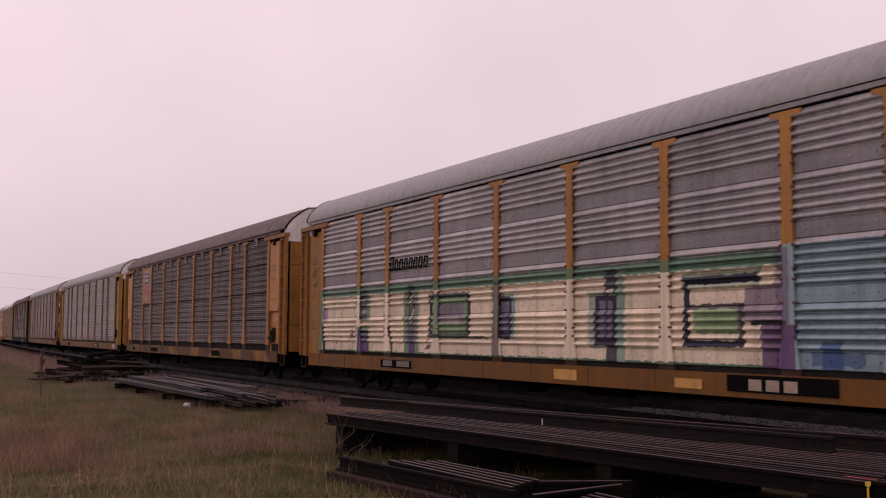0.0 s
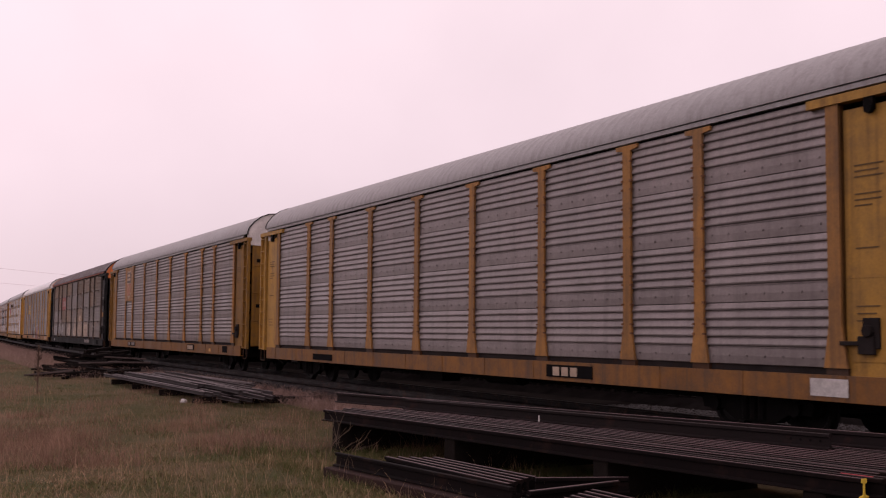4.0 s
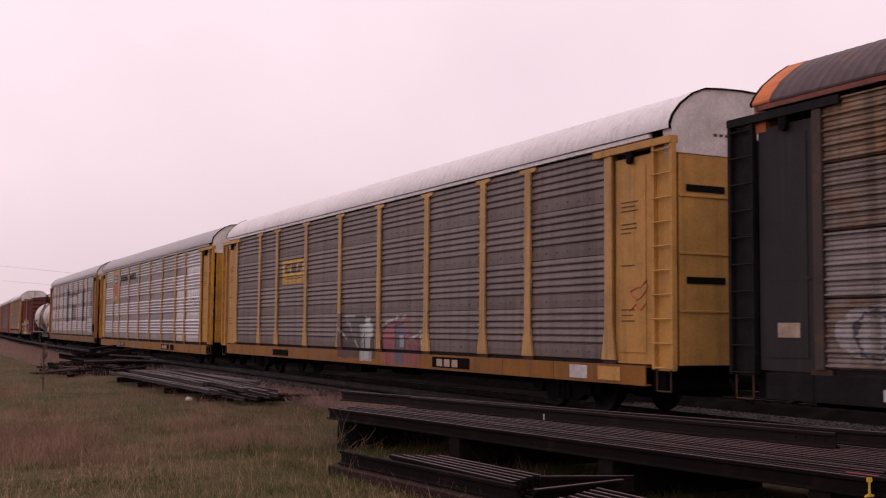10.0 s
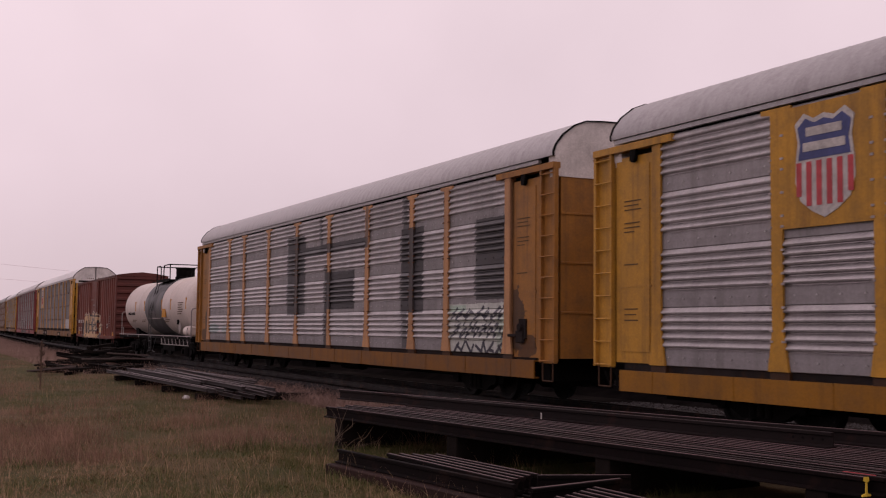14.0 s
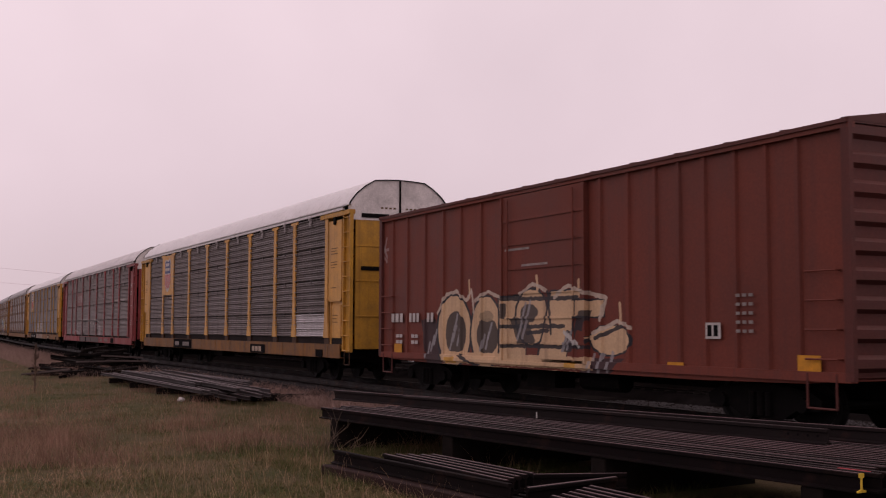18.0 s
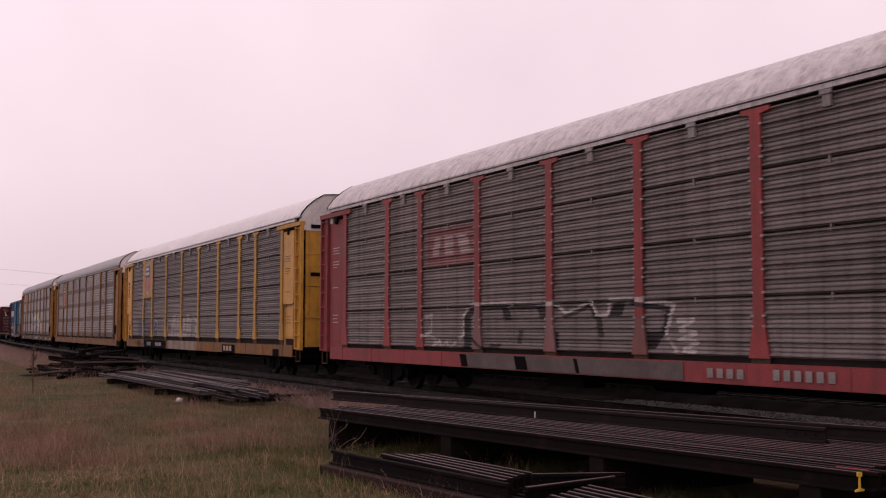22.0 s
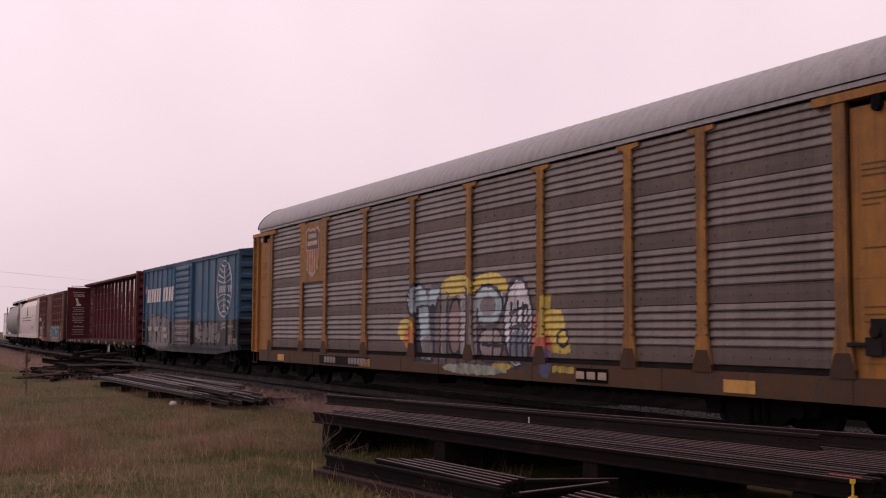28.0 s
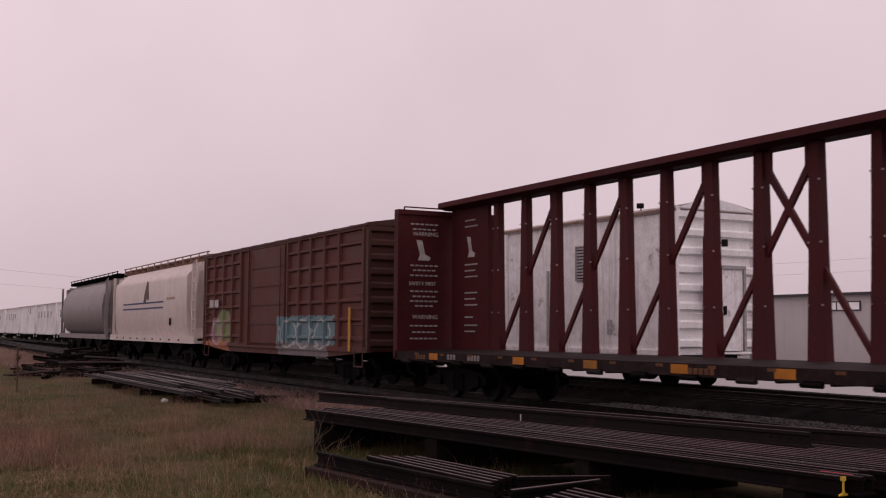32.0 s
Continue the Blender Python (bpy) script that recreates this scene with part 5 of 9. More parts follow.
TAUPE_TAGS_A = [
    ("box", -1.7, 1.19, 0.77, 2.03, (0.06, 0.043, 0.042), 0.7), ("ell", -1.73, -0.58, 0.73, 1.65, (0.09, 0.05, 0.05), 0.8),
    ("box", -0.07, 0.83, 1.46, 1.72, TEALW, 0.85), ("box", 0.31, 0.66, 0.75, 1.93, TEALW, 0.85), ("box", -0.02, 0.23, 0.69, 1.5, TEALW, 0.8),
    ("box", 0.64, 0.85, 1.36, 1.65, TEALW, 0.8), ("box", 0.07, 0.87, 0.71, 1.05, TEALW, 0.7), ("ell", 1.49, 2.52, 0.62, 1.81, PINK, 0.85),
    ("ell", 2.19, 2.6, 1.54, 1.9, PINK, 0.85)]
TAUPE_TAGS_B = [
    ("ell", 2.78, 3.2, 1.2, 1.94, PINK, 0.85), ("box", 2.94, 3.92, 0.67, 1.42, PINK, 0.85), ("box", 2.34, 2.94, 0.66, 1.71, STEELB, 0.85),
    ("box", 2.62, 2.89, 1.12, 1.43, TEALW, 0.5), ("box", 1.05, 1.48, 0.71, 1.08, (0.2, 0.1, 0.03), 0.5), ("line", 1.54, 1.85, 1.57, 1.73, DARKP, 0.8),
    ("line", 1.85, 2.36, 1.73, 1.75, DARKP, 0.8), ("line", 1.49, 1.51, 1.53, 1, DARKP, 0.8), ("line", 2.39, 2.79, 1.69, 1.73, DARKP, 0.8)]
TAUPE_TAGS_C = [
    ("line", 2.36, 2.35, 1.73, 1.11, DARKP, 0.8), ("line", 2.94, 2.94, 1.43, 1.05, DARKP, 0.8), ("line", 3.2, 3.47, 1.34, 1.38, TEALW, 0.8),
    ("line", 3.47, 3.88, 1.38, 1.51, TEALW, 0.8), ("line", 3.88, 3.92, 1.51, 1.19, TEALW, 0.8), ("line", 1.67, 2.2, 1.75, 1.83, TEALW, 0.8),
    ("line", 2.36, 2.53, 1.87, 1.91, TEALW, 0.8), ("line", 2.79, 3, 1.88, 1.93, TEALW, 0.8), ("line", -1.1, -0.87, 1.74, 1.76, TEALW, 0.6)]
TAUPE_TAGS_D = [
    ("line", -0.87, -0.69, 1.76, 1.51, TEALW, 0.6), ("line", -1.65, -1.1, 1.6, 1.3, TEALW, 0.6), ("line", -0.43, -0.22, 1.25, 1.07, TEALW, 0.6),
    ("line", -1.18, -0.43, 1.93, 1.94, TEALW, 0.6)]
TAUPE_TAGS = slip(TAUPE_TAGS_A + TAUPE_TAGS_B + TAUPE_TAGS_C + TAUPE_TAGS_D, 0.17)
TAUPE_PAINT = slip(TAUPE_PLATE, 0.17) + TAUPE_TAGS
SMUDGE = (0.05, 0.048, 0.052)
SMUDGE_PAINT_A = [
    ("box", -2.4, -0.7, 1.96, 4.5, SMUDGE, 0.92), ("box", -0.7, 1.2, 3.8, 4.08, SMUDGE, 0.9), ("box", 0.65, 4.4, 3.82, 4.1, SMUDGE, 0.9), ("box", 0.62, 0.82, 3.8, 4.95, SMUDGE, 0.8), ("box", 4.3, 4.5, 3.8, 4.95, SMUDGE, 0.7),
    ("box", 1.25, 3.42, 2.12, 3.23, SMUDGE, 0.95), ("box", 1.02, 1.4, 0.96, 3.46, SMUDGE, 0.9), ("box", 6.6, 7.93, 1.97, 4.13, SMUDGE, 0.95),
    ("box", 6.7, 7.05, 1.08, 5, SMUDGE, 0.75), ("box", 10.66, 12.05, 2.23, 4.05, SMUDGE, 0.9), ("box", 9.33, 12.27, 0.9, 2.15, (0.54, 0.56, 0.52), 0.9)]


def tag_strokes(seed):
    """Three rows of short crossing strokes of a sprayed tag."""
    r2, out = random.Random(seed), []
    for z in (1.92, 1.52, 1.12):
        x = 9.55
        while x < 12.05:
            w = r2.uniform(0.24, 0.46)
            out.append(("line", x, x + w * r2.uniform(0.2, 1), z - r2.uniform(0, 0.16), z + r2.uniform(0.05, 0.2), DARKP, 0.95))
            out.append(("line", x + w * 0.5, x + w, z + r2.uniform(0, 0.2), z - r2.uniform(0, 0.18), DARKP, 0.95))
            x += w * 1.05
    return out


SMUDGE_PAINT_B = [
    ("box", 9.4, 10.2, 1.97, 2.12, (0.35, 0.5, 0.4), 0.6), ("box", 11.65, 12.35, 0.97, 1.91, (0.3, 0.42, 0.3), 0.45),
    ("ell", -12.0, -10.6, 1.3, 1.7, (0.12, 0.25, 0.24), 0.5), ("ell", -10.2, -9.4, 1.3, 1.6, (0.12, 0.25, 0.24), 0.4)]
SMUDGE_PAINT = SMUDGE_PAINT_A + SMUDGE_PAINT_B + tag_strokes(21)
PALELINE, COAL = (0.5, 0.46, 0.45), (0.014, 0.013, 0.014)


def strokes(pts, paint, cover=0.9):
    """A run of sprayed lines through (x, z) points."""
    return [("line", a[0], b[0], a[1], b[1], paint, cover) for a, b in zip(pts, pts[1:])]


RED_FIELD = [
    ("box", -6.97, -4.37, 3.05, 3.95, (0.25, 0.09, 0.09), 0.75), ("slant", -6.7, -6.2, 3.3, 3.75, GHOST, 0.5), ("box", -6.05, -5.6, 3.3, 3.75, GHOST, 0.5),
    ("back", -5.5, -4.7, 3.3, 3.75, GHOST, 0.5), ("box", 7.78, 12.0, 3.1, 3.2, GHOST, 0.6), ("box", -4.9, 2.2, 1.05, 2.03, (0.17, 0.145, 0.14), 0.35),
    ("box", -5.08, -4.74, 0.85, 1.95, COAL, 0.95), ("slant", -5.0, -4.5, 1.85, 2.07, COAL, 0.95), ("box", -4.7, -3.1, 1.98, 2.06, COAL, 0.95), ("back", -3.4, -2.95, 1.75, 2.05, COAL, 0.9),
    ("box", -3.0, -1.2, 1.97, 2.04, COAL, 0.9), ("back", -2.0, -1.5, 1.78, 2.02, COAL, 0.9), ("slant", 0.5, 1.05, 1.8, 2.06, COAL, 0.95), ("back", 0.08, 0.35, 1.42, 1.8, COAL, 0.9), ("slant", 1.2, 2.15, 1.22, 1.52, COAL, 0.95),
    ("back", 1.15, 1.75, 1.02, 1.3, COAL, 0.9), ("ell", 1.0, 1.45, 1.15, 1.4, (0.2, 0.15, 0.13), 0.9), ("slant", -4.1, -3.4, 1.0, 1.25, COAL, 0.9), ("slant", -2.75, -2.5, 1.25, 1.55, COAL, 0.8), ("box", -1.32, -1.18, 1.02, 1.5, COAL, 0.85)]
RED_LINES = (
    strokes([(-5.3, 1.35), (-5.12, 1.4), (-5.1, 1.88), (-4.7, 2.11), (-3.17, 2.1), (-1.25, 2.06), (-0.9, 1.86), (-0.04, 2.08), (0.12, 1.83), (0.47, 1.82), (0.57, 2.1), (1.54, 2.08), (2.35, 1.97), (2.14, 1.5)], PALELINE)
    + strokes([(-0.95, 1.8), (-0.1, 2.0), (0.05, 1.78)], COAL) + strokes([(1.2, 2.02), (2.2, 1.9), (2.05, 1.5)], COAL) + strokes([(-4.7, 1.35), (-4.2, 1.15), (-3.4, 1.1)], COAL) + strokes([(2.2, 1.4), (2.55, 1.05)], PALELINE, 0.6)
    + strokes([(2.45, 1.7), (2.85, 1.72), (2.5, 1.55), (2.9, 1.5), (2.5, 1.38), (2.95, 1.35), (2.6, 1.22), (2.9, 1.18)], PALELINE, 0.8)
    + strokes([(-7.1, 1.85), (-6.7, 1.9), (-6.75, 1.5), (-7.2, 1.4), (-6.5, 1.35), (-6.6, 1.15), (-6.3, 1.3), (-6.2, 1.12), (-5.95, 1.28), (-5.8, 1.1), (-5.5, 1.25)], PALELINE, 0.65))
RED_PAINT = RED_FIELD + RED_LINES
TAGBLUE = (0.045, 0.06, 0.1)
R11_PAINT_A = [
    ("ell", -11.0, -9.95, 1.15, 2.08, TAGBLUE, 0.75), ("box", -9.95, -9.1, 1.1, 2.0, (0.05, 0.075, 0.1), 0.7), ("back", -9.75, -9.45, 1.1, 1.95, GHOST, 0.35), ("slant", -9.8, -9.3, 0.7, 1.2, (0.06, 0.1, 0.16), 0.8),
    ("box", -9.1, -8.25, 1.2, 1.98, (0.15, 0.05, 0.048), 0.75), ("slant", -8.6, -8.2, 1.0, 1.6, DARKP, 0.7), ("box", -8.2, -7.8, 1.3, 1.95, TAGBLUE, 0.7), ("line", -8.9, -8.4, 1.3, 1.4, DARKP, 0.7),
    ("ell", -7.55, -6.35, 1.35, 2.05, (0.06, 0.08, 0.13), 0.8), ("box", -7.5, -6.4, 1.12, 1.7, (0.06, 0.08, 0.13), 0.8)]
R11_PAINT_B = [
    ("line", -7.45, -7.4, 1.15, 1.75, GHOST, 0.8), ("line", -7.4, -7.0, 1.75, 2.0, GHOST, 0.8), ("line", -7.0, -6.6, 2.0, 1.85, GHOST, 0.8), ("line", -6.6, -6.45, 1.85, 1.15, GHOST, 0.8), ("line", -7.1, -7.0, 1.3, 1.65, GHOST, 0.6), ("line", -7.0, -6.8, 1.65, 1.6, GHOST, 0.6)]
R11_PAINT_C = [
    ("box", -4.6, -2.05, 1.2, 1.98, (0.22, 0.19, 0.185), 0.5), ("box", -1.75, 1.05, 1.2, 2.0, (0.25, 0.22, 0.215), 0.6), ("ring", -4.6, -3.7, 1.25, 2.0, GHOST, 0.8), ("ell", -4.3, -3.9, 1.4, 1.8, (0.1, 0.085, 0.085), 0.7), ("slant", -3.8, -3.2, 1.2, 2.15, GHOST, 0.75),
    ("back", -3.3, -2.9, 1.25, 2.2, GHOST, 0.7), ("box", -2.8, -2.4, 1.25, 1.95, GHOST, 0.6), ("line", -2.75, -2.2, 2.0, 2.1, GHOST, 0.8), ("slant", -2.4, -2.0, 1.2, 1.9, GHOST, 0.65), ("box", -1.7, -1.3, 1.15, 2.05, GHOST, 0.75), ("slant", -1.2, -0.6, 1.2, 2.2, GHOST, 0.75),
    ("box", -0.6, -0.2, 1.25, 2.05, GHOST, 0.6), ("ring", -0.3, 0.6, 1.3, 2.1, GHOST, 0.85), ("box", 0.5, 1.0, 1.2, 2.0, GHOST, 0.7), ("line", -1.6, 0.9, 1.45, 1.35, (0.1, 0.085, 0.085), 0.7), ("line", -4.4, -2.1, 1.55, 1.45, (0.1, 0.085, 0.085), 0.7), ("line", -1.5, 0.9, 1.85, 1.75, (0.1, 0.085, 0.085), 0.7),
    ("box", -4.3, 0.8, 0.66, 1.06, (0.36, 0.32, 0.3), 0.6), ("slant", -3.5, -2.8, 0.7, 1.05, (0.2, 0.14, 0.05), 0.6)]
R11_PAINT = slip(R11_PAINT_A + R11_PAINT_B + R11_PAINT_C, 0.43)
PALEBLUE, LETTERGREY, YOLK, FLAME = (0.36, 0.46, 0.5), (0.3, 0.27, 0.27), (0.56, 0.43, 0.09), (0.56, 0.19, 0.05)
R13_BACK = [
    ("ell", -2.3, -1.3, 1.35, 1.95, YOLK, 0.9), ("ell", -1.95, -1.2, 1.15, 1.75, FLAME, 0.95), ("ell", 0.0, 1.7, 2.2, 2.92, YOLK, 0.95), ("ell", 1.5, 3.1, 2.2, 2.9, YOLK, 0.95),
    ("box", -1.2, 3.7, 0.85, 2.45, (0.14, 0.1, 0.095), 0.9), ("ell", 4.0, 4.85, 0.95, 2.0, (0.46, 0.12, 0.08), 0.9), ("slant", 4.3, 4.75, 1.5, 2.35, YOLK, 0.95), ("back", 4.5, 5.45, 1.2, 2.05, YOLK, 0.95),
    ("ring", 4.95, 5.4, 1.3, 1.7, DARKP, 1), ("ell", 4.3, 4.8, 0.7, 1.3, (0.1, 0.12, 0.25), 0.8)]
R13_FIRST = [
    ("ell", -1.85, -0.6, 1.95, 2.82, DARKP, 1), ("slant", -0.75, 0.1, 2.1, 2.75, DARKP, 1), ("ell", -1.75, -0.65, 2.03, 2.72, PALEBLUE, 1), ("slant", -0.75, 0.0, 2.2, 2.65, PALEBLUE, 1),
    ("box", -1.3, -0.25, 0.88, 2.25, DARKP, 1), ("back", -1.15, -0.4, 0.95, 2.2, PALEBLUE, 0.9), ("ell", -0.95, -0.35, 0.95, 1.5, (0.2, 0.17, 0.17), 0.9)]
R13_LETTERS = [
    ("box", 0.05, 0.3, 0.98, 2.5, LETTERGREY, 0.9), ("line", 0.0, 0.02, 0.9, 2.5, DARKP, 1), ("line", 0.38, 0.36, 0.9, 2.5, DARKP, 1), ("ell", 0.45, 1.05, 1.05, 2.35, (0.24, 0.17, 0.15), 0.9), ("ring", 0.4, 1.1, 1.0, 2.45, DARKP, 1),
    ("box", 1.0, 1.3, 1.0, 2.5, (0.36, 0.34, 0.34), 0.9), ("line", 1.35, 1.35, 0.9, 2.55, DARKP, 1), ("line", 0.95, 0.97, 0.9, 1.9, DARKP, 1), ("ell", 1.6, 3.0, 1.8, 2.6, PALEBLUE, 0.9), ("ring", 1.5, 2.95, 1.65, 2.65, DARKP, 1),
    ("ell", 1.9, 2.6, 1.95, 2.4, (0.2, 0.16, 0.16), 0.9), ("box", 1.5, 1.75, 0.95, 2.4, LETTERGREY, 0.85), ("line", 1.8, 1.8, 0.9, 2.1, DARKP, 1), ("ell", 1.85, 2.9, 1.0, 1.7, (0.32, 0.27, 0.25), 0.9),
    ("ring", 1.8, 2.95, 0.92, 1.78, DARKP, 1), ("line", 2.0, 2.8, 1.35, 1.3, DARKP, 1), ("line", 2.45, 2.5, 1.0, 1.7, DARKP, 1)]
R13_LAST = [
    ("ell", 2.9, 4.12, 0.82, 2.78, DARKP, 1), ("ell", 3.0, 4.02, 0.9, 2.68, (0.6, 0.58, 0.6), 1), ("ell", 3.1, 3.95, 0.95, 1.65, (0.16, 0.2, 0.25), 0.95), ("line", 3.2, 3.25, 1.1, 2.2, DARKP, 1), ("line", 3.45, 3.5, 1.0, 2.25, DARKP, 1),
    ("line", 3.7, 3.7, 1.0, 2.2, DARKP, 1), ("line", 3.2, 3.85, 2.0, 2.15, DARKP, 1), ("line", 3.2, 3.9, 1.7, 1.75, DARKP, 1), ("line", 3.9, 3.85, 1.1, 2.1, DARKP, 1),
    ("ell", 0.2, 3.1, 0.68, 0.9, (0.38, 0.44, 0.36), 0.8), ("ell", 2.5, 3.4, 0.82, 0.95, YOLK, 0.8), ("box", 4.85, 5.6, 0.83, 0.95, YOLK, 0.8)]
R13_PAINT = R13_BACK + R13_FIRST + R13_LETTERS + R13_LAST


def wordmark(root, x, z, w, h):
    """Three plain worn white blocks."""
    for k in range(3):
        part("mark_block", mesh_of(("mark_block", w, h), lambda bm: put_box(bm, 0, w * 0.8, -0.003, 0.003, 0, h * 0.85)), FADEDWHITE, root, at=pose(x + SLIP.get(root, 0) + k * w * 1.1, -1.55, z + 0.01))


TRAIN = []   # car, position of its middle at the reference time


def couple(car, x13):
    TRAIN.append((car, x13))
    return car


# 1: silver sides, lower half sprayed over
P1 = panel_mat("silver_sides", (0.48, 0.445, 0.45), 0.3, metal=0.55, rough=0.42, shapes=CAR1_PAINT, wob=0.06)
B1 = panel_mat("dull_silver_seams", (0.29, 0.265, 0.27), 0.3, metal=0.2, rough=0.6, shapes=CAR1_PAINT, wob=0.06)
POST1 = surf("sprayed_orange_post", (0.38, 0.175, 0.045), 0.55, 0, 0.18, 0.7, 25, 0.1, streak=0.4, streak_col=(0.13, 0.065, 0.03), shapes=CAR1_PAINT, wob=0.06)
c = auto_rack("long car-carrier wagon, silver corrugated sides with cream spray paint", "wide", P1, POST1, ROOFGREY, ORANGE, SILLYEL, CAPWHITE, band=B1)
SLIP[couple(c, 160.15)] = 0.7
sill_marks(c, [(-7.4, 1.9, 0.2, DARKMARK), (6.4, 2.3, 0.26, DARKMARK), (10.4, 0.7, 0.26, DARKMARK), (0.6, 0.8, 0.2, ORANGEMARK), (4.3, 0.7, 0.16, YELLOWMARK)], 0.72)
stencil_row(c, -8.15, 0.76, 4, 0.11, 0.14, -1.55, NUMMARK)
stencil_row(c, -7.3, 0.76, 6, 0.1, 0.14, -1.55, NUMMARK)
wordmark(c, 5.75, 0.74, 0.34, 0.2)
for k in range(8):
    # worn dark wordmark, as plain slanted loops
    h = 0.33 if k == 0 else 0.25

    def loop(bm):
        for a, b in (((0, 0), (0.03 + 0.1 * h, h)), ((0.03 + 0.1 * h, h), (0.2, h)), ((0, 0), (0.17, 0)), ((0.17, 0), (0.2, h))):
            put_rod(bm, (a[0], 0, a[1]), (b[0], 0, b[1]), 0.02, 4)
    part("mark_loop", mesh_of(("mark_loop", h), loop), DARKMARK, c, "worn dark side lettering", at=pose(-7.08 + 0.29 * k, -1.545, 3.26))
SCRAWL = surf("green_scrawl", (0.1, 0.2, 0.1), 0.7, 0, 0.3, 6, 30, 0.05)


def scrawl_mesh(seed, n, step):
    """A loose hand-sprayed line."""
    def build(bm):
        r2 = random.Random(seed)
        x, z = 0.0, 0.0
        for i in range(n):
            x1, z1 = 0.06 + step * (i % 4) + r2.uniform(-0.05, 0.05), 0.18 * (i // 4) + r2.uniform(-0.08, 0.13)
            if i % 4:
                put_rod(bm, (x, 0, z), (x1, 0, z1), 0.013, 4)
            x, z = x1, z1
    return mesh_of(("scrawl", seed, n, step), build)


part("scrawl", scrawl_mesh(5, 16, 0.14), SCRAWL, c, "green hand-sprayed scrawl", at=pose(-13.05, -1.487, 3.0))

# 2: dark stained sides, brown roof
ORANGEDOOR = surf("faded_orange_door", (0.5, 0.225, 0.075), 0.5, 0, 0.14, 0.7, 25, 0.08, streak=0.3, streak_col=(0.2, 0.09, 0.045), grime=0.25)
BRIGHTYEL = (0.36, 0.17, 0.014)
SILL2_PATCHES = [("slant", -11.5, -9.8, 0.6, 1.02, BRIGHTYEL, 0.8), ("box", -7.0, -5.0, 0.6, 1.02, BRIGHTYEL, 0.7), ("back", -3.2, -1.0, 0.6, 1.02, BRIGHTYEL, 0.8), ("box", 1.2, 2.6, 0.6, 1.02, BRIGHTYEL, 0.8), ("slant", 4.2, 6.4, 0.6, 1.02, BRIGHTYEL, 0.8), ("box", 7.8, 9.0, 0.6, 1.02, BRIGHTYEL, 0.7), ("back", 10.2, 12.6, 0.6, 1.02, BRIGHTYEL, 0.8)]
SILL2 = surf("sill_repainted", (0.12, 0.05, 0.011), 0.6, 0, 0.35, 0.9, 25, 0.15, streak=0.5, streak_col=(0.04, 0.028, 0.022), grime=0.85, shapes=SILL2_PATCHES, wob=0.3)
POST2 = surf("faded_orange_post", (0.42, 0.2, 0.062), 0.55, 0, 0.2, 0.7, 25, 0.1, streak=0.5, streak_col=(0.15, 0.075, 0.035), grime=0.45, rust=0.15)
P2 = panel_mat("stained_brown_sides", (0.185, 0.142, 0.133), 0.85, 0.25, streak_col=(0.045, 0.035, 0.033), grime=0.4)
c = auto_rack("long car-carrier wagon, dark stained sides, brown roof and shield emblem", "fine", P2, POST2, ROOFBROWN, ORANGE, SILL2, CAPWHITE, z_pan=1.2, roof_style="tall",
              emblem="bright", door_mat=ORANGEDOOR)
SLIP[couple(c, 130.6)] = 0.38
sill_marks(c, [(-6.5, 1.6, 0.2, DARKMARK), (5.0, 1.2, 0.22, DARKMARK), (-11.5, 0.6, 0.18, DARKMARK)], 0.7)

# 3
DULLYEL = surf("dull_yellow", (0.37, 0.2, 0.04), 0.55, 0, 0.2, 0.7, 25, 0.1, streak=0.5, streak_col=(0.11, 0.06, 0.02), grime=0.4)
P3 = panel_mat("grey_sides", (0.22, 0.19, 0.185), 0.3, metal=0.45, rough=0.42, streak_col=(0.07, 0.055, 0.05))
c = auto_rack("long car-carrier wagon with weathered grey sides and yellow posts", "wide", P3, DULLOR, ROOFGREY, DULLYEL, SILLDIRTY, CAPWHITE, sheet="soft")
SLIP[couple(c, 101.06)] = 0.32
sill_marks(c, [(-8.2, 1.6, 0.18, DARKMARK), (5.1, 1.6, 0.24, DARKMARK), (11.7, 0.7, 0.25, WHITEMARK)], 0.7)
wordmark(c, 4.55, 0.72, 0.28, 0.2)

# 4
OLDEND = surf("stained_yellow_end", (0.22, 0.108, 0.016), 0.6, 0, 0.22, 0.7, 25, 0.1, streak=0.6, streak_col=(0.08, 0.045, 0.02), grime=0.5)
P4 = panel_mat("brownish_grey_sides", (0.18, 0.147, 0.136), 0.55, 0.25, metal=0.4, rough=0.45, streak_col=(0.075, 0.05, 0.042), grime=0.35)
c = auto_rack("long car-carrier wagon, brown-grey sides and faded shield emblem", "wide", P4, ORANGE, ROOFGREY, OLDEND, SILLYEL, CAPWHITE, emblem="faded", sheet="soft", slots=((4.05, 0), (2.4, 0)))
SLIP[couple(c, 71.5)] = 0.16
sill_marks(c, [(-7.4, 1.9, 0.2, DARKMARK), (5.6, 1.3, 0.24, DARKMARK), (11.0, 0.7, 0.25, DARKMARK), (8.8, 0.3, 0.12, ORANGEMARK)], 0.72)
stencil_row(c, -8.2, 0.76, 4, 0.11, 0.14, -1.55, NUMMARK)
stencil_row(c, -7.3, 0.76, 6, 0.1, 0.14, -1.55, NUMMARK)
wordmark(c, 5.1, 0.74, 0.3, 0.2)

# 5: rusty, dark posts, black ends, red panel
P5 = panel_mat("rusty_sides", (0.19, 0.155, 0.137), 0.6, 0.35, rust=0.34, shapes=RUSTCAR_PAINT, wob=0.2, streak_col=(0.06, 0.04, 0.028), grime=0.25, piece=0.16, rust_col=(0.2, 0.105, 0.05), metal=0.1)
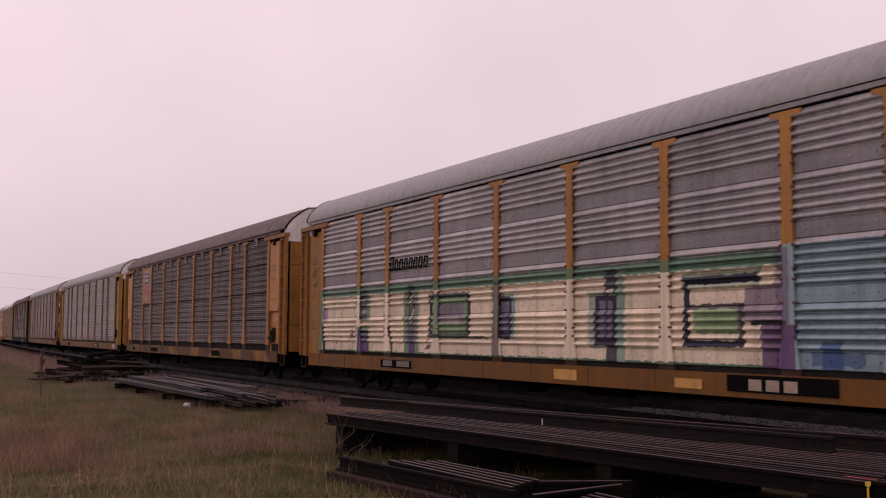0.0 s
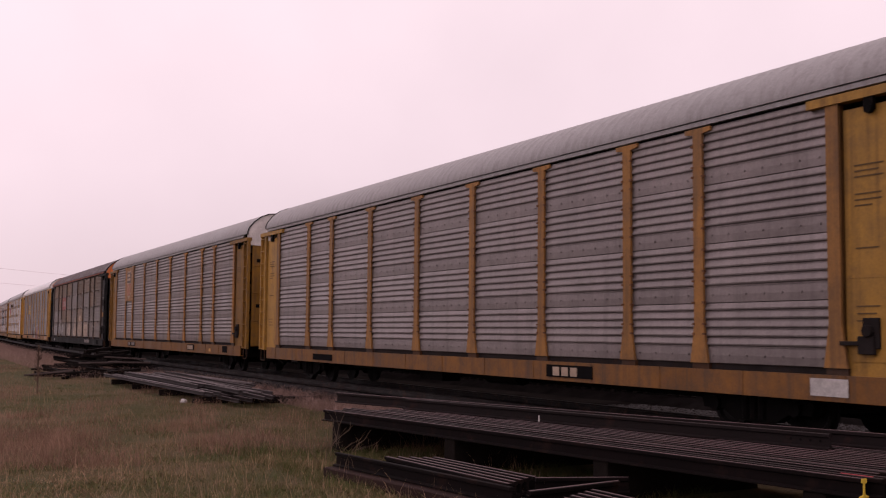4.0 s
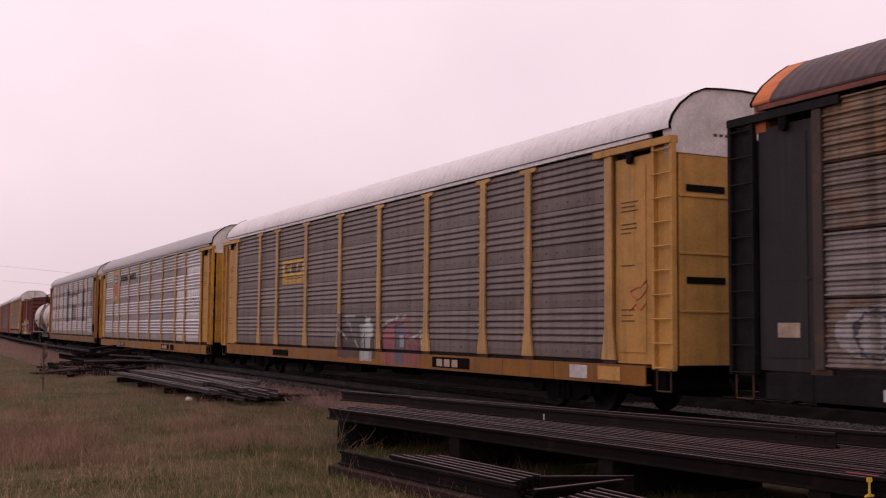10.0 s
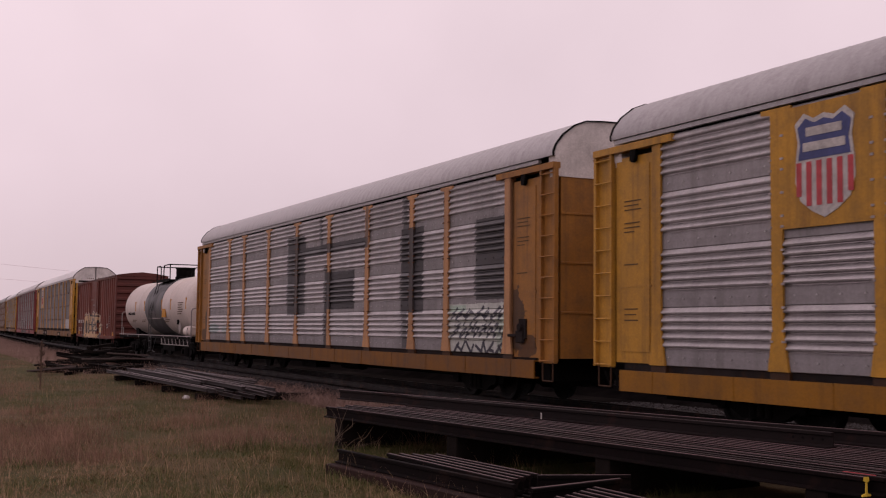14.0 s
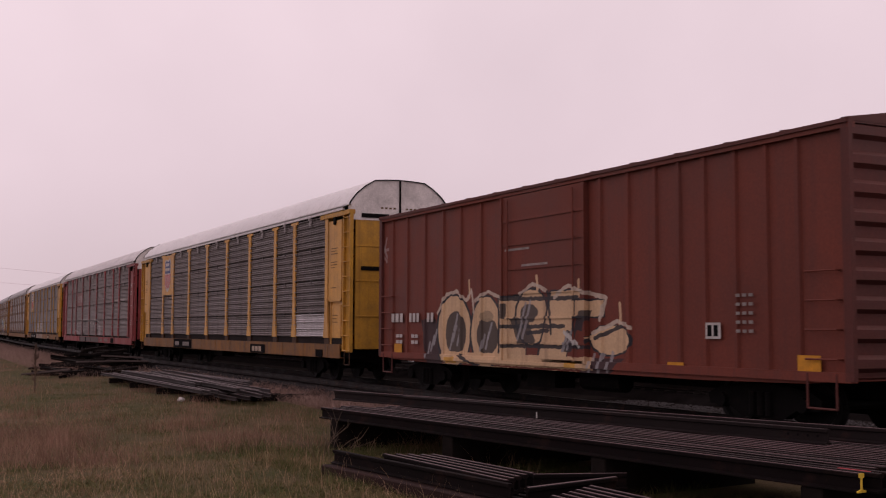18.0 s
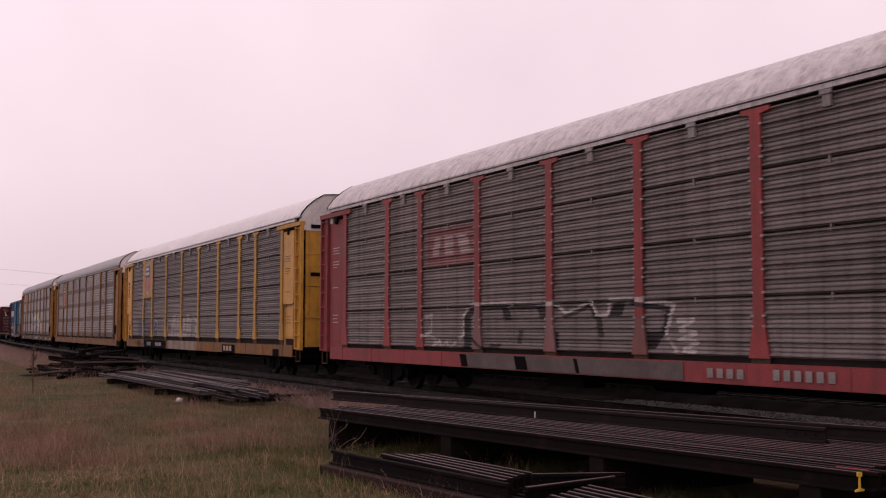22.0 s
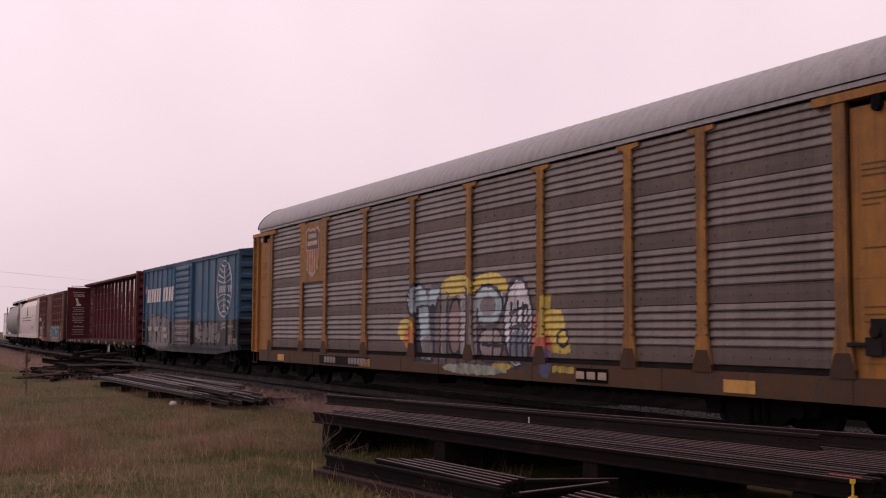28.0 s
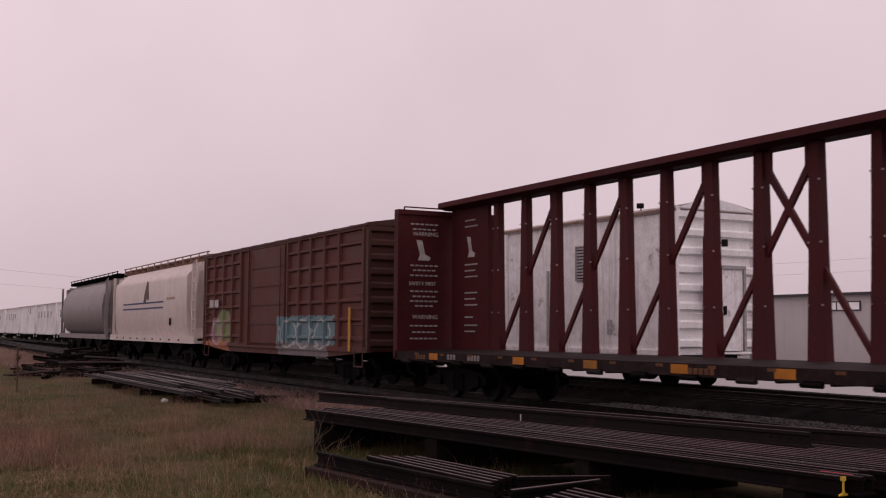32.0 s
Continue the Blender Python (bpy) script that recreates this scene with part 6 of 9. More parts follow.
P5T = panel_mat("tan_rusty_sides", (0.205, 0.145, 0.1), 0.6, 0.35, rust=0.5, shapes=RUSTCAR_PAINT, wob=0.2, streak_col=(0.06, 0.042, 0.03), grime=0.3, piece=0.2, rust_col=(0.2, 0.095, 0.04), metal=0.05)
P5G = panel_mat("grey_stained_sides", (0.23, 0.2, 0.19), 0.5, 0.25, rust=0.12, shapes=RUSTCAR_PAINT, wob=0.2, streak_col=(0.07, 0.05, 0.042), grime=0.3, piece=0.2, rust_col=(0.2, 0.1, 0.05), metal=0.1)
BLACKDOOR = surf("black_door", (0.021, 0.0195, 0.021), 0.65, 0, 0.3, 0.8, 25, 0.1, grime=0.2, spec=0.15, streak=0.4, streak_col=(0.045, 0.036, 0.032))
POST5 = surf("rusty_dark_post", (0.055, 0.042, 0.036), 0.65, 0, 0.35, 0.8, 25, 0.1, rust=0.42, rust_col=(0.11, 0.05, 0.026), shapes=RUSTCAR_PAINT[11:], wob=0.2)
c = auto_rack("long car-carrier wagon, rust-stained sides, black ends and red panel", "fine", P5, POST5, ROOFDARK, BLACKPAINT, BLACKPAINT, CAPRUST, z_sill=(0.58, 0.97), z_pan=1.05, slim=True, roof_style="tall", strip=CAPRUST, door_mat=BLACKDOOR,
              patch=[(i, 3, P5G if i == 4 else P5T) for i in range(9)] + [(2, 2, P5G), (4, 2, P5G), (6, 2, P5G), (7, 2, P5T), (3, 1, P5T), (5, 1, P5T), (6, 1, P5G), (8, 1, P5G), (1, 2, P5T), (2, 1, P5T), (0, 1, P5G)])
SLIP[couple(c, 41.91)] = 0.13
sill_marks(c, [(11.0, 0.9, 0.25, DARKMARK), (-11.0, 0.3, 0.16, WHITEMARK)], 0.66)
stencil_row(c, 5.6, 0.7, 8, 0.2, 0.2, -1.55, NUMMARK, 0.3)
for z in (1.75, 2.75, 3.75):
    for x in POSTS[1:9]:
        for s in (-0.14, 0.14):
            part("clip", mesh_of("clip", lambda bm: put_box(bm, -0.045, 0.045, -1.6, -1.56, -0.05, 0.05), bevel=0.012), BRIGHTBOLT, c, at=pose(x + s, 0, z + 0.25))
for x, z, w, h, mt in ((12.75, 3.0, 0.55, 0.36, TOE), (12.75, 2.35, 0.5, 0.26, DULLOR), (-12.8, 1.5, 0.45, 0.22, FADEDWHITE)):
    part("notice", mesh_of(("notice", w, h), lambda bm: put_box(bm, -w / 2, w / 2, -1.495, -1.487, 0, h)), mt, c, at=pose(x, 0, z))
part("red_strip", mesh_of("red_strip", lambda bm: put_box(bm, -13.3, 13.3, -1.572, -1.56, 4.985, 5.06)), surf("rusty_red", (0.22, 0.07, 0.05), 0.7, 0, 0.3, 3, 30, 0.1, grime=0.5), c)

# 6
TANYEL = surf("faded_tan_yellow", (0.48, 0.255, 0.065), 0.5, 0, 0.14, 0.7, 25, 0.08, streak=0.4, streak_col=(0.19, 0.095, 0.04), grime=0.3)
P6 = panel_mat("taupe_sides", (0.165, 0.132, 0.12), 0.6, shapes=TAUPE_PAINT)
POST6 = surf("tagged_yellow_post", (0.46, 0.265, 0.09), 0.5, 0, 0.16, 0.7, 25, 0.08, streak=0.4, streak_col=(0.17, 0.085, 0.028), grime=0.3, shapes=TAUPE_TAGS)
SILL6 = surf("tagged_sill", (0.24, 0.1, 0.014), 0.55, 0, 0.2, 0.5, 25, 0.1, streak=0.4, streak_col=(0.1, 0.05, 0.022), grime=0.35, shapes=TAUPE_TAGS)
c = auto_rack("long car-carrier wagon with taupe sides, white roof and yellow ends", "wide", P6, YELLOW, ROOFWHITE, TANYEL, SILL6, CAPWHITE, z_sill=(0.62, 0.97), z_pan=1.05, post_mat=POST6, sheet="soft", slots=((4.0, 0), (2.4, 0)))
SLIP[couple(c, 12.43)] = 0.17
part("scrawl", scrawl_mesh(31, 12, 0.15), REDMARK, c, "red hand-sprayed scrawl", at=pose(12.75, -1.487, 2.0))
sill_marks(c, [(-6.9, 1.6, 0.2, DARKMARK), (5.6, 1.9, 0.25, DARKMARK), (11.0, 0.6, 0.25, WHITEMARK), (12.0, 0.7, 0.25, YELLOWMARK)], 0.68)
wordmark(c, 4.9, 0.7, 0.36, 0.2)

# 7: bright silver, slogan
P7 = panel_mat("bright_silver_sides", (0.455, 0.425, 0.43), 0.2, 0.12, metal=0.6, rough=0.4)
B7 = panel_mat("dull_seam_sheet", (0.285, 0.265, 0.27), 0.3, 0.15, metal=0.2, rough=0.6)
SILL7 = surf("clean_yellow_sill", (0.26, 0.115, 0.012), 0.55, 0, 0.18, 0.5, 25, 0.1, streak=0.35, streak_col=(0.12, 0.055, 0.015), grime=0.25)
P7B = panel_mat("new_silver_sheet", (0.6, 0.57, 0.58), 0.05, 0.08, metal=0.6, rough=0.38)
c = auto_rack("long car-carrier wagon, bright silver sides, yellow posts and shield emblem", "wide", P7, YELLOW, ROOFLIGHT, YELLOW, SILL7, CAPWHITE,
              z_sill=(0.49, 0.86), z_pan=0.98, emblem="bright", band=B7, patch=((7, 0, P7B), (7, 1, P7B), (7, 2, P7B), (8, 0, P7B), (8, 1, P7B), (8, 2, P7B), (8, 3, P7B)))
SLIP[couple(c, -17.24)] = 0.05
part("slogan", text_mesh("BUILDING", 0.45), DARKMARK, c, "black slogan lettering", at=pose(-6.75, -1.55, 4.22))
part("slogan", text_mesh("AMERICA", 0.45), DARKMARK, c, "black slogan lettering", at=pose(-4.1, -1.55, 4.22))
sill_marks(c, [(-6.2, 2.0, 0.22, DARKMARK), (5.4, 1.7, 0.24, DARKMARK), (6.9, 0.7, 0.25, DARKMARK)], 0.55)
stencil_row(c, -7.05, 0.59, 4, 0.12, 0.15, -1.55, NUMMARK)
stencil_row(c, -6.2, 0.59, 6, 0.1, 0.15, -1.55, NUMMARK)
wordmark(c, 4.75, 0.58, 0.34, 0.18)

# 8: silver with big smudged letters
P8 = panel_mat("smudged_silver_sides", (0.45, 0.423, 0.428), 0.22, 0.12, shapes=SMUDGE_PAINT, metal=0.55, rough=0.4, wob=0.03)
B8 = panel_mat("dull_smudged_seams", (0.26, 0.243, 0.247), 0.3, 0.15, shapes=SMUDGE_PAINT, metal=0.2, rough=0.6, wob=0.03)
DOOR8 = surf("rust_stained_door", (0.31, 0.14, 0.032), 0.55, 0, 0.18, 0.7, 25, 0.1, streak=0.5, streak_col=(0.13, 0.065, 0.03), grime=0.35, wob=0.25,
             shapes=[("ell", 12.1, 12.75, 1.1, 2.5, (0.035, 0.022, 0.017), 0.85), ("ell", 12.4, 13.3, 0.95, 1.5, (0.05, 0.026, 0.017), 0.8)])
BROWNPOST = surf("pale_orange_post", (0.4, 0.21, 0.1), 0.6, 0, 0.2, 0.7, 25, 0.1, streak=0.3, shapes=SMUDGE_PAINT[:10])
c = auto_rack("long car-carrier wagon, silver sides with dark smudges and spray tags", "wide", P8, BROWNPOST, ROOFLIGHT, ORANGE, SILLYEL, CAPWHITE, band=B8, door_mat=DOOR8, z_sill=(0.58, 0.95), z_pan=1.05)
couple(c, -46.67)

# 9
P9 = panel_mat("ribbed_grey_sides", (0.165, 0.138, 0.135), 0.55, streak_col=(0.06, 0.05, 0.045))
P9B = panel_mat("pale_repair_sheet", (0.52, 0.49, 0.5), 0.1, 0.1)
c = auto_rack("long car-carrier wagon, ribbed grey sides, white roof, yellow ends, emblem", "fine", P9, PALEYEL, ROOFWHITE, YELLOW, SILLDIRTY, CAPWHITE,
              z_sill=(0.72, 1.12), z_pan=1.3, emblem="bright", door_mat=PALEYEL, patch=((8, 0, P9B),), slots=((3.22, 0), (4.73, 0.03)))
nine = c
SLIP[nine] = 0.31
sill_marks(nine, [(-5.6, 3.2, 0.38, DARKMARK), (5.2, 1.7, 0.3, DARKMARK), (11.3, 0.6, 0.22, DARKMARK)], 0.73)
stencil_row(nine, -6.9, 0.83, 4, 0.14, 0.17, -1.55, NUMMARK)
stencil_row(nine, -5.5, 0.83, 6, 0.14, 0.17, -1.55, NUMMARK)
wordmark(nine, 4.6, 0.78, 0.34, 0.2)

# 10: red
P10 = panel_mat("dirty_ribbed_sides", (0.195, 0.165, 0.158), 0.5, 0.2, rust=0.08, shapes=RED_PAINT, streak_col=(0.05, 0.042, 0.04))
POST10 = surf("sprayed_red_post", (0.26, 0.05, 0.05), 0.55, 0, 0.2, 0.7, 25, 0.1, streak=0.4, streak_col=(0.12, 0.04, 0.04), grime=0.3, shapes=[("box", -5.0, 1.0, 1.0, 2.03, (0.2, 0.125, 0.12), 0.75), ("box", 1.0, 2.1, 1.0, 1.75, (0.17, 0.1, 0.09), 0.7)] + RED_LINES)
ten = auto_rack("long car-carrier wagon with grey ribbed sides and faded red frame", "fine", P10, REDPAINT, ROOFDIRTY, REDPAINT, REDPAINT, CAPWHITE, z_sill=(0.7, 1.04), z_pan=1.12, post_mat=POST10)
SLIP[ten] = 0.18
OVERSPRAY = surf("sill_overspray", (0.11, 0.085, 0.08), 0.7, 0, 0.3, 1.5, 25, 0.1, grime=0.4)
sill_marks(ten, [(-1.4, 7.7, 0.3, OVERSPRAY), (7.2, 1.0, 0.28, DARKMARK)], 0.72)
for x, w in ((-5.1, 0.3), (-2.7, 0.45), (-0.5, 0.12)):
    part("paint_run", mesh_of(("paint_run", w), lambda bm: put_prism(bm, [(0, 0.73), (w, 0.73), (w - 0.1, 1.0), (-0.1, 1.0)], -1.553, -1.549, "y")), DARKMARK, ten, at=pose(x, 0, 0))
stencil_row(ten, 3.05, 0.79, 4, 0.14, 0.15, -1.55, NUMMARK, 0.65)
stencil_row(ten, 4.52, 0.8, 6, 0.13, 0.16, -1.55, NUMMARK, 0.65)

# 11
P11 = panel_mat("ribbed_taupe_sides", (0.175, 0.15, 0.146), 0.4, shapes=R11_PAINT, wob=0.1)
POST11 = surf("sprayed_yellow_post", (0.5, 0.265, 0.035), 0.5, 0, 0.16, 0.7, 25, 0.08, streak=0.5, streak_col=(0.17, 0.085, 0.028), grime=0.35, shapes=R11_PAINT, wob=0.1)
SILL11 = surf("sprayed_patchy_sill", (0.22, 0.1, 0.026), 0.6, 0, 0.3, 0.9, 25, 0.15, streak=0.55, streak_col=(0.075, 0.05, 0.038), grime=0.5, rust=0.15, shapes=R11_PAINT, wob=0.1)
eleven = auto_rack("long car-carrier wagon, ribbed taupe sides, white roof, spray tags, emblem", "fine", P11, YELLOW, ROOFWHITE, YELLOW, SILL11, CAPWHITE,
                   z_sill=(0.68, 1.05), post_mat=POST11, z_pan=1.2, emblem="bright", door_mat=PALEYEL, slots=((3.22, 0), (4.73, 0.03)))
SLIP[eleven] = 0.43
sill_marks(eleven, [(-7.0, 4.7, 0.36, DARKMARK), (5.6, 1.7, 0.3, DARKMARK), (11.2, 0.6, 0.22, DARKMARK)], 0.685)
stencil_row(eleven, -8.62, 0.77, 4, 0.13, 0.17, -1.55, PLAINMARK, 0.75)
stencil_row(eleven, -6.77, 0.77, 6, 0.12, 0.17, -1.55, PLAINMARK, 0.75)
for z, seed, n in ((1.35, 12, 12), (1.5, 13, 8), (3.2, 14, 20)):
    part("scrawl", scrawl_mesh(seed, n, 0.13 if z < 3 else 0.1), DARKMARK, eleven, "black hand-sprayed scrawl", at=pose(-13.05, -1.527 if z > 2.4 else -1.475, z))
part("sill_bracket", mesh_of("sill_bracket", lambda bm: (put_box(bm, -10.5, -9.9, -1.7, -1.54, 0.88, 1.0), put_box(bm, -10.75, -9.65, -1.66, -1.56, 0.86, 0.9)), bevel=0.01), SILLDIRTY, eleven, "small bracket on the sill")
wordmark(eleven, 4.95, 0.74, 0.36, 0.22)

# 12, 13
P12 = panel_mat("dull_brown_sides", (0.165, 0.13, 0.115), 0.5, metal=0.45, rough=0.42, grime=0.35)
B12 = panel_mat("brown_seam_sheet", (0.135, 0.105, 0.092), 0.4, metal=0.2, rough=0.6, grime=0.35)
WORNPOST = surf("worn_orange_post", (0.25, 0.11, 0.03), 0.65, 0, 0.25, 0.7, 25, 0.1, streak=0.6, streak_col=(0.07, 0.04, 0.026), grime=0.5, rust=0.15)
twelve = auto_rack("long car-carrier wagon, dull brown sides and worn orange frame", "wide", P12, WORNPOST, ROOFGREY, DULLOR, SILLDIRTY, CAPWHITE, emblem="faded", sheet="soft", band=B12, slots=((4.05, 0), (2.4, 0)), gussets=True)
P13 = panel_mat("brown_silver_sides", (0.168, 0.139, 0.126), 0.5, metal=0.5, rough=0.4, shapes=R13_PAINT, wob=0.08, grime=0.35)
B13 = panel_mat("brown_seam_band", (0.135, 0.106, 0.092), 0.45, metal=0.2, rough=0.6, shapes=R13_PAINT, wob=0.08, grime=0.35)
POST13 = surf("sprayed_dull_post", (0.29, 0.135, 0.032), 0.6, 0, 0.25, 0.7, 25, 0.1, streak=0.6, streak_col=(0.08, 0.045, 0.027), grime=0.5, shapes=R13_PAINT, wob=0.08)
SILL13 = surf("sprayed_sill", (0.085, 0.04, 0.015), 0.65, 0, 0.35, 0.9, 25, 0.15, streak=0.6, grime=0.7, shapes=R13_PAINT, wob=0.08)
thirteen = auto_rack("long car-carrier wagon, brown-silver sides with colourful spray lettering", "wide", P13, DULLOR, ROOFGREY, ORANGE, SILL13, CAPWHITE, emblem="faded", post_mat=POST13, sheet="soft", band=B13, gussets=True)
SLIP[thirteen] = 0.3
sill_marks(thirteen, [(-6.1, 3.6, 0.24, TOE), (5.9, 1.0, 0.26, DARKMARK), (-11.3, 0.6, 0.2, YELLOWMARK), (-4.6, 0.7, 0.2, YELLOWMARK), (9.8, 0.7, 0.2, YELLOWMARK), (13.0, 0.7, 0.2, YELLOWMARK)], 0.68)
stencil_row(thirteen, -7.5, 0.72, 4, 0.17, 0.17, -1.55, NUMMARK)
stencil_row(thirteen, -5.7, 0.72, 6, 0.16, 0.17, -1.55, NUMMARK)
wordmark(thirteen, 5.4, 0.73, 0.32, 0.16)

# ---------------------------------------------------------------- tank wagon
TANKWHITE = surf("tank_white", (0.6, 0.515, 0.475), 0.45, 0, 0.08, 0.4, 20, 0.03, streak=0.25, streak_col=(0.42, 0.33, 0.29), grime=0.12,
                 shapes=[("box", -6.9, -3.6, 1.6, 1.9, (0.45, 0.38, 0.36), 0.0)])
TANKGREY = surf("tank_grey", (0.05, 0.0485, 0.051), 0.5, 0, 0.2, 0.7, 20, 0.05, grime=0.25, wob=0.25,
                shapes=[("back", -2.7, -0.6, -1.6, 0.42, (0.105, 0.102, 0.105), 0.9), ("slant", 0.0, 3.1, -1.6, 0.72, (0.105, 0.102, 0.105), 0.9), ("box", -0.8, 0.4, -1.6, -0.2, (0.12, 0.115, 0.12), 0.9)])


def tank_wagon():
    """A long cylindrical tank wagon on two trucks."""
    root = thing("tank_wagon", "white cylindrical tank wagon with a dark grey middle band", "railway wagon", "goods train")
    R, L = 1.43, 8.17

    def barrel(bm):
        prof = [(-L, 0)] + [(-L + 0.78 * (1 - math.cos(a)), R * math.sin(a)) for a in [radians(x) for x in (12, 24, 36, 48, 60, 75, 90)]]
        prof += [(-7.0, R), (-6.99, R + 0.01), (-6.95, R + 0.01), (-6.94, R), (-3.6, R), (-3.59, R + 0.006), (-3.56, R + 0.006), (-3.55, R)]
        prof += [(-x, r) for x, r in prof[::-1]]
        put_lathe(bm, prof, 56)
    b = part("tank", mesh_of("tank", barrel, smooth=True), TANKWHITE, root, at=pose(0, 0, 2.53))

    def band(bm):
        put_lathe(bm, [(-1.92, R), (-1.91, R + 0.022), (1.93, R + 0.022), (1.94, R)], 56)
    part("band", mesh_of("tank_band", band, smooth=True), TANKGREY, b, "dark grey painted band")

    def frame_bm(bm):
        put_box(bm, -8.5, 8.5, -1.5, -1.36, 0.98, 1.06)
        put_box(bm, -8.5, 8.5, 1.36, 1.5, 0.98, 1.06)
        for s in (-1, 1):
            put_box(bm, s * 7.3, s * 8.5, -1.5, 1.5, 0.9, 1.06)
            put_box(bm, s * 5.4, s * 8.4, -0.3, 0.3, 0.6, 1.0)
            put_prism(bm, [(-0.9, 1.0), (0.9, 1.0), (0.95, 1.5), (0.6, 1.3), (0, 1.2), (-0.6, 1.3), (-0.95, 1.5)], s * 6.3 - 0.4, s * 6.3 + 0.4)
    part("underframe", mesh_of("tank_frame", frame_bm), BLACK, root)
    rails_mat = surf("handrail_white", (0.27, 0.235, 0.225), 0.5, 0, 0.2, 3, 30, 0.05)
    def handrail(bm):
        z = 1.12
        put_path(bm, [(-8.45, -1.52, z), (8.45, -1.52, z)], 0.025)
        for x in (-6, -3, 0, 3, 6):
            put_rod(bm, (x, -1.52, 1.0), (x, -1.52, z), 0.02, 6)
    part("handrail", mesh_of("tank_rail", handrail), rails_mat, root)
    def lower_rail(bm):
        put_path(bm, [(2.4, -1.5, 0.72), (8.0, -1.5, 0.72)], 0.022)
        for i in range(8):
            x = 2.5 + i * 0.75
            put_path(bm, [(x, -1.5, 0.98), (x + 0.15, -1.5, 0.72)], 0.02)
    part("lower_handrail", mesh_of("tank_low_rail", lower_rail), rails_mat, root)
    part("waist_rail", mesh_of("tank_waist", lambda bm: put_rod(bm, (-1.0, -1.46, 1.95), (2.0, -1.46, 1.95), 0.02, 6)), rails_mat, root)
    part("belly", mesh_of("tank_belly", lambda bm: (put_box(bm, -1.2, 1.4, -0.6, 0.6, 0.35, 1.15), put_rod(bm, (-4.2, -0.4, 0.75), (4.2, -0.4, 0.75), 0.12, 8), put_rod(bm, (-4.2, 0.5, 0.85), (4.2, 0.5, 0.85), 0.1, 8))), BLACK, root, "black pipes and outlet under the tank")
    def end_rail(bm):
        for s in (-1, 1):
            put_path(bm, [(8.2, s * 1.45, 1.06), (8.2, s * 1.45, 2.24), (8.2, s * 1.4, 2.33), (8.2, s * 1.3, 2.36)], 0.03)
            put_path(bm, [(7.55, s * 1.47, 1.06), (7.62, s * 1.47, 1.5)], 0.025)
        put_path(bm, [(8.2, -1.3, 2.36), (8.2, 1.3, 2.36)], 0.03)
    for e in (None, TURN):
        part("end_rail", mesh_of("tank_end_rail", end_rail), rails_mat, root, at=e)
    def platform(bm):
        for s in (-1, 1):
            put_box(bm, -1.5, 1.55, s * 0.5, s * 0.98, 3.84, 3.88)
        put_box(bm, -1.5, -1.2, -0.95, 0.95, 3.84, 3.88)
        put_box(bm, -1.5, 1.55, -0.99, -0.95, 3.78, 3.92)
        zt, y0 = 4.61, 0.95
        for p in (((-1.5, -y0, 3.5), (-1.5, -y0, zt), (-0.72, -y0, zt), (-0.6, -y0, zt - 0.06), (-0.57, -y0, zt - 0.2), (-0.57, -y0, 3.85)),
                  ((0.08, -y0, 3.85), (0.08, -y0, zt - 0.2), (0.11, -y0, zt - 0.06), (0.24, -y0, zt), (1.5, -y0, zt), (1.5, -y0, 3.85)),
                  ((-1.5, -y0, zt), (-1.5, y0, zt), (1.5, y0, zt), (1.5, -y0, zt)), ((1.5, y0, zt), (1.5, y0, 3.75)), ((-1.5, y0, zt), (-1.5, y0, 3.75)),
                  ((0.3, y0, zt), (0.15, y0, zt - 0.12), (0.15, y0, 3.8))):
            put_path(bm, p, 0.028)
    part("platform", mesh_of("tank_platform", platform), BLACK, root, "black top platform and railing")
    def dome(bm):
        put_lathe(bm, [(3.85, 0), (3.85, 0.5), (4.02, 0.5), (4.03, 0.46), (4.42, 0.46), (4.44, 0.5), (4.5, 0.48), (4.52, 0)], 24, "z")
    part("manway", mesh_of("tank_dome", dome, smooth=True), BLACK, root, at=pose(0.68, 0, 0))
    for x, z1, r in ((1.55, 4.2, 0.09), (1.55, 4.3, 0.13), (4.0, 4.05, 0.06), (-6.85, 4.06, 0.08), (-0.4, 4.0, 0.1), (-0.1, 4.02, 0.07)):
        part("valve", mesh_of(("valve", x, r), lambda bm: put_rod(bm, (x, 0, z1 - (0.1 if r > 0.1 else 0.35)), (x, 0, z1), r, 10)), BLACK, root)
    def side_ladder(bm):
        for x in (-0.25, 0.25):
            put_path(bm, [(x, -1.5, 0.35), (x, -1.55, 2.3), (x, -1.15, 3.7)], 0.025)
        for i in range(10):
            z = 0.5 + i * 0.34
            y = -1.52 if z < 2.3 else -1.55 + (z - 2.3) / 1.4 * 0.4
            put_rod(bm, (-0.25, y, z), (0.25, y, z), 0.015, 6)
        for s in (-1, 1):
            put_path(bm, [(s * 0.9, -1.4, 1.0), (s * 0.3, -1.45, 0.35), (s * 0.9, -1.45, 0.3)], 0.02)
    part("ladder", mesh_of("tank_ladder", side_ladder), TANKGREY, root, at=pose(-0.1, 0, 0))
    def reservoir(bm):
        put_lathe(bm, [(6.7, 0), (6.72, 0.17), (6.8, 0.23), (7.75, 0.23), (7.83, 0.17), (7.85, 0)], 20)
    part("reservoir", mesh_of("tank_res", reservoir, smooth=True), TANKWHITE, root, at=pose(0, -1.25, 1.35))
    for x in (-4.48, -2.15, 2.0, 3.95, 7.02):
        part("reflector", mesh_of("tank_tab", lambda bm: put_box(bm, -0.035, 0.035, -1.44, -1.39, 2.35, 2.85)), ORANGEMARK, root, at=pose(x, 0, 0))
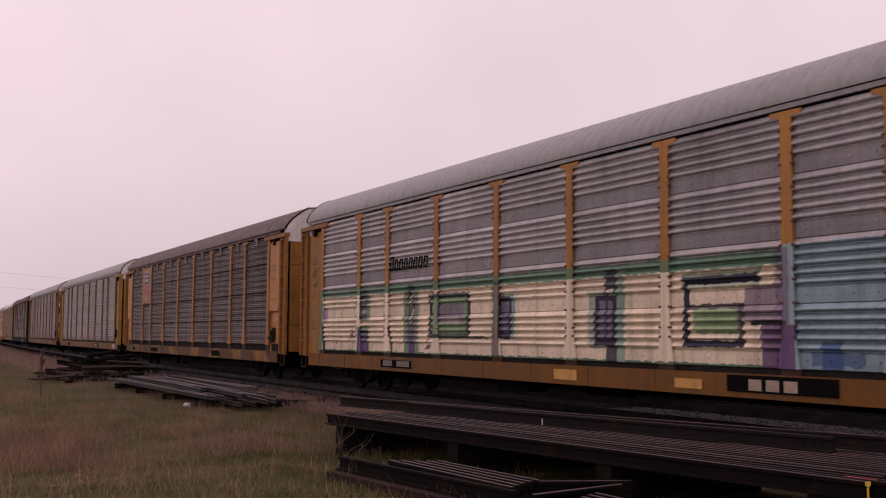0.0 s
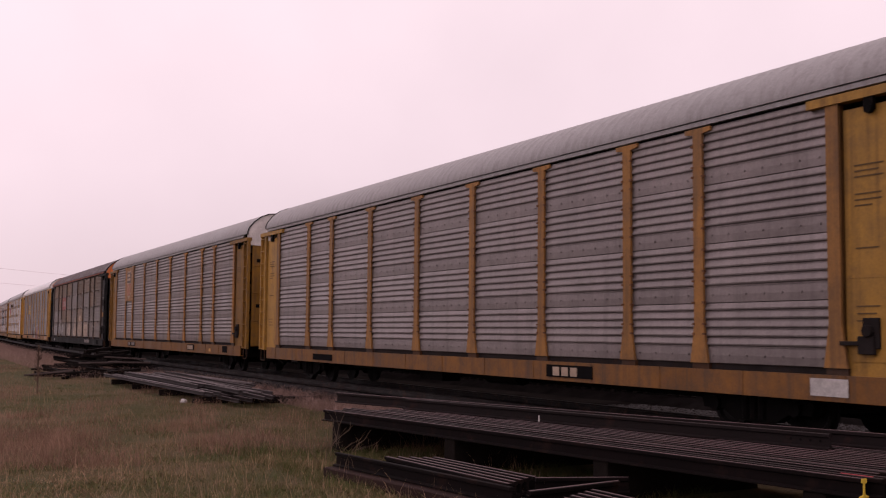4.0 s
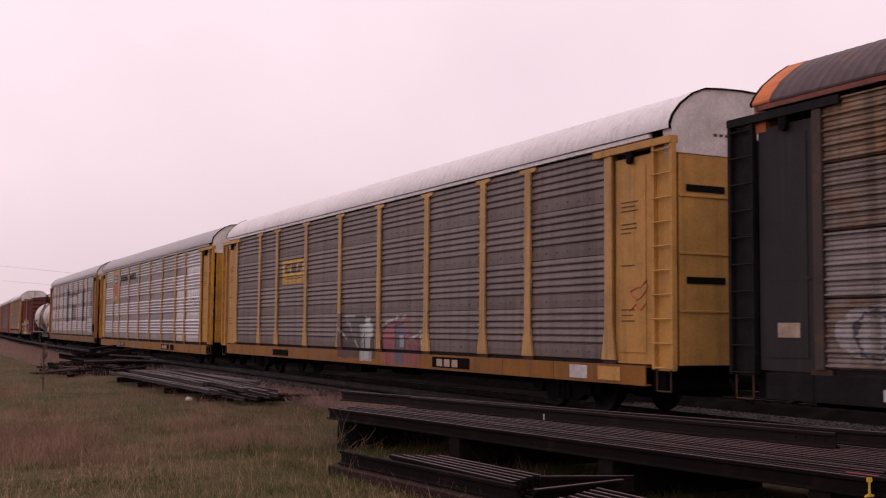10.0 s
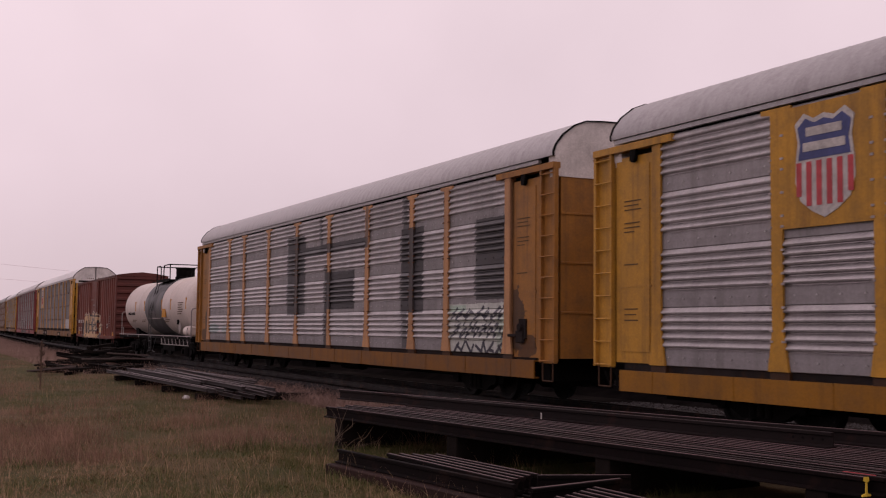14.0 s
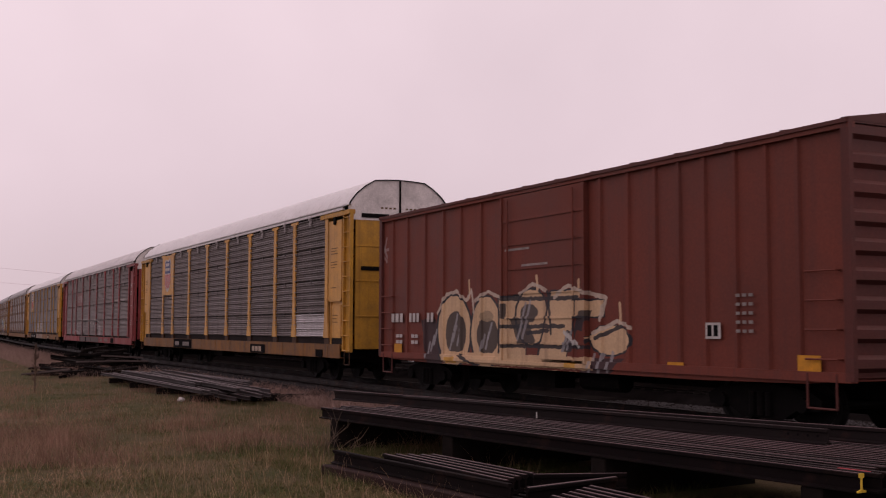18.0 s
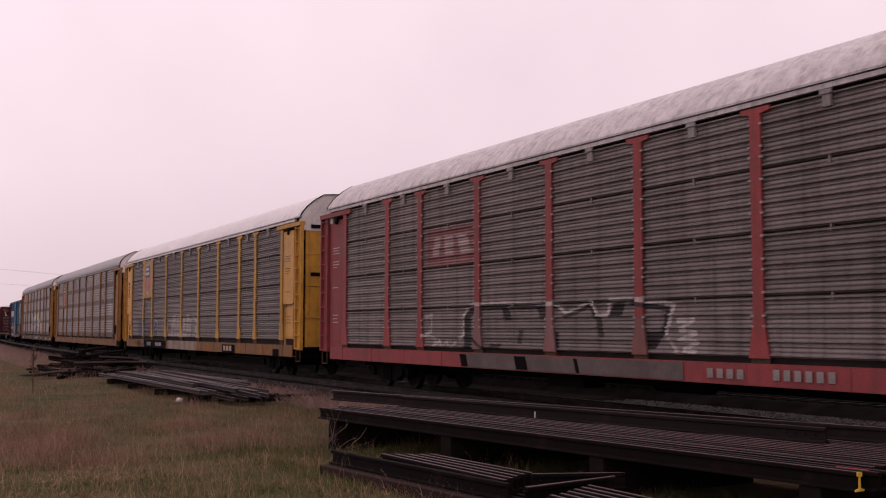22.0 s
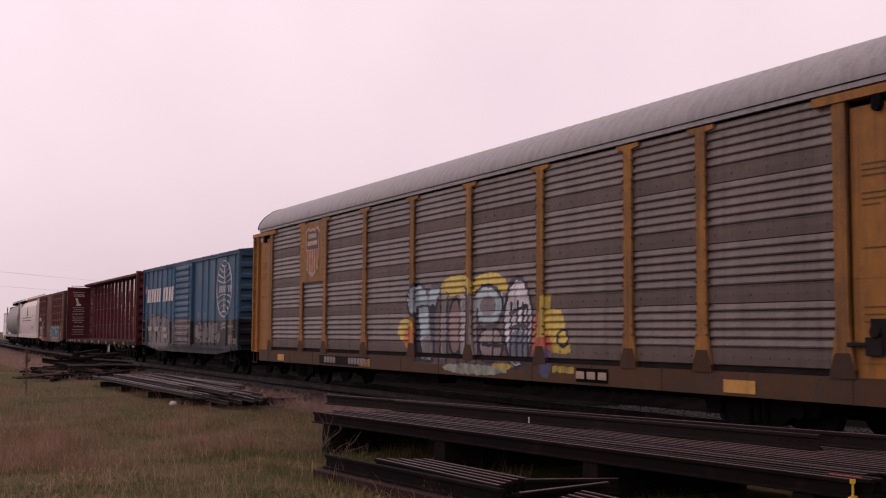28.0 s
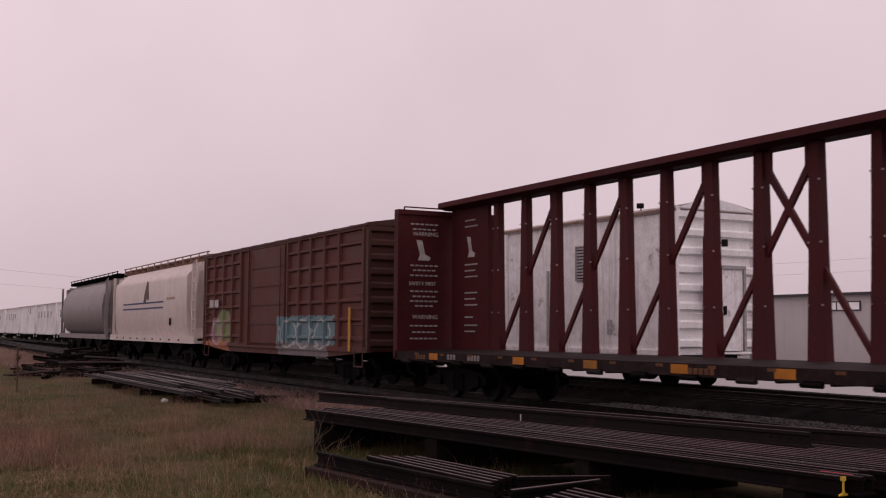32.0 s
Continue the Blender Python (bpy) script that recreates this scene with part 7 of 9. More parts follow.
    part("placard", mesh_of("tank_placard", lambda bm: put_box(bm, 2.17, 2.85, -1.445, -1.39, 2.0, 2.4)), ORANGEMARK, root, "orange notice plate")
    stencil_row(root, -6.58, 2.16, 4, 0.13, 0.24, -1.405, DARKMARK, 0.5)
    stencil_row(root, -5.72, 2.16, 6, 0.12, 0.24, -1.405, DARKMARK, 0.5)
    for i in range(6):
        stencil_row(root, 5.5, 2.62 - 0.1 * i, 7 - i % 3, 0.13, 0.035, -1.445, WORNMARK, 0.2)
    for x0 in (-5.9, -3.3, 2.2):
        for i in range(2):
            stencil_row(root, x0, 1.86 - 0.09 * i, 6 - i, 0.15, 0.035, -1.29, WORNMARK, 0.2)
    part("notice", mesh_of("tank_notice", lambda bm: put_box(bm, 4.75, 5.05, -1.29, -1.24, 1.65, 1.88)), DARKMARK, root, "small black notice plate")
    part("hazard_board", mesh_of("tank_diamond", lambda bm: put_prism(bm, [(6.12, 1.5), (6.4, 1.2), (6.68, 1.5), (6.4, 1.8)], -1.54, -1.53, "y")), rails_mat, root, "white diamond notice board")
    for x in (-6.3, 6.3):
        truck(root, x)
    couplers(root, 8.5, 0.75)
    return root


# ---------------------------------------------------------------- box wagons


def box_ends(bm, half, ztop, z0, n, depth=0.075):
    """A corrugated end sheet."""
    pts = [(half - 0.12, z0)]
    h = (ztop - z0) / n
    for i in range(n):
        b = z0 + i * h
        pts += [(half - depth, b + 0.12 * h), (half - depth, b + 0.3 * h), (half, b + 0.45 * h), (half, b + 0.75 * h), (half - depth, b + 0.9 * h)]
    pts += [(half - depth, ztop), (half - 0.12, ztop)]
    put_prism(bm, pts, -1.46, 1.46, "y")
    put_box(bm, half - 0.14, half + 0.01, -1.5, -1.42, z0, ztop)
    put_box(bm, half - 0.14, half + 0.01, 1.42, 1.5, z0, ztop)


def box_wagon(name, label, half, z0, eave, ridge, side, roof, end, ribs, rib_size, door, door_style, end_ribs=9, tag=None, sill_low=None, door_mat=None, group="goods train", end_depth=0.075):
    root = thing(name, label, "railway wagon", group)
    key = (name, half, eave, tuple(ribs), door)
    rw, rd = rib_size

    def shell(bm):
        put_box(bm, -half + 0.1, half - 0.1, -1.42, -1.36, z0, eave)
    def ribs_bm(x):
        def f(bm):
            put_prism(bm, [(-rw, -1.42), (rw, -1.42), (rw * 0.6, -1.42 - rd), (-rw * 0.6, -1.42 - rd)], z0, eave - 0.06, "z")
        return f
    for turn in (None, TURN):
        part("side_wall", mesh_of((key, "wall"), shell), side, root, at=turn)
        for x in ribs:
            part("side_post", mesh_of((key, "rib", x), lambda bm: put_prism(
                bm, [(x - rw, -1.42), (x + rw, -1.42), (x + rw * 0.6, -1.42 - rd), (x - rw * 0.6, -1.42 - rd)], z0, eave - 0.06, "z")), side, root, at=turn)
        def top_chord(bm):
            put_prism(bm, [(-1.5, eave - 0.1), (-1.36, eave - 0.1), (-1.36, eave), (-1.5, eave)], -half, half)
            put_box(bm, -half + 0.05, half - 0.05, -1.5, -1.36, z0 - 0.02, z0 + 0.12)
        part("chord", mesh_of((key, "chord"), top_chord), side, root, at=turn)
        d0, d1 = door
        def door_bm(bm):
            put_box(bm, d0, d1, -1.50, -1.43, z0 + 0.06, eave - 0.12)
        dm = part("door", mesh_of((key, "door"), door_bm), door_mat or side, root, at=turn)
        for x in (d0, d1 - 0.07):
            part("door_stile", mesh_of((key, "stile", x), lambda bm: put_box(bm, x, x + 0.07, -1.54, -1.50, z0 + 0.06, eave - 0.12)), door_mat or side, dm)
        n = {"louvre": 13, "panel": 5, "smooth": 3, "ribbed": 6}[door_style]
        h = (eave - 0.3 - z0) / n
        for i in range(n):
            zs = z0 + 0.14 + i * h if door_style != "ribbed" else eave - 0.66 - 0.515 * i
            if door_style == "louvre":
                me = mesh_of((key, "slat", i), lambda bm: put_prism(bm, [(-1.50, zs + h * 0.15), (-1.545, zs + h * 0.35), (-1.545, zs + h * 0.7), (-1.50, zs + h * 0.9)], d0 + 0.12, d1 - 0.12))
            else:
                me = mesh_of((key, "slat", i), lambda bm: put_box(bm, d0 + 0.09, d1 - 0.09, -1.525, -1.50, zs, zs + 0.05))
            part("door_slat", me, door_mat or side, dm)
        for x in (d0 + 0.35, d1 - 0.35):
            part("lock_bar", mesh_of((key, "bar", x), lambda bm: put_rod(bm, (x, -1.56, z0 + 0.1), (x, -1.56, eave - 0.2), 0.02, 6)), door_mat or side, dm)
        part("door_track", mesh_of((key, "dtrack"), lambda bm: put_box(bm, d0 - 2.6, d1 + 0.2, -1.52, -1.47, z0 - 0.02, z0 + 0.05)), side, root, at=turn)
    def roof_bm(bm):
        prof = [(-1.53, eave - 0.03), (-1.53, eave + 0.03), (-0.75, (eave + ridge) / 2 + 0.04), (0, ridge), (0.75, (eave + ridge) / 2 + 0.04), (1.53, eave + 0.03), (1.53, eave - 0.03)]
        put_prism(bm, prof, -half, half)
        n = int(2 * half / 1.2)
        for i in range(n + 1):
            x = -half + i * 2 * half / n
            x = min(half - 0.05, max(-half + 0.05, x))
            put_prism(bm, [(y * 1.0, z + 0.012) for y, z in prof[1:6]] + [(1.5, eave), (-1.5, eave)], x - 0.05, x + 0.05)
    part("roof", mesh_of((key, "roof"), roof_bm), roof, root)
    for e in (None, TURN):
        part("end_wall", mesh_of((key, "end"), lambda bm: box_ends(bm, half, eave + 0.04, z0, end_ribs, end_depth)), end, root, at=e)
        def gable(bm):
            put_prism(bm, [(-1.5, eave + 0.0), (1.5, eave + 0.0), (0.75, (eave + ridge) / 2 + 0.05), (0, ridge + 0.01), (-0.75, (eave + ridge) / 2 + 0.05)], half - 0.1, half + 0.006)
        part("gable", mesh_of((key, "gable"), gable), end, root, at=e)
        def grab(bm):
            put_path(bm, [(half - 0.85, -1.43, 0), (half - 0.85, -1.53, 0), (half - 0.25, -1.53, 0), (half - 0.25, -1.43, 0)], 0.015)
        def step(bm):
            put_path(bm, [(half - 0.85, -1.5, z0 + 0.1), (half - 0.85, -1.5, z0 - 0.4), (half - 0.3, -1.5, z0 - 0.4), (half - 0.3, -1.5, z0 + 0.1)], 0.018)
        for m in (1, -1):
            mir = (e or Matrix()) @ Matrix.Diagonal((1, m, 1, 1))
            for i in range(4):
                part("grab_iron", mesh_of((key, "grab"), grab), side, root, at=mir @ pose(0, 0, z0 + 0.3 + i * 0.42))
            part("step", mesh_of((key, "step"), step), end, root, at=mir)
    lo = sill_low if sill_low is not None else z0 - 0.1
    def under(bm):
        put_prism(bm, [(-half + 0.2, z0), (half - 0.2, z0), (half - 0.9, z0 - 0.06), (half - 3.2, lo), (-half + 3.2, lo), (-half + 0.9, z0 - 0.06)], -1.45, -1.38, "y")
        put_prism(bm, [(-half + 0.2, z0), (half - 0.2, z0), (half - 0.9, z0 - 0.06), (half - 3.2, lo), (-half + 3.2, lo), (-half + 0.9, z0 - 0.06)], 1.38, 1.45, "y")
        put_box(bm, -half + 0.1, half - 0.1, -1.36, 1.36, z0, z0 + 0.06)
    part("side_sill", mesh_of((key, "sill", lo), under), side, root)
    def gear(bm):
        put_box(bm, -half + 0.1, half - 0.1, -0.3, 0.3, z0 - 0.3, z0)
        put_box(bm, -1.5, -0.4, -0.9, -0.4, z0 - 0.5, z0 - 0.1)
        put_rod(bm, (0.6, -0.8, z0 - 0.3), (1.9, -0.8, z0 - 0.3), 0.18, 12)
    part("underframe", mesh_of((key, "gear"), gear), BLACK, root)
    for x in (-half + 2.2, half - 2.2):
        truck(root, x)
    couplers(root, half, 0.65)
    return root


CREAMG = (0.58, 0.4, 0.24)
INK = (0.028, 0.028, 0.034)
BROWNBOX_PAINT_A = [
    ("back", -5.66, -4.42, 0.69, 1.8, INK, 0.8), ("slant", 1.23, 2.69, 0.7, 1.03, INK, 0.8), ("ell", -4.82, -3.02, 0.65, 2.39, INK, 1),
    ("ell", -4.71, -3.11, 0.7, 2.34, CREAMG, 0.95), ("ell", -4.32, -3.32, 0.95, 1.99, INK, 0.9), ("ell", -3.15, -1.64, 0.66, 2.33, INK, 1),
    ("ell", -3.06, -1.71, 0.71, 2.28, CREAMG, 0.95), ("ell", -2.81, -1.84, 1.01, 1.81, INK, 0.9), ("ell", -2.61, -2.06, 1.73, 1.97, (0.3, 0.22, 0.14), 0.9)]
BROWNBOX_PAINT_B = [
    ("box", -1.87, -0.54, 0.98, 2.28, INK, 1), ("box", -1.8, -0.58, 0.81, 2.24, CREAMG, 0.95), ("box", -1.7, -1.39, 1.8, 2.11, INK, 0.9),
    ("ell", -1.02, 0.33, 1.22, 2.43, INK, 1), ("ell", -0.94, 0.26, 1.26, 2.38, CREAMG, 0.95), ("ell", -0.8, -0.1, 1.71, 2.09, INK, 0.9),
    ("back", -1.24, -0.17, 1.27, 1.8, INK, 0.9), ("slant", -0.17, 1.46, 0.99, 2.35, INK, 1), ("slant", -0.08, 1.4, 1.04, 2.31, CREAMG, 0.95)]
BROWNBOX_PAINT_C = [
    ("box", 1.19, 2.12, 1.78, 2.15, INK, 1), ("box", 1.24, 2.07, 1.82, 2.11, CREAMG, 0.95), ("slant", 0.76, 1.28, 1.13, 1.55, INK, 0.9),
    ("slant", 1.19, 1.69, 1.55, 1.93, INK, 0.9), ("ell", 1.59, 2.95, 1.06, 1.67, INK, 1), ("ell", 1.66, 2.89, 1.1, 1.64, CREAMG, 0.95),
    ("box", -4.42, 1.76, 0.79, 1.04, CREAMG, 0.9), ("box", -4.28, -3.74, 0.78, 0.92, (0.55, 0.3, 0.05), 0.9), ("box", 0.86, 1.23, 0.82, 0.93, (0.55, 0.3, 0.05), 0.9)]
BROWNBOX_PAINT_D = [
    ("line", -3.16, -3.15, 2.67, 2.3, CREAMG, 0.9), ("line", -0.15, -0.12, 2.65, 2.37, CREAMG, 0.9), ("line", 1.36, 1.36, 2.5, 2.19, CREAMG, 0.9),
    ("line", 2.58, 2.59, 2.04, 1.65, CREAMG, 0.9), ("line", 1.64, 2.53, 1.4, 1.6, CREAMG, 0.9), ("line", -1.75, 1.33, 2.21, 2.17, INK, 0.95),
    ("line", -1.69, 0.86, 1.62, 1.63, INK, 0.95), ("line", -1.69, 1.59, 1.21, 1.23, INK, 0.95), ("line", -3.6, -2.84, 0.98, 0.76, INK, 0.95)]
BROWNBOX_PAINT_E = [
    ("line", -0.54, 0.28, 1.49, 1.55, INK, 0.95), ("line", 0.29, 0.38, 2.3, 1.49, INK, 0.95), ("line", 1.77, 2.61, 1.4, 1.62, INK, 0.95),
    ("line", -7.98, -7.71, 3.83, 3.45, (0.35, 0.28, 0.27), 0.6), ("line", -7.73, -7.89, 3.96, 3.61, (0.35, 0.28, 0.27), 0.6),
    ("line", -8.07, -7.64, 3.62, 3.66, (0.35, 0.28, 0.27), 0.6), ("line", -7.89, -7.72, 3.46, 3.35, (0.35, 0.28, 0.27), 0.6)]
CHALK = (0.3, 0.29, 0.3)
BROWNBOX_PAINT_F = []
for x, z in ((-4.1, 1.1), (-3.95, 1.3), (-3.75, 1.2), (-3.9, 1.55), (-2.6, 1.1), (-2.4, 1.15), (-2.3, 1.35), (-5.3, 0.9), (-5.1, 1.05), (-4.95, 1.2), (-0.75, 1.75), (-0.55, 1.8), (-0.9, 1.35), (-0.7, 1.4), (0.8, 1.15), (0.95, 1.2), (1.6, 0.75), (1.9, 0.75), (2.2, 0.8)):
    BROWNBOX_PAINT_F += strokes([(x, z), (x + 0.16, z + 0.34)], CHALK, 0.75)
BROWNBOX_PAINT_F += strokes([(-4.75, 1.95), (-4.3, 2.38), (-3.75, 2.44), (-3.3, 2.2), (-3.05, 2.45), (-2.95, 1.95)], (0.5, 0.42, 0.34), 0.85) + strokes([(-2.9, 2.2), (-2.3, 2.4), (-1.75, 2.25)], (0.5, 0.42, 0.34), 0.85)
BROWNBOX_PAINT_F += strokes([(-0.8, 2.3), (-0.3, 2.5), (0.2, 2.35)], (0.5, 0.42, 0.34), 0.85) + strokes([(0.5, 2.2), (1.0, 2.42), (1.4, 2.3), (2.15, 2.15), (2.0, 1.75)], (0.5, 0.42, 0.34), 0.85) + strokes([(1.7, 1.5), (2.5, 1.72), (2.9, 1.6)], (0.5, 0.42, 0.34), 0.85)
BROWNBOX_PAINT_F += strokes([(0.85, 1.5), (1.35, 1.25), (1.0, 1.45)], (0.5, 0.48, 0.45), 0.9) + strokes([(-4.4, 0.72), (-3.2, 0.7), (-2.0, 0.72), (-0.2, 0.7), (1.2, 0.72)], CREAMG, 0.85)
BROWNBOX_PAINT = BROWNBOX_PAINT_A + BROWNBOX_PAINT_B + BROWNBOX_PAINT_C + BROWNBOX_PAINT_D + BROWNBOX_PAINT_E + BROWNBOX_PAINT_F
BROWN = surf("boxcar_brown", (0.138, 0.034, 0.022), 0.6, 0, 0.2, 0.6, 22, 0.1, streak=0.3, streak_col=(0.07, 0.028, 0.025), shapes=BROWNBOX_PAINT, wob=0.05, grime=0.1)
BROWNPLAIN = surf("boxcar_brown_plain", (0.09, 0.026, 0.021), 0.6, 0, 0.2, 0.6, 22, 0.1, streak=0.3, streak_col=(0.06, 0.025, 0.02), grime=0.2)
brown_box = box_wagon("box_wagon", "red-brown box wagon with cream and black spray lettering", 8.04, 0.85, 4.5, 4.72, BROWN, BROWNPLAIN, BROWNPLAIN,
                [-7.3, -6.42, -5.41, -4.43, -3.54, -2.58, 2.0, 2.86, 3.64, 4.28, 4.93, 5.66, 6.35, 7.0], (0.06, 0.045), (-1.58, 1.6), "ribbed")
stencil_row(brown_box, -7.29, 1.74, 3, 0.17, 0.22, -1.475, WHITEMARK, 0.5)
stencil_row(brown_box, -6.22, 1.74, 3, 0.13, 0.22, -1.475, WHITEMARK, 0.6)
stencil_row(brown_box, -5.22, 1.74, 2, 0.13, 0.22, -1.475, WHITEMARK, 0.6)
for z in (1.35, 1.2):
    stencil_row(brown_box, -7.0, z, 2, 0.16, 0.08, -1.475, WHITEMARK, 0.3)
    stencil_row(brown_box, -6.1, z, 2, 0.16, 0.08, -1.475, WHITEMARK, 0.3)
stencil_row(brown_box, 6.98, 0.96, 1, 0.45, 0.24, -1.475, ORANGEMARK)
stencil_row(brown_box, -7.1, 0.95, 1, 0.45, 0.24, -1.475, ORANGEMARK)
stencil_row(brown_box, 3.99, 0.9, 1, 0.42, 0.12, -1.475, ORANGEMARK)
for i in range(5):
    stencil_row(brown_box, 5.69, 2.08 - 0.14 * i, 3, 0.09, 0.05, -1.475, NUMMARK, 0.6)
stencil_row(brown_box, 4.97, 1.42, 1, 0.36, 0.26, -1.475, WHITEMARK)
stencil_row(brown_box, 5.02, 1.46, 2, 0.1, 0.18, -1.479, DARKMARK, 0.5)
for x, z in ((-1.42, 3.22), (-0.72, 2.87)):
    stencil_row(brown_box, x, z, 1, 1.0, 0.045, -1.508, NUMMARK)

TAGGREY = (0.225, 0.2, 0.2)
BLUEBOX_PAINT_A = [
    ("box", -10.49, 7.89, 0.63, 2.03, (0.02, 0.0175, 0.018), 0.95), ("ell", -7.36, -5.58, 0.74, 2.48, INK, 0.9), ("ell", -6.83, -5.4, 0.75, 2.43, TAGGREY, 0.9),
    ("ell", -5.72, -4.47, 0.78, 2.43, TAGGREY, 0.9), ("ell", -4.64, -2.83, 0.82, 2.4, TAGGREY, 0.85), ("box", -6.48, -2.68, 0.87, 1.68, TAGGREY, 0.75),
    ("box", -1.84, 1.31, 1.94, 2.13, (0.13, 0.075, 0.06), 0.7), ("box", -1.83, 1.32, 1.05, 1.94, (0.21, 0.175, 0.175), 0.8),
    ("box", -1.24, 1.32, 1.5, 1.56, (0.07, 0.055, 0.055), 0.8)]
BLUEBOX_PAINT_B = [
    ("box", -1.16, -0.04, 1.16, 1.49, (0.15, 0.12, 0.125), 0.8), ("frame", 0.66, 1.1, 1.28, 1.53, (0.06, 0.05, 0.05), 0.7),
    ("ell", 1.51, 2.24, 1.3, 1.88, TAGGREY, 0.85), ("box", 1.84, 3.06, 1.15, 1.71, TAGGREY, 0.8), ("ell", 1.94, 2.83, 1.51, 1.97, TAGGREY, 0.8),
    ("box", 3.06, 3.95, 1.18, 1.94, TAGGREY, 0.85), ("box", 3.87, 4.53, 1.19, 1.93, TAGGREY, 0.8), ("slant", 4.33, 5.04, 1.16, 1.93, TAGGREY, 0.8),
    ("ell", 4.73, 5.4, 1.17, 1.65, TAGGREY, 0.85)]
BLUEBOX_PAINT_C = [
    ("ell", 2.15, 2.44, 1.59, 1.75, INK, 0.9), ("line", -6.69, -5.77, 2.17, 2.38, INK, 0.9), ("line", -5.77, -5.67, 2.38, 1.99, INK, 0.9),
    ("line", -5.42, -4.73, 2.38, 2.32, INK, 0.9), ("line", -4.73, -4.72, 2.32, 1.68, INK, 0.9), ("line", -4.39, -4.15, 1.91, 2.35, INK, 0.9),
    ("line", -4.15, -3.13, 2.35, 2.18, INK, 0.9), ("line", -6.31, -6.57, 2, 1.13, INK, 0.9), ("line", -6.57, -6.38, 1.13, 0.82, INK, 0.9)]
BLUEBOX_PAINT_D = [
    ("line", -4.98, -5.4, 1.99, 1.61, INK, 0.9), ("line", -5.4, -4.71, 1.61, 1.16, INK, 0.9), ("line", -5.94, -5.83, 1.61, 0.91, INK, 0.9),
    ("line", 1.84, 2.4, 1.91, 1.85, INK, 0.9), ("line", 2.4, 2.35, 1.85, 1.62, INK, 0.9), ("line", 2.35, 2.92, 1.62, 1.65, INK, 0.9),
    ("line", 1.74, 2.35, 1.33, 1.22, INK, 0.9), ("line", 2.35, 2.82, 1.22, 1.4, INK, 0.9), ("line", 3.11, 3.34, 1.9, 1.24, INK, 0.9)]
BLUEBOX_PAINT_E = [
    ("line", 3.65, 3.82, 1.9, 1.41, INK, 0.9), ("line", 3.82, 3.47, 1.41, 1.19, INK, 0.9), ("line", 3.99, 4.33, 1.89, 1.94, INK, 0.9),
    ("line", 4.33, 4.57, 1.94, 1.63, INK, 0.9), ("line", 4.57, 4.33, 1.63, 1.31, INK, 0.9), ("line", 4.73, 5.27, 1.47, 1.65, INK, 0.9),
    ("line", 4.65, 4.96, 1.26, 1.17, INK, 0.9), ("line", 5.51, 5.86, 1.83, 1.9, (0.34, 0.31, 0.31), 0.75), ("line", 5.86, 6.22, 1.9, 1.88, (0.34, 0.31, 0.31), 0.75)]
BLUEBOX_PAINT_F = [
    ("line", 5.51, 5.86, 1.7, 1.77, (0.34, 0.31, 0.31), 0.75), ("line", 5.86, 6.22, 1.77, 1.75, (0.34, 0.31, 0.31), 0.75),
    ("line", 6.44, 7.09, 1.79, 1.79, (0.34, 0.31, 0.31), 0.75), ("line", 6.55, 6.96, 1.42, 1.44, (0.34, 0.31, 0.31), 0.75),
    ("line", 6.56, 6.95, 1.18, 1.19, (0.34, 0.31, 0.31), 0.75), ("line", 6.55, 6.56, 1.42, 1.18, (0.34, 0.31, 0.31), 0.75),
    ("line", 6.96, 6.95, 1.44, 1.19, (0.34, 0.31, 0.31), 0.75), ("line", 6.6, 6.92, 1.3, 1.31, (0.34, 0.31, 0.31), 0.75),
    ("line", 7.32, 7.41, 1.32, 1.21, (0.34, 0.31, 0.31), 0.75)]
BLUEBOX_PAINT_G = [
    ("line", 7.41, 7.29, 1.21, 1.16, (0.34, 0.31, 0.31), 0.75), ("line", 7.48, 7.53, 1.32, 1.1, (0.34, 0.31, 0.31), 0.75),
    ("line", 7.59, 7.64, 1.32, 1.12, (0.34, 0.31, 0.31), 0.75), ("line", 7.64, 7.79, 1.12, 1.19, (0.34, 0.31, 0.31), 0.75),
    ("line", 7.8, 7.77, 1.35, 1.13, (0.34, 0.31, 0.31), 0.75), ("line", -4.39, -4.07, 1.8, 1.72, (0.3, 0.27, 0.27), 0.5),
    ("line", -4.07, -4.36, 1.72, 1.6, (0.3, 0.27, 0.27), 0.5), ("line", -3.9, -3.74, 1.79, 1.58, (0.3, 0.27, 0.27), 0.5),
    ("line", -3.51, -3.28, 1.58, 1.47, (0.3, 0.27, 0.27), 0.5)]
BLUEBOX_PAINT_H = [
    ("line", -3.28, -2.98, 1.47, 1.54, (0.3, 0.27, 0.27), 0.5), ("line", 1.95, 1.94, 2.35, 2.18, (0.3, 0.27, 0.27), 0.5),
    ("line", 2.15, 2.25, 2.35, 2.14, (0.3, 0.27, 0.27), 0.5), ("line", 2.35, 2.45, 2.37, 2.19, (0.3, 0.27, 0.27), 0.5),
    ("line", 2.93, 3.2, 2.35, 2.12, (0.3, 0.27, 0.27), 0.5), ("line", 3.3, 3.48, 2.34, 2.17, (0.3, 0.27, 0.27), 0.5),
    ("line", -7.36, -6.68, 1.85, 1.73, (0.3, 0.27, 0.27), 0.5)]
BLUEBOX_PAINT_I = []
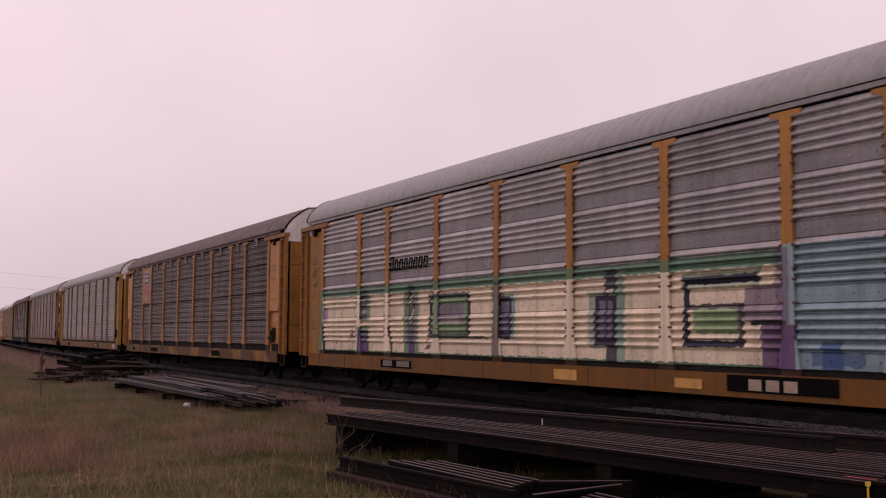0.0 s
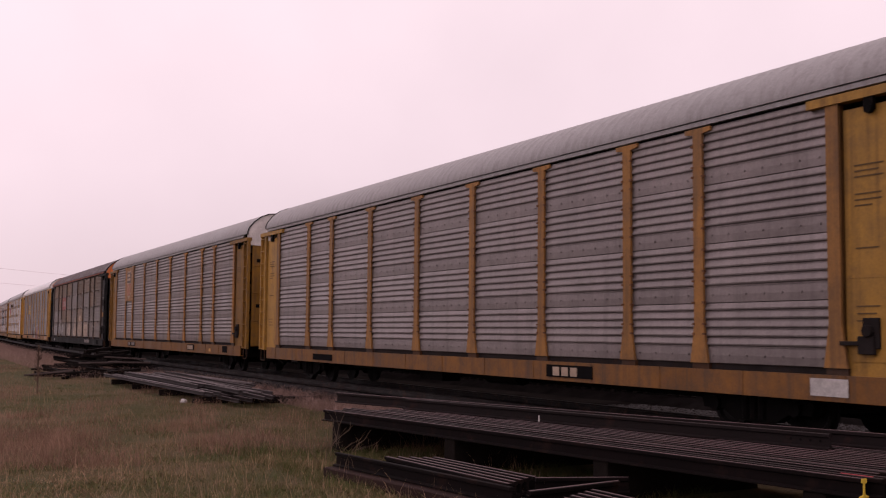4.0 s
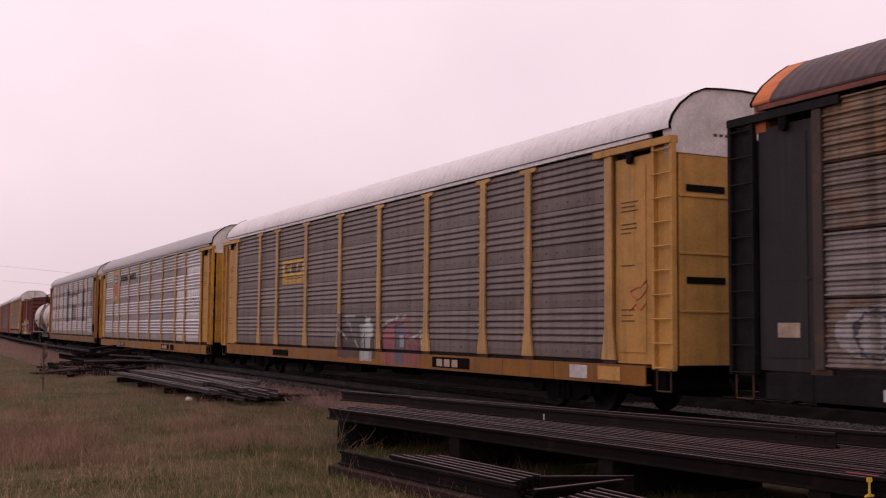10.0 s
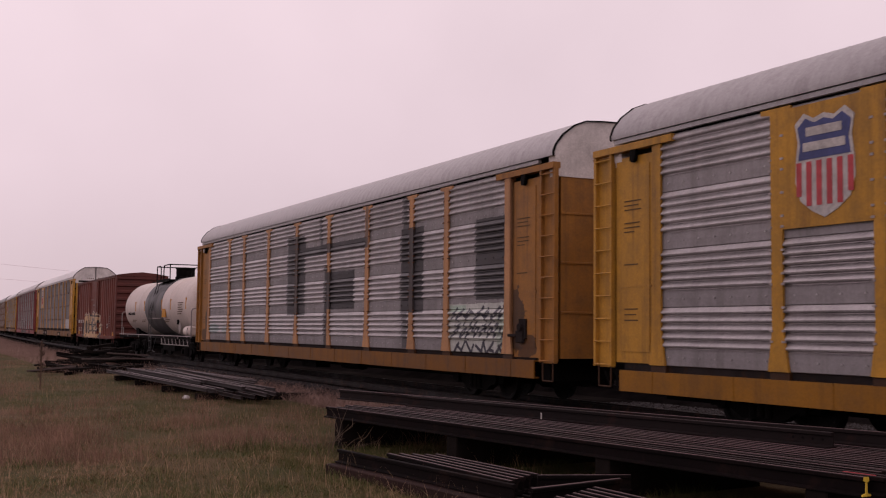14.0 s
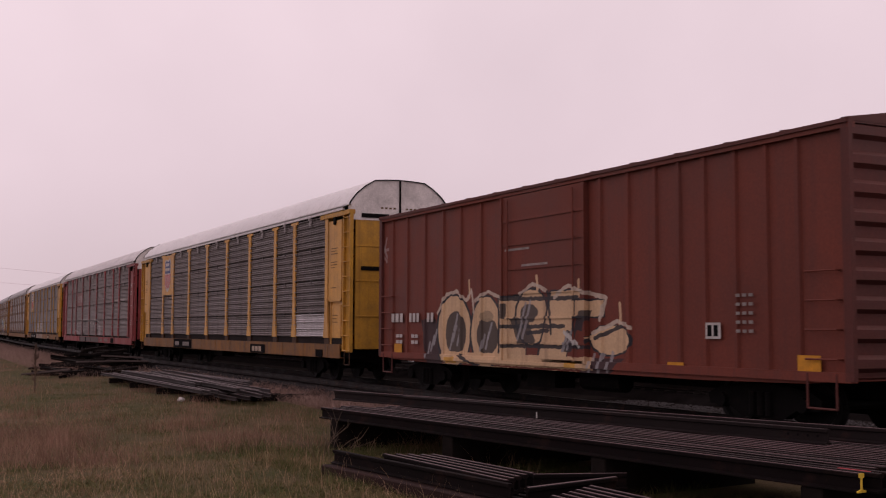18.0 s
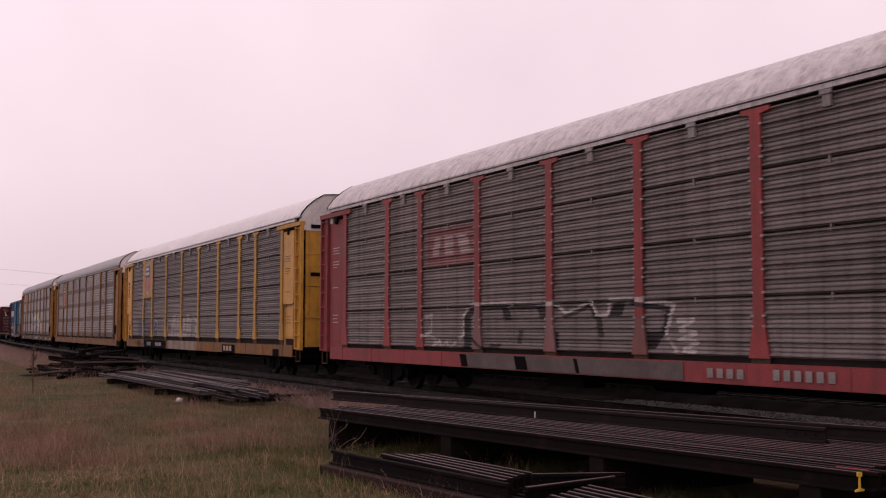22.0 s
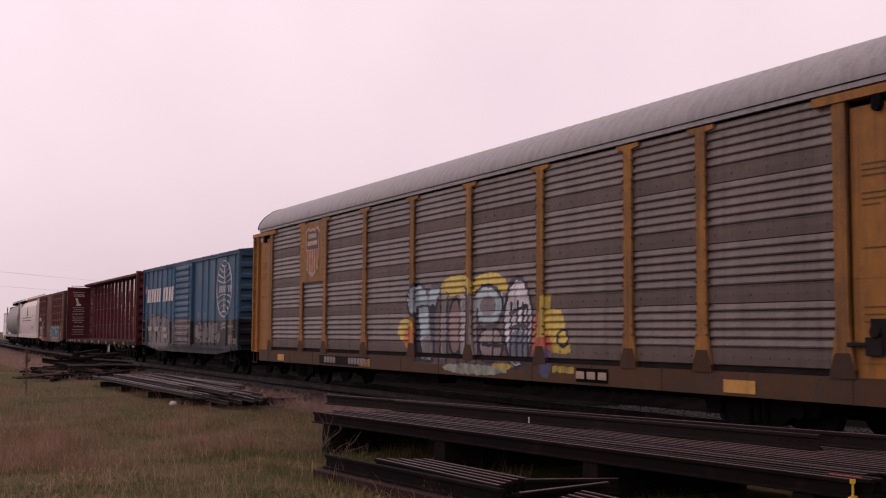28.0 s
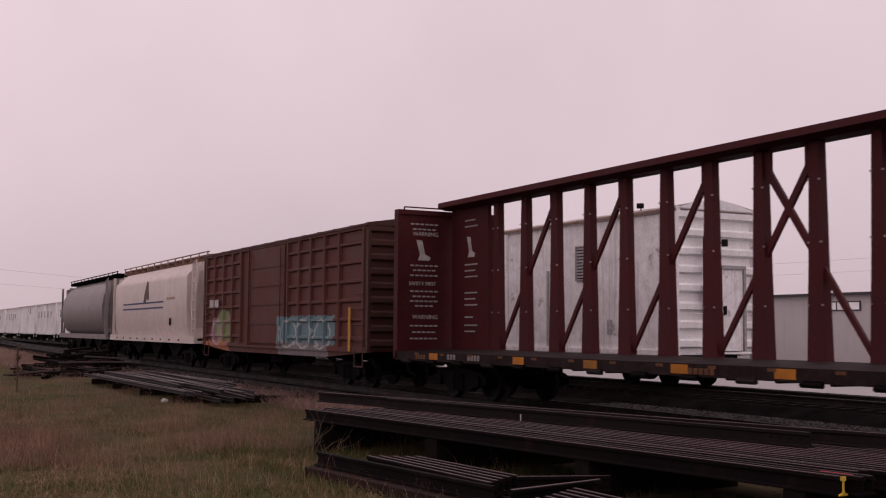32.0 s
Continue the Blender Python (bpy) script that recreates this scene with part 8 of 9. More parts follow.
for x, z, dx, dz in ((-6.9, 1.0, 0.0, 0.9), (-6.1, 0.8, 0.1, 1.1), (-5.2, 0.85, -0.05, 0.7), (-4.5, 0.85, 0.0, 0.8), (-3.7, 0.9, 0.05, 0.6), (-3.2, 0.9, 0.0, 1.1), (-7.1, 1.5, 0.35, 0.75), (-5.6, 2.2, 0.5, 0.2), (-4.6, 2.1, 0.4, 0.25),
                     (1.6, 1.4, 0.1, 0.4), (2.9, 1.2, 0.1, 0.65), (3.45, 1.25, -0.1, 0.6), (4.1, 1.2, 0.05, 0.6), (4.9, 1.2, 0.3, 0.4), (2.0, 1.2, 0.6, 0.0), (-1.6, 1.25, 0.8, 0.05), (-0.4, 1.3, 0.9, 0.0), (-1.3, 1.75, 1.9, 0.05)):
    BLUEBOX_PAINT_I += strokes([(x, z), (x + dx, z + dz)], INK, 0.85)
BLUEBOX_PAINT = BLUEBOX_PAINT_A + BLUEBOX_PAINT_B + BLUEBOX_PAINT_C + BLUEBOX_PAINT_D + BLUEBOX_PAINT_E + BLUEBOX_PAINT_F + BLUEBOX_PAINT_G + BLUEBOX_PAINT_H + BLUEBOX_PAINT_I
BLUE = surf("boxcar_blue", (0.036, 0.1, 0.17), 0.5, 0, 0.14, 0.6, 22, 0.08, streak=0.3, streak_col=(0.03, 0.07, 0.11), shapes=BLUEBOX_PAINT, wob=0.05, grime=0.2)
BLUEPLAIN = surf("boxcar_blue_plain", (0.036, 0.085, 0.14), 0.55, 0, 0.2, 0.6, 22, 0.08, streak=0.35, streak_col=(0.03, 0.05, 0.07), grime=0.3)
BLUEEND = surf("boxcar_blue_end", (0.028, 0.062, 0.1), 0.6, 0, 0.25, 0.6, 22, 0.08, streak=0.45, streak_col=(0.02, 0.026, 0.032), grime=0.2, spec=0.1,
               shapes=[("box", -9.0, 9.0, -1.0, 2.05, (0.011, 0.01, 0.011), 0.95)], wob=0.12)
WORNORANGE = surf("worn_orange_marker", (0.33, 0.14, 0.02), 0.6, 0, 0.3, 4, 30, 0.05, grime=0.5)
GREYMARK = surf("grey_stencil", (0.42, 0.4, 0.4), 0.7, 0, 0.25, 6, 30, 0.05, grime=0.4)
blue_box = box_wagon("box_wagon", "blue box wagon with white lettering shapes and grey spray tags", 8.0, 0.95, 4.55, 4.72, BLUE, BLUEPLAIN, BLUEEND,
                  [-7.19, -6.26, -5.3, -4.42, -3.39, -2.53, 2.73, 3.62, 4.66, 6.26, 7.28], (0.05, 0.045), (-1.68, 1.38), "louvre", sill_low=0.72)
for x0, x1 in ((-7.15, -6.35), (-6.3, -5.3), (-5.25, -4.35), (-3.95, -2.95), (-2.9, -1.95)):
    for k in range(2):
        xa = x0 + 0.02 + k * (x1 - x0) * 0.5
        wa = (x1 - x0) * 0.36
        part("lettering_bar", mesh_of(("slant_bar", round(xa, 2)), lambda bm: put_prism(bm, [(xa, 2.95), (xa + wa, 2.95), (xa + wa + 0.1, 3.58), (xa + 0.1, 3.58)], -1.478, -1.47, "y")), CAPWHITE, blue_box)


def globe_ring(bm):
    pts = [(5.89 + 1.0 * math.cos(a), -1.425, 3.21 + 1.06 * math.sin(a)) for a in (2 * math.pi * i / 40 for i in range(41))]
    put_path(bm, pts, 0.035, 5)


def globe_arc(z, bow):
    def build(bm):
        half = 0.97 * math.sqrt(max(0.05, 1 - ((z - 3.21) / 1.06) ** 2))
        pts = [(5.89 + half * u / 6, -1.425, z - bow + bow * (u / 6) ** 2) for u in range(-6, 7)]
        put_path(bm, pts, 0.028, 5)
    return build


emblem = part("emblem_ring", mesh_of("globe_ring", globe_ring), WHITEMARK, blue_box, "white ring of a globe emblem")
for z, bow in ((4.16, 0.1), (4.03, 0.2), (3.8, 0.17), (3.58, 0.14), (2.86, -0.14), (2.63, -0.17), (2.4, -0.2), (2.26, -0.1)):
    part("emblem_line", mesh_of(("globe_arc", z), globe_arc(z, bow)), WHITEMARK, emblem)
for za, zb in ((3.42, 4.07), (2.35, 3.0)):
    part("emblem_line", mesh_of(("globe_meridian", za), lambda bm: put_path(bm, [(5.89, -1.425, za), (5.89, -1.425, zb)], 0.024, 5)), WHITEMARK, emblem)
for x in (5.2, 5.42, 5.64, 5.86, 6.16, 6.38, 6.6):
    part("lettering_bar", mesh_of("globe_bar", lambda bm: put_prism(bm, [(0, 3.08), (0.12, 3.08), (0.17, 3.34), (0.05, 3.34)], -1.432, -1.42, "y")), WHITEMARK, emblem, at=pose(x, 0, 0))
for k in range(4):
    stencil_row(blue_box, -7.62, 3.42 + 0.075 * k, 1, 0.42, 0.04, -1.475, REDMARK)
    stencil_row(blue_box, -7.62, 3.46 + 0.075 * k, 1, 0.42, 0.032, -1.475, GREYMARK)
stencil_row(blue_box, -7.62, 3.57, 1, 0.18, 0.15, -1.479, BLUEMARK)
stencil_row(blue_box, -6.8, 1.62, 3, 0.2, 0.2, -1.475, GREYMARK, 0.25)
stencil_row(blue_box, -5.5, 1.62, 4, 0.16, 0.2, -1.475, GREYMARK, 0.3)
stencil_row(blue_box, -3.8, 1.6, 4, 0.14, 0.18, -1.475, GREYMARK, 0.3)
stencil_row(blue_box, -3.7, 1.3, 4, 0.14, 0.18, -1.475, GREYMARK, 0.3)
stencil_row(blue_box, 6.9, 1.1, 1, 0.13, 0.95, -1.475, WORNORANGE)

BX_PAINT = [("ell", -7.0, -5.3, 0.8, 2.0, (0.4, 0.2, 0.28), 0.7), ("ell", -6.4, -4.3, 1.0, 2.3, (0.26, 0.36, 0.16), 0.55), ("box", -7.4, -4.6, 0.8, 1.15, (0.45, 0.17, 0.07), 0.8), ("ring", -6.6, -5.4, 1.0, 1.9, (0.5, 0.4, 0.5), 0.8), ("ring", -5.3, -4.4, 1.0, 2.0, (0.3, 0.14, 0.2), 0.8),
            ("box", 0.7, 5.4, 1.15, 2.0, (0.14, 0.27, 0.3), 0.75), ("box", 0.7, 5.0, 0.7, 1.2, (0.23, 0.21, 0.22), 0.8), ("ring", 1.0, 2.3, 1.0, 1.9, (0.42, 0.48, 0.46), 0.8), ("ring", 2.4, 3.7, 1.0, 1.9, (0.42, 0.48, 0.46), 0.8), ("ring", 3.8, 5.1, 1.0, 1.9, (0.42, 0.48, 0.46), 0.8)]
OXIDE = surf("oxide_brown", (0.098, 0.031, 0.022), 0.6, 0, 0.2, 0.7, 22, 0.1, streak=0.3, streak_col=(0.08, 0.035, 0.028), shapes=BX_PAINT, wob=0.12, grime=0.15)
OXIDEPLAIN = surf("oxide_brown_plain", (0.07, 0.028, 0.022), 0.6, 0, 0.25, 0.7, 22, 0.1, streak=0.3, streak_col=(0.06, 0.03, 0.025), grime=0.3)
oxide = box_wagon("box_wagon", "oxide-brown box wagon with heavy side posts and spray tags", 7.85, 1.0, 4.4, 4.62, OXIDE, OXIDEPLAIN, OXIDEPLAIN,
                  [-7.5, -6.4, -5.3, -4.2, -3.2, 1.6, 2.6, 3.6, 4.7, 5.8, 7.5], (0.10, 0.09), (-2.25, 1.45), "panel", sill_low=0.8)
for side_x in [(-7.5, -3.2), (1.6, 7.5)]:
    for i in range(6):
        z = 1.35 + i * 0.52
        part("side_rib", mesh_of(("side_rib", side_x[0], i), lambda bm: put_prism(bm, [(-1.42, z - 0.07), (-1.49, z - 0.03), (-1.49, z + 0.03), (-1.42, z + 0.07)], side_x[0], side_x[1])), OXIDE, oxide)
stencil_row(oxide, -6.9, 2.4, 2, 0.5, 0.28, -1.525, WHITEMARK, 0.3)
stencil_row(oxide, 6.6, 1.0, 1, 0.16, 1.2, -1.525, ORANGEMARK)

# ---------------------------------------------------------------- centre-beam flat wagon
MAROON = surf("maroon_steel", (0.066, 0.0115, 0.0135), 0.6, 0, 0.2, 0.8, 22, 0.08, streak=0.2, streak_col=(0.04, 0.012, 0.012), grime=0.2, spec=0.12)
MAROOND = surf("maroon_deck", (0.017, 0.0085, 0.0082), 0.75, 0, 0.3, 0.8, 22, 0.15, grime=0.4, spec=0.1)


def centre_beam():
    """A flat wagon with a truss wall along its middle and a bulkhead at each end."""
    root = thing("centre_beam_wagon", "empty maroon centre-beam flat wagon with an open truss wall", "railway wagon", "goods train")
    H, L = 4.83, 11.93

    def deck(bm):
        put_prism(bm, [(-1.48, 0.9), (-1.48, 1.05), (-0.2, 1.13), (0.2, 1.13), (1.48, 1.05), (1.48, 0.9)], -L, L)
        for s in (-1, 1):
            put_box(bm, -L, L, s * 1.42, s * 1.5, 0.86, 1.07)
        put_box(bm, -L, L, -0.22, 0.22, 0.8, 0.92)
        for s in (-1, 1):
            put_box(bm, s * 9.3 - 1.4, s * 9.3 + 1.4, -0.3, 0.3, 0.6, 0.85)
        for i in range(-11, 12):
            put_box(bm, i * 1.05 - 0.05, i * 1.05 + 0.05, -1.45, 1.45, 0.83, 0.92)
    part("deck", mesh_of("cb_deck", deck), MAROOND, root)
    def beam(bm):
        put_prism(bm, [(-0.42, H - 0.14), (-0.42, H - 0.02), (-0.36, H), (0.36, H), (0.42, H - 0.02), (0.42, H - 0.14), (0.2, H - 0.2), (-0.2, H - 0.2)], -L + 0.2, L - 0.2)
    part("top_chord", mesh_of("cb_beam", beam), MAROON, root)
    n = 16
    pitch = 1.24
    x0 = -9.4
    def upright(bm):
        put_prism(bm, [(-0.2, 1.1), (0.2, 1.1), (0.145, 2.6), (0.095, H - 0.15), (-0.095, H - 0.15), (-0.145, 2.6)], -0.085, 0.085, "y")
    def studs(bm):
        for z in (2.0, 3.0, 4.0):
            for s in (-1, 1):
                x = s * (0.16 - (z - 1.1) / 3.6 * 0.06)
                put_box(bm, x - 0.014, x + 0.014, -0.105, -0.075, z, z + 0.03)
    for i in range(n):
        up = part("upright", mesh_of("cb_upright", upright), MAROON, root, at=pose(x0 + i * pitch, 0, 0))
        tagged(part("stud_strip", mesh_of("cb_studs", studs), BRIGHTBOLT, up), "small pale tie-down studs", kind="stuff")
    def brace(bm):
        p = 2 * pitch
        put_prism(bm, [(0.06, 1.12), (0.17, 1.12), (p - 0.13, H - 0.62), (p - 0.08, H - 0.2), (p - 0.24, H - 0.2), (p - 0.24, H - 0.55)], -0.03, 0.03, "y")
    for i in (0, 2, 4, 6):
        part("brace", mesh_of("cb_brace", brace), MAROON, root, at=pose(x0 + i * pitch, 0.002, 0))
        part("brace", mesh_of("cb_brace", brace), MAROON, root, at=pose(x0 + (n - 1 - i) * pitch, -0.002, 0) @ Matrix.Diagonal((-1, 1, 1, 1)))
    def end_web(bm):
        put_box(bm, -L + 0.3, -L + 2.1, -0.05, 0.05, 1.1, H - 0.15)
    for e in (None, TURN):
        part("end_web", mesh_of("cb_web", end_web), MAROON, root, at=e)
        def bulkhead(bm):
            put_box(bm, -L - 0.01, -L + 0.06, -1.38, 1.38, 0.9, 4.5)
        bk = part("bulkhead", mesh_of("cb_bulkhead", bulkhead), MAROON, root, at=e)
        for s in (-1, 1):
            part("bulkhead_post", mesh_of(("cb_post", s), lambda bm: put_box(bm, -L - 0.1, -L + 0.12, s * 1.38, s * 1.5, 0.9, 4.5)), MAROON, bk)
        part("bulkhead_cap", mesh_of("cb_cap", lambda bm: put_box(bm, -L - 0.1, -L + 0.14, -1.5, 1.5, 4.5, 4.62)), MAROON, bk)
        for i in range(8):
            part("bulkhead_rib", mesh_of("cb_rib", lambda bm: put_prism(bm, [(-L, 0), (-L - 0.09, 0.1), (-L - 0.09, 0.22), (-L, 0.32)], -1.36, 1.36, "y")), MAROON, bk, at=pose(0, 0, 1.15 + i * 0.42))
        part("end_grab", mesh_of("cb_grab", lambda bm: put_path(bm, [(-L - 0.15, -1.2, 4.6), (-L - 0.15, -1.2, 4.72), (-L - 0.15, 0.2, 4.72), (-L - 0.15, 0.2, 4.6)], 0.02)), MAROON, root, at=e)
    return root, L


DEEPORANGE = surf("deep_orange_marker", (0.46, 0.17, 0.015), 0.55, 0, 0.25, 4, 30, 0.05, grime=0.35)
cb, CBL = centre_beam()
# notices painted on both faces of the bulkhead side plates near the far end
def notice_board(bm):
    put_box(bm, -CBL + 0.06, -CBL + 0.1, -1.42, -0.1, 1.0, 4.5)
board = part("notice_board", mesh_of("cb_board", notice_board), MAROON, cb)
for k, s in enumerate((-1.28, 0.1)):
    yy = s
    def on_board(name, me, dy, z, mat=WHITEMARK):
        part(name, me, mat, cb, at=pose(-CBL + 0.105, yy + dy, z, 0, 0, 90))
    on_board("warning_text", text_mesh("WARNING", 0.15), 0.2, 3.97)
    on_board("warning_text", text_mesh("SAFETY FIRST", 0.13), 0.1, 2.72)
    on_board("warning_text", text_mesh("WARNING", 0.15), 0.2, 1.87)
    on_board("pictogram", mesh_of("pictogram", lambda bm: put_prism(bm, [(0.3, 0), (0.62, 0), (0.66, 0.08), (0.5, 0.16), (0.42, 0.5), (0.25, 0.52), (0.36, 0.14)], -0.003, 0.003, "y")), 0.05, 3.35)
    for z, n in ((4.25, 6), (4.12, 5), (3.2, 6), (3.08, 5), (2.95, 6), (2.55, 6), (2.42, 5), (2.3, 6), (2.18, 4), (1.68, 6), (1.52, 5), (1.36, 6)):
        for i in range(n):
            on_board("lettering_bar", mesh_of("cb_bar", lambda bm: put_box(bm, 0, 0.1, -0.003, 0.003, 0, 0.038)), 0.14 + i * 0.135 + (6 - n) * 0.07, z, GREYMARK)
for z, n in ((4.3, 5), (4.15, 6), (3.2, 6), (3.05, 5), (2.9, 6), (2.5, 6), (2.35, 5), (2.2, 6), (1.9, 4), (1.7, 6), (1.55, 5)):
    stencil_row(cb, -10.95, z, n, 0.08, 0.035, -0.055, GREYMARK, 0.35)
part("pictogram", mesh_of("pictogram", None), WHITEMARK, cb, at=pose(-11.1, -0.055, 3.4))
for x in (-10.05, -6.3, -3.8, -1.3, 1.05, 3.5, 6.1, 8.7):
    stencil_row(cb, x, 0.9, 1, 0.42, 0.15, -1.505, WORNORANGE if x in (-3.8, 3.5) else DEEPORANGE)
stencil_row(cb, -10.75, 0.9, 4, 0.1, 0.1, -1.505, RUSTCLIP)
stencil_row(cb, -1.0, 0.9, 6, 0.1, 0.1, -1.505, RUSTCLIP)
stencil_row(cb, -9.15, 0.92, 3, 0.1, 0.12, -1.505, NUMMARK, 0.4)
stencil_row(cb, -8.2, 0.92, 4, 0.1, 0.12, -1.505, NUMMARK, 0.4)


def winch(bm):
    put_box(bm, -0.16, 0.16, -1.56, -1.46, 0.8, 0.9)
    put_rod(bm, (-0.2, -1.54, 0.84), (0.2, -1.54, 0.84), 0.045, 8)


for k in range(18):
    part("winch", mesh_of("cb_winch", winch), BLACK if k % 3 else TOE, cb, "small dark strap winch", at=pose(-11.2 + 1.3 * k, 0, 0))
    part("tie_ring", mesh_of("cb_ring", lambda bm: put_box(bm, -0.09, 0.09, -1.512, -1.5, 1.0, 1.05)), RUSTCLIP, cb, at=pose(-10.7 + 1.3 * k, 0, 0))
def cb_step(bm):
    put_path(bm, [(-0.2, -1.48, 0.9), (-0.2, -1.48, 0.45), (0.2, -1.48, 0.45), (0.2, -1.48, 0.9)], 0.03)
    put_path(bm, [(-0.2, -1.48, 0.68), (0.2, -1.48, 0.68)], 0.02)
part("step", mesh_of("cb_step", cb_step), WHITEMARK, cb, "white-painted step iron", at=pose(4.6, 0, 0))
for x in (-9.3, 9.3):
    truck(cb, x)
couplers(cb, CBL, 0.75)

# ---------------------------------------------------------------- covered hopper wagons
HOPWHITE = surf("hopper_white", (0.66, 0.57, 0.53), 0.5, 0, 0.1, 0.5, 20, 0.05, streak=0.25, streak_col=(0.36, 0.28, 0.24), grime=0.15)
HOPGREY = surf("hopper_grey", (0.24, 0.215, 0.21), 0.5, 0.1, 0.12, 0.5, 20, 0.05, streak=0.2, streak_col=(0.12, 0.1, 0.1), grime=0.2)
RUSTYWALK = surf("rusty_walkway", (0.3, 0.2, 0.16), 0.7, 0, 0.3, 2, 25, 0.1, rust=0.3)


def hopper_wagon(label, half, mat, walk_mat, prof, slope_top, inner, white):
    """A covered hopper: bulging sides, sloped ends, roof hatches with a running board, outlet hoppers below."""
    root = thing("hopper_wagon", label, "railway wagon", "goods train")

    def body(bm):
        full = prof + [(-y, z) for y, z in prof[::-1]]
        put_prism(bm, full, -inner, inner)
        zb = prof[0][1]
        for s in (-1, 1):
            put_prism(bm, [(s * (inner - 0.02), prof[-1][1] - 0.15), (s * (inner - 0.02), zb + 0.1), (s * (inner - 1.0), zb), (s * (half - 0.7), slope_top)][:3], -1.1, 1.1, "y")
    part("body", mesh_of((label, "body"), body, smooth=True), mat, root)
    def ends(bm):
        z = prof[-1][1]
        put_prism(bm, [(inner - 0.01, z - 0.25), (half - 0.55, z - 0.3), (half - 0.55, z - 0.5), (inner - 0.01, 1.6)], -1.2, 1.2, "y")
        for s in (-1, 1):
            put_prism(bm, [(half - 0.62, 1.05), (half - 0.5, 1.05), (half - 0.5, z - 0.2), (half - 0.62, z - 0.2)], s * 1.42 - 0.06, s * 1.42 + 0.06, "y")
            put_prism(bm, [(half - 0.62, 1.05), (half - 0.5, 1.05), (inner, 2.6), (inner, 2.75)], s * 1.3 - 0.05, s * 1.3 + 0.05, "y")
        for i in range(8):
            put_rod(bm, (half - 0.5, -1.45, 1.2 + 0.38 * i), (half - 0.05, -1.45, 1.2 + 0.38 * i), 0.018, 6)
        put_rod(bm, (half - 0.05, -1.45, 1.0), (half - 0.05, -1.45, z - 0.1), 0.03, 6)
        put_rod(bm, (half - 0.5, -1.45, z - 0.2), (half - 0.05, -1.45, z - 0.1), 0.03, 6)
    for e in (None, TURN):
        part("end_frame", mesh_of((label, "end"), ends), mat, root, at=e)
    def sill(bm):
        for s in (-1, 1):
            put_box(bm, -half + 0.05, half - 0.05, s * 1.36, s * 1.5, 1.0, 1.28)
        put_box(bm, -half + 0.05, -half + 1.6, -1.36, 1.36, 1.0, 1.1)
        put_box(bm, half - 1.6, half - 0.05, -1.36, 1.36, 1.0, 1.1)
    part("side_sill", mesh_of((label, "sill"), sill), mat, root)
    def walkway(bm):
        z = prof[-1][1] + 0.14
        for s in (-1, 1):
            put_box(bm, -half + 0.25, half - 0.25, s * 0.7 - 0.18, s * 0.7 + 0.18, z, z + 0.04)
        n = 12
        for i in range(n + 1):
            x = -half + 0.5 + (2 * half - 1.0) * i / n
            put_box(bm, x - 0.03, x + 0.03, -0.9, 0.9, z - 0.16, z)
            put_box(bm, x - 0.02, x + 0.02, -0.9, -0.86, z, z + 0.16)
        put_box(bm, -half + 0.25, half - 0.25, -0.9, -0.87, z + 0.12, z + 0.17)
        for i in range(10):
            x = -inner + 0.9 + (2 * inner - 1.8) * i / 9
            put_box(bm, x - 0.6, x + 0.6, -0.35, 0.35, z - 0.15, z - 0.02)
    part("running_board", mesh_of((label, "walk"), walkway), walk_mat, root, "rusty roof running board and hatches")
    def hoppers(bm):
        for x in (-3.6, 0, 3.6):
            put_prism(bm, [(x - 1.7, 1.1), (x + 1.7, 1.1), (x + 0.35, 0.42), (x - 0.35, 0.42)], -1.0, 1.0, "y")
        put_box(bm, -half + 0.1, half - 0.1, -0.3, 0.3, 0.7, 1.0)
    part("outlet_hopper", mesh_of((label, "hoppers"), hoppers), BLACK, root)
    for x in (-half + 2.3, half - 2.3):
        truck(root, x)
    couplers(root, half, 0.6)
    return root


white_hop = hopper_wagon("white covered hopper wagon with a tall blue emblem and two stripes", 8.6, HOPWHITE, RUSTYWALK,
                         [(-1.3, 1.2), (-1.46, 1.7), (-1.5, 2.6), (-1.5, 3.7), (-1.45, 3.85), (-0.9, 4.35), (0.0, 4.5)][:6] + [(-0.5, 4.45)], 3.6, 7.3, True)
for z in (2.5, 2.75):
    stencil_row(white_hop, -5.3, z, 1, 8.6, 0.07, -1.505, BLUEMARK)
part("emblem", mesh_of("hop_emblem", lambda bm: put_prism(bm, [(-0.75, 2.75), (-0.3, 2.75), (0.15, 3.1), (0.1, 2.9), (0.45, 2.95), (0.3, 3.75), (0.05, 3.8), (-0.5, 3.2)], -1.508, -1.501, "y")), FADEDBLUE, white_hop, "blue emblem")
stencil_row(white_hop, 4.4, 1.75, 1, 0.3, 0.3, -1.50, DARKMARK)
stencil_row(white_hop, 3.9, 2.85, 4, 0.3, 0.1, -1.505, FADEDWHITE)
for i in range(9):
    stencil_row(white_hop, -6.8 + 1.6 * i, 1.09, 1, 0.25, 0.07, -1.505, DARKMARK)
grey_hop = hopper_wagon("grey covered hopper wagon with rounded smooth sides", 8.7, HOPGREY, BLACK,
                        [(-0.9, 1.25), (-1.25, 1.5), (-1.48, 2.1), (-1.53, 2.8), (-1.42, 3.5), (-1.1, 4.05), (-0.6, 4.4), (-0.3, 4.45)], 3.6, 7.4, False)

tank = tank_wagon()
for car, x13 in ((tank, -70.25), (brown_box, -88.54), (nine, -112.48), (ten, -142.15), (eleven, -171.87), (twelve, -201.35), (thirteen, -231.33),
                 (blue_box, -255.19), (cb, -276.72), (oxide, -298.2), (white_hop, -315.91), (grey_hop, -334.41)):
    couple(car, x13)

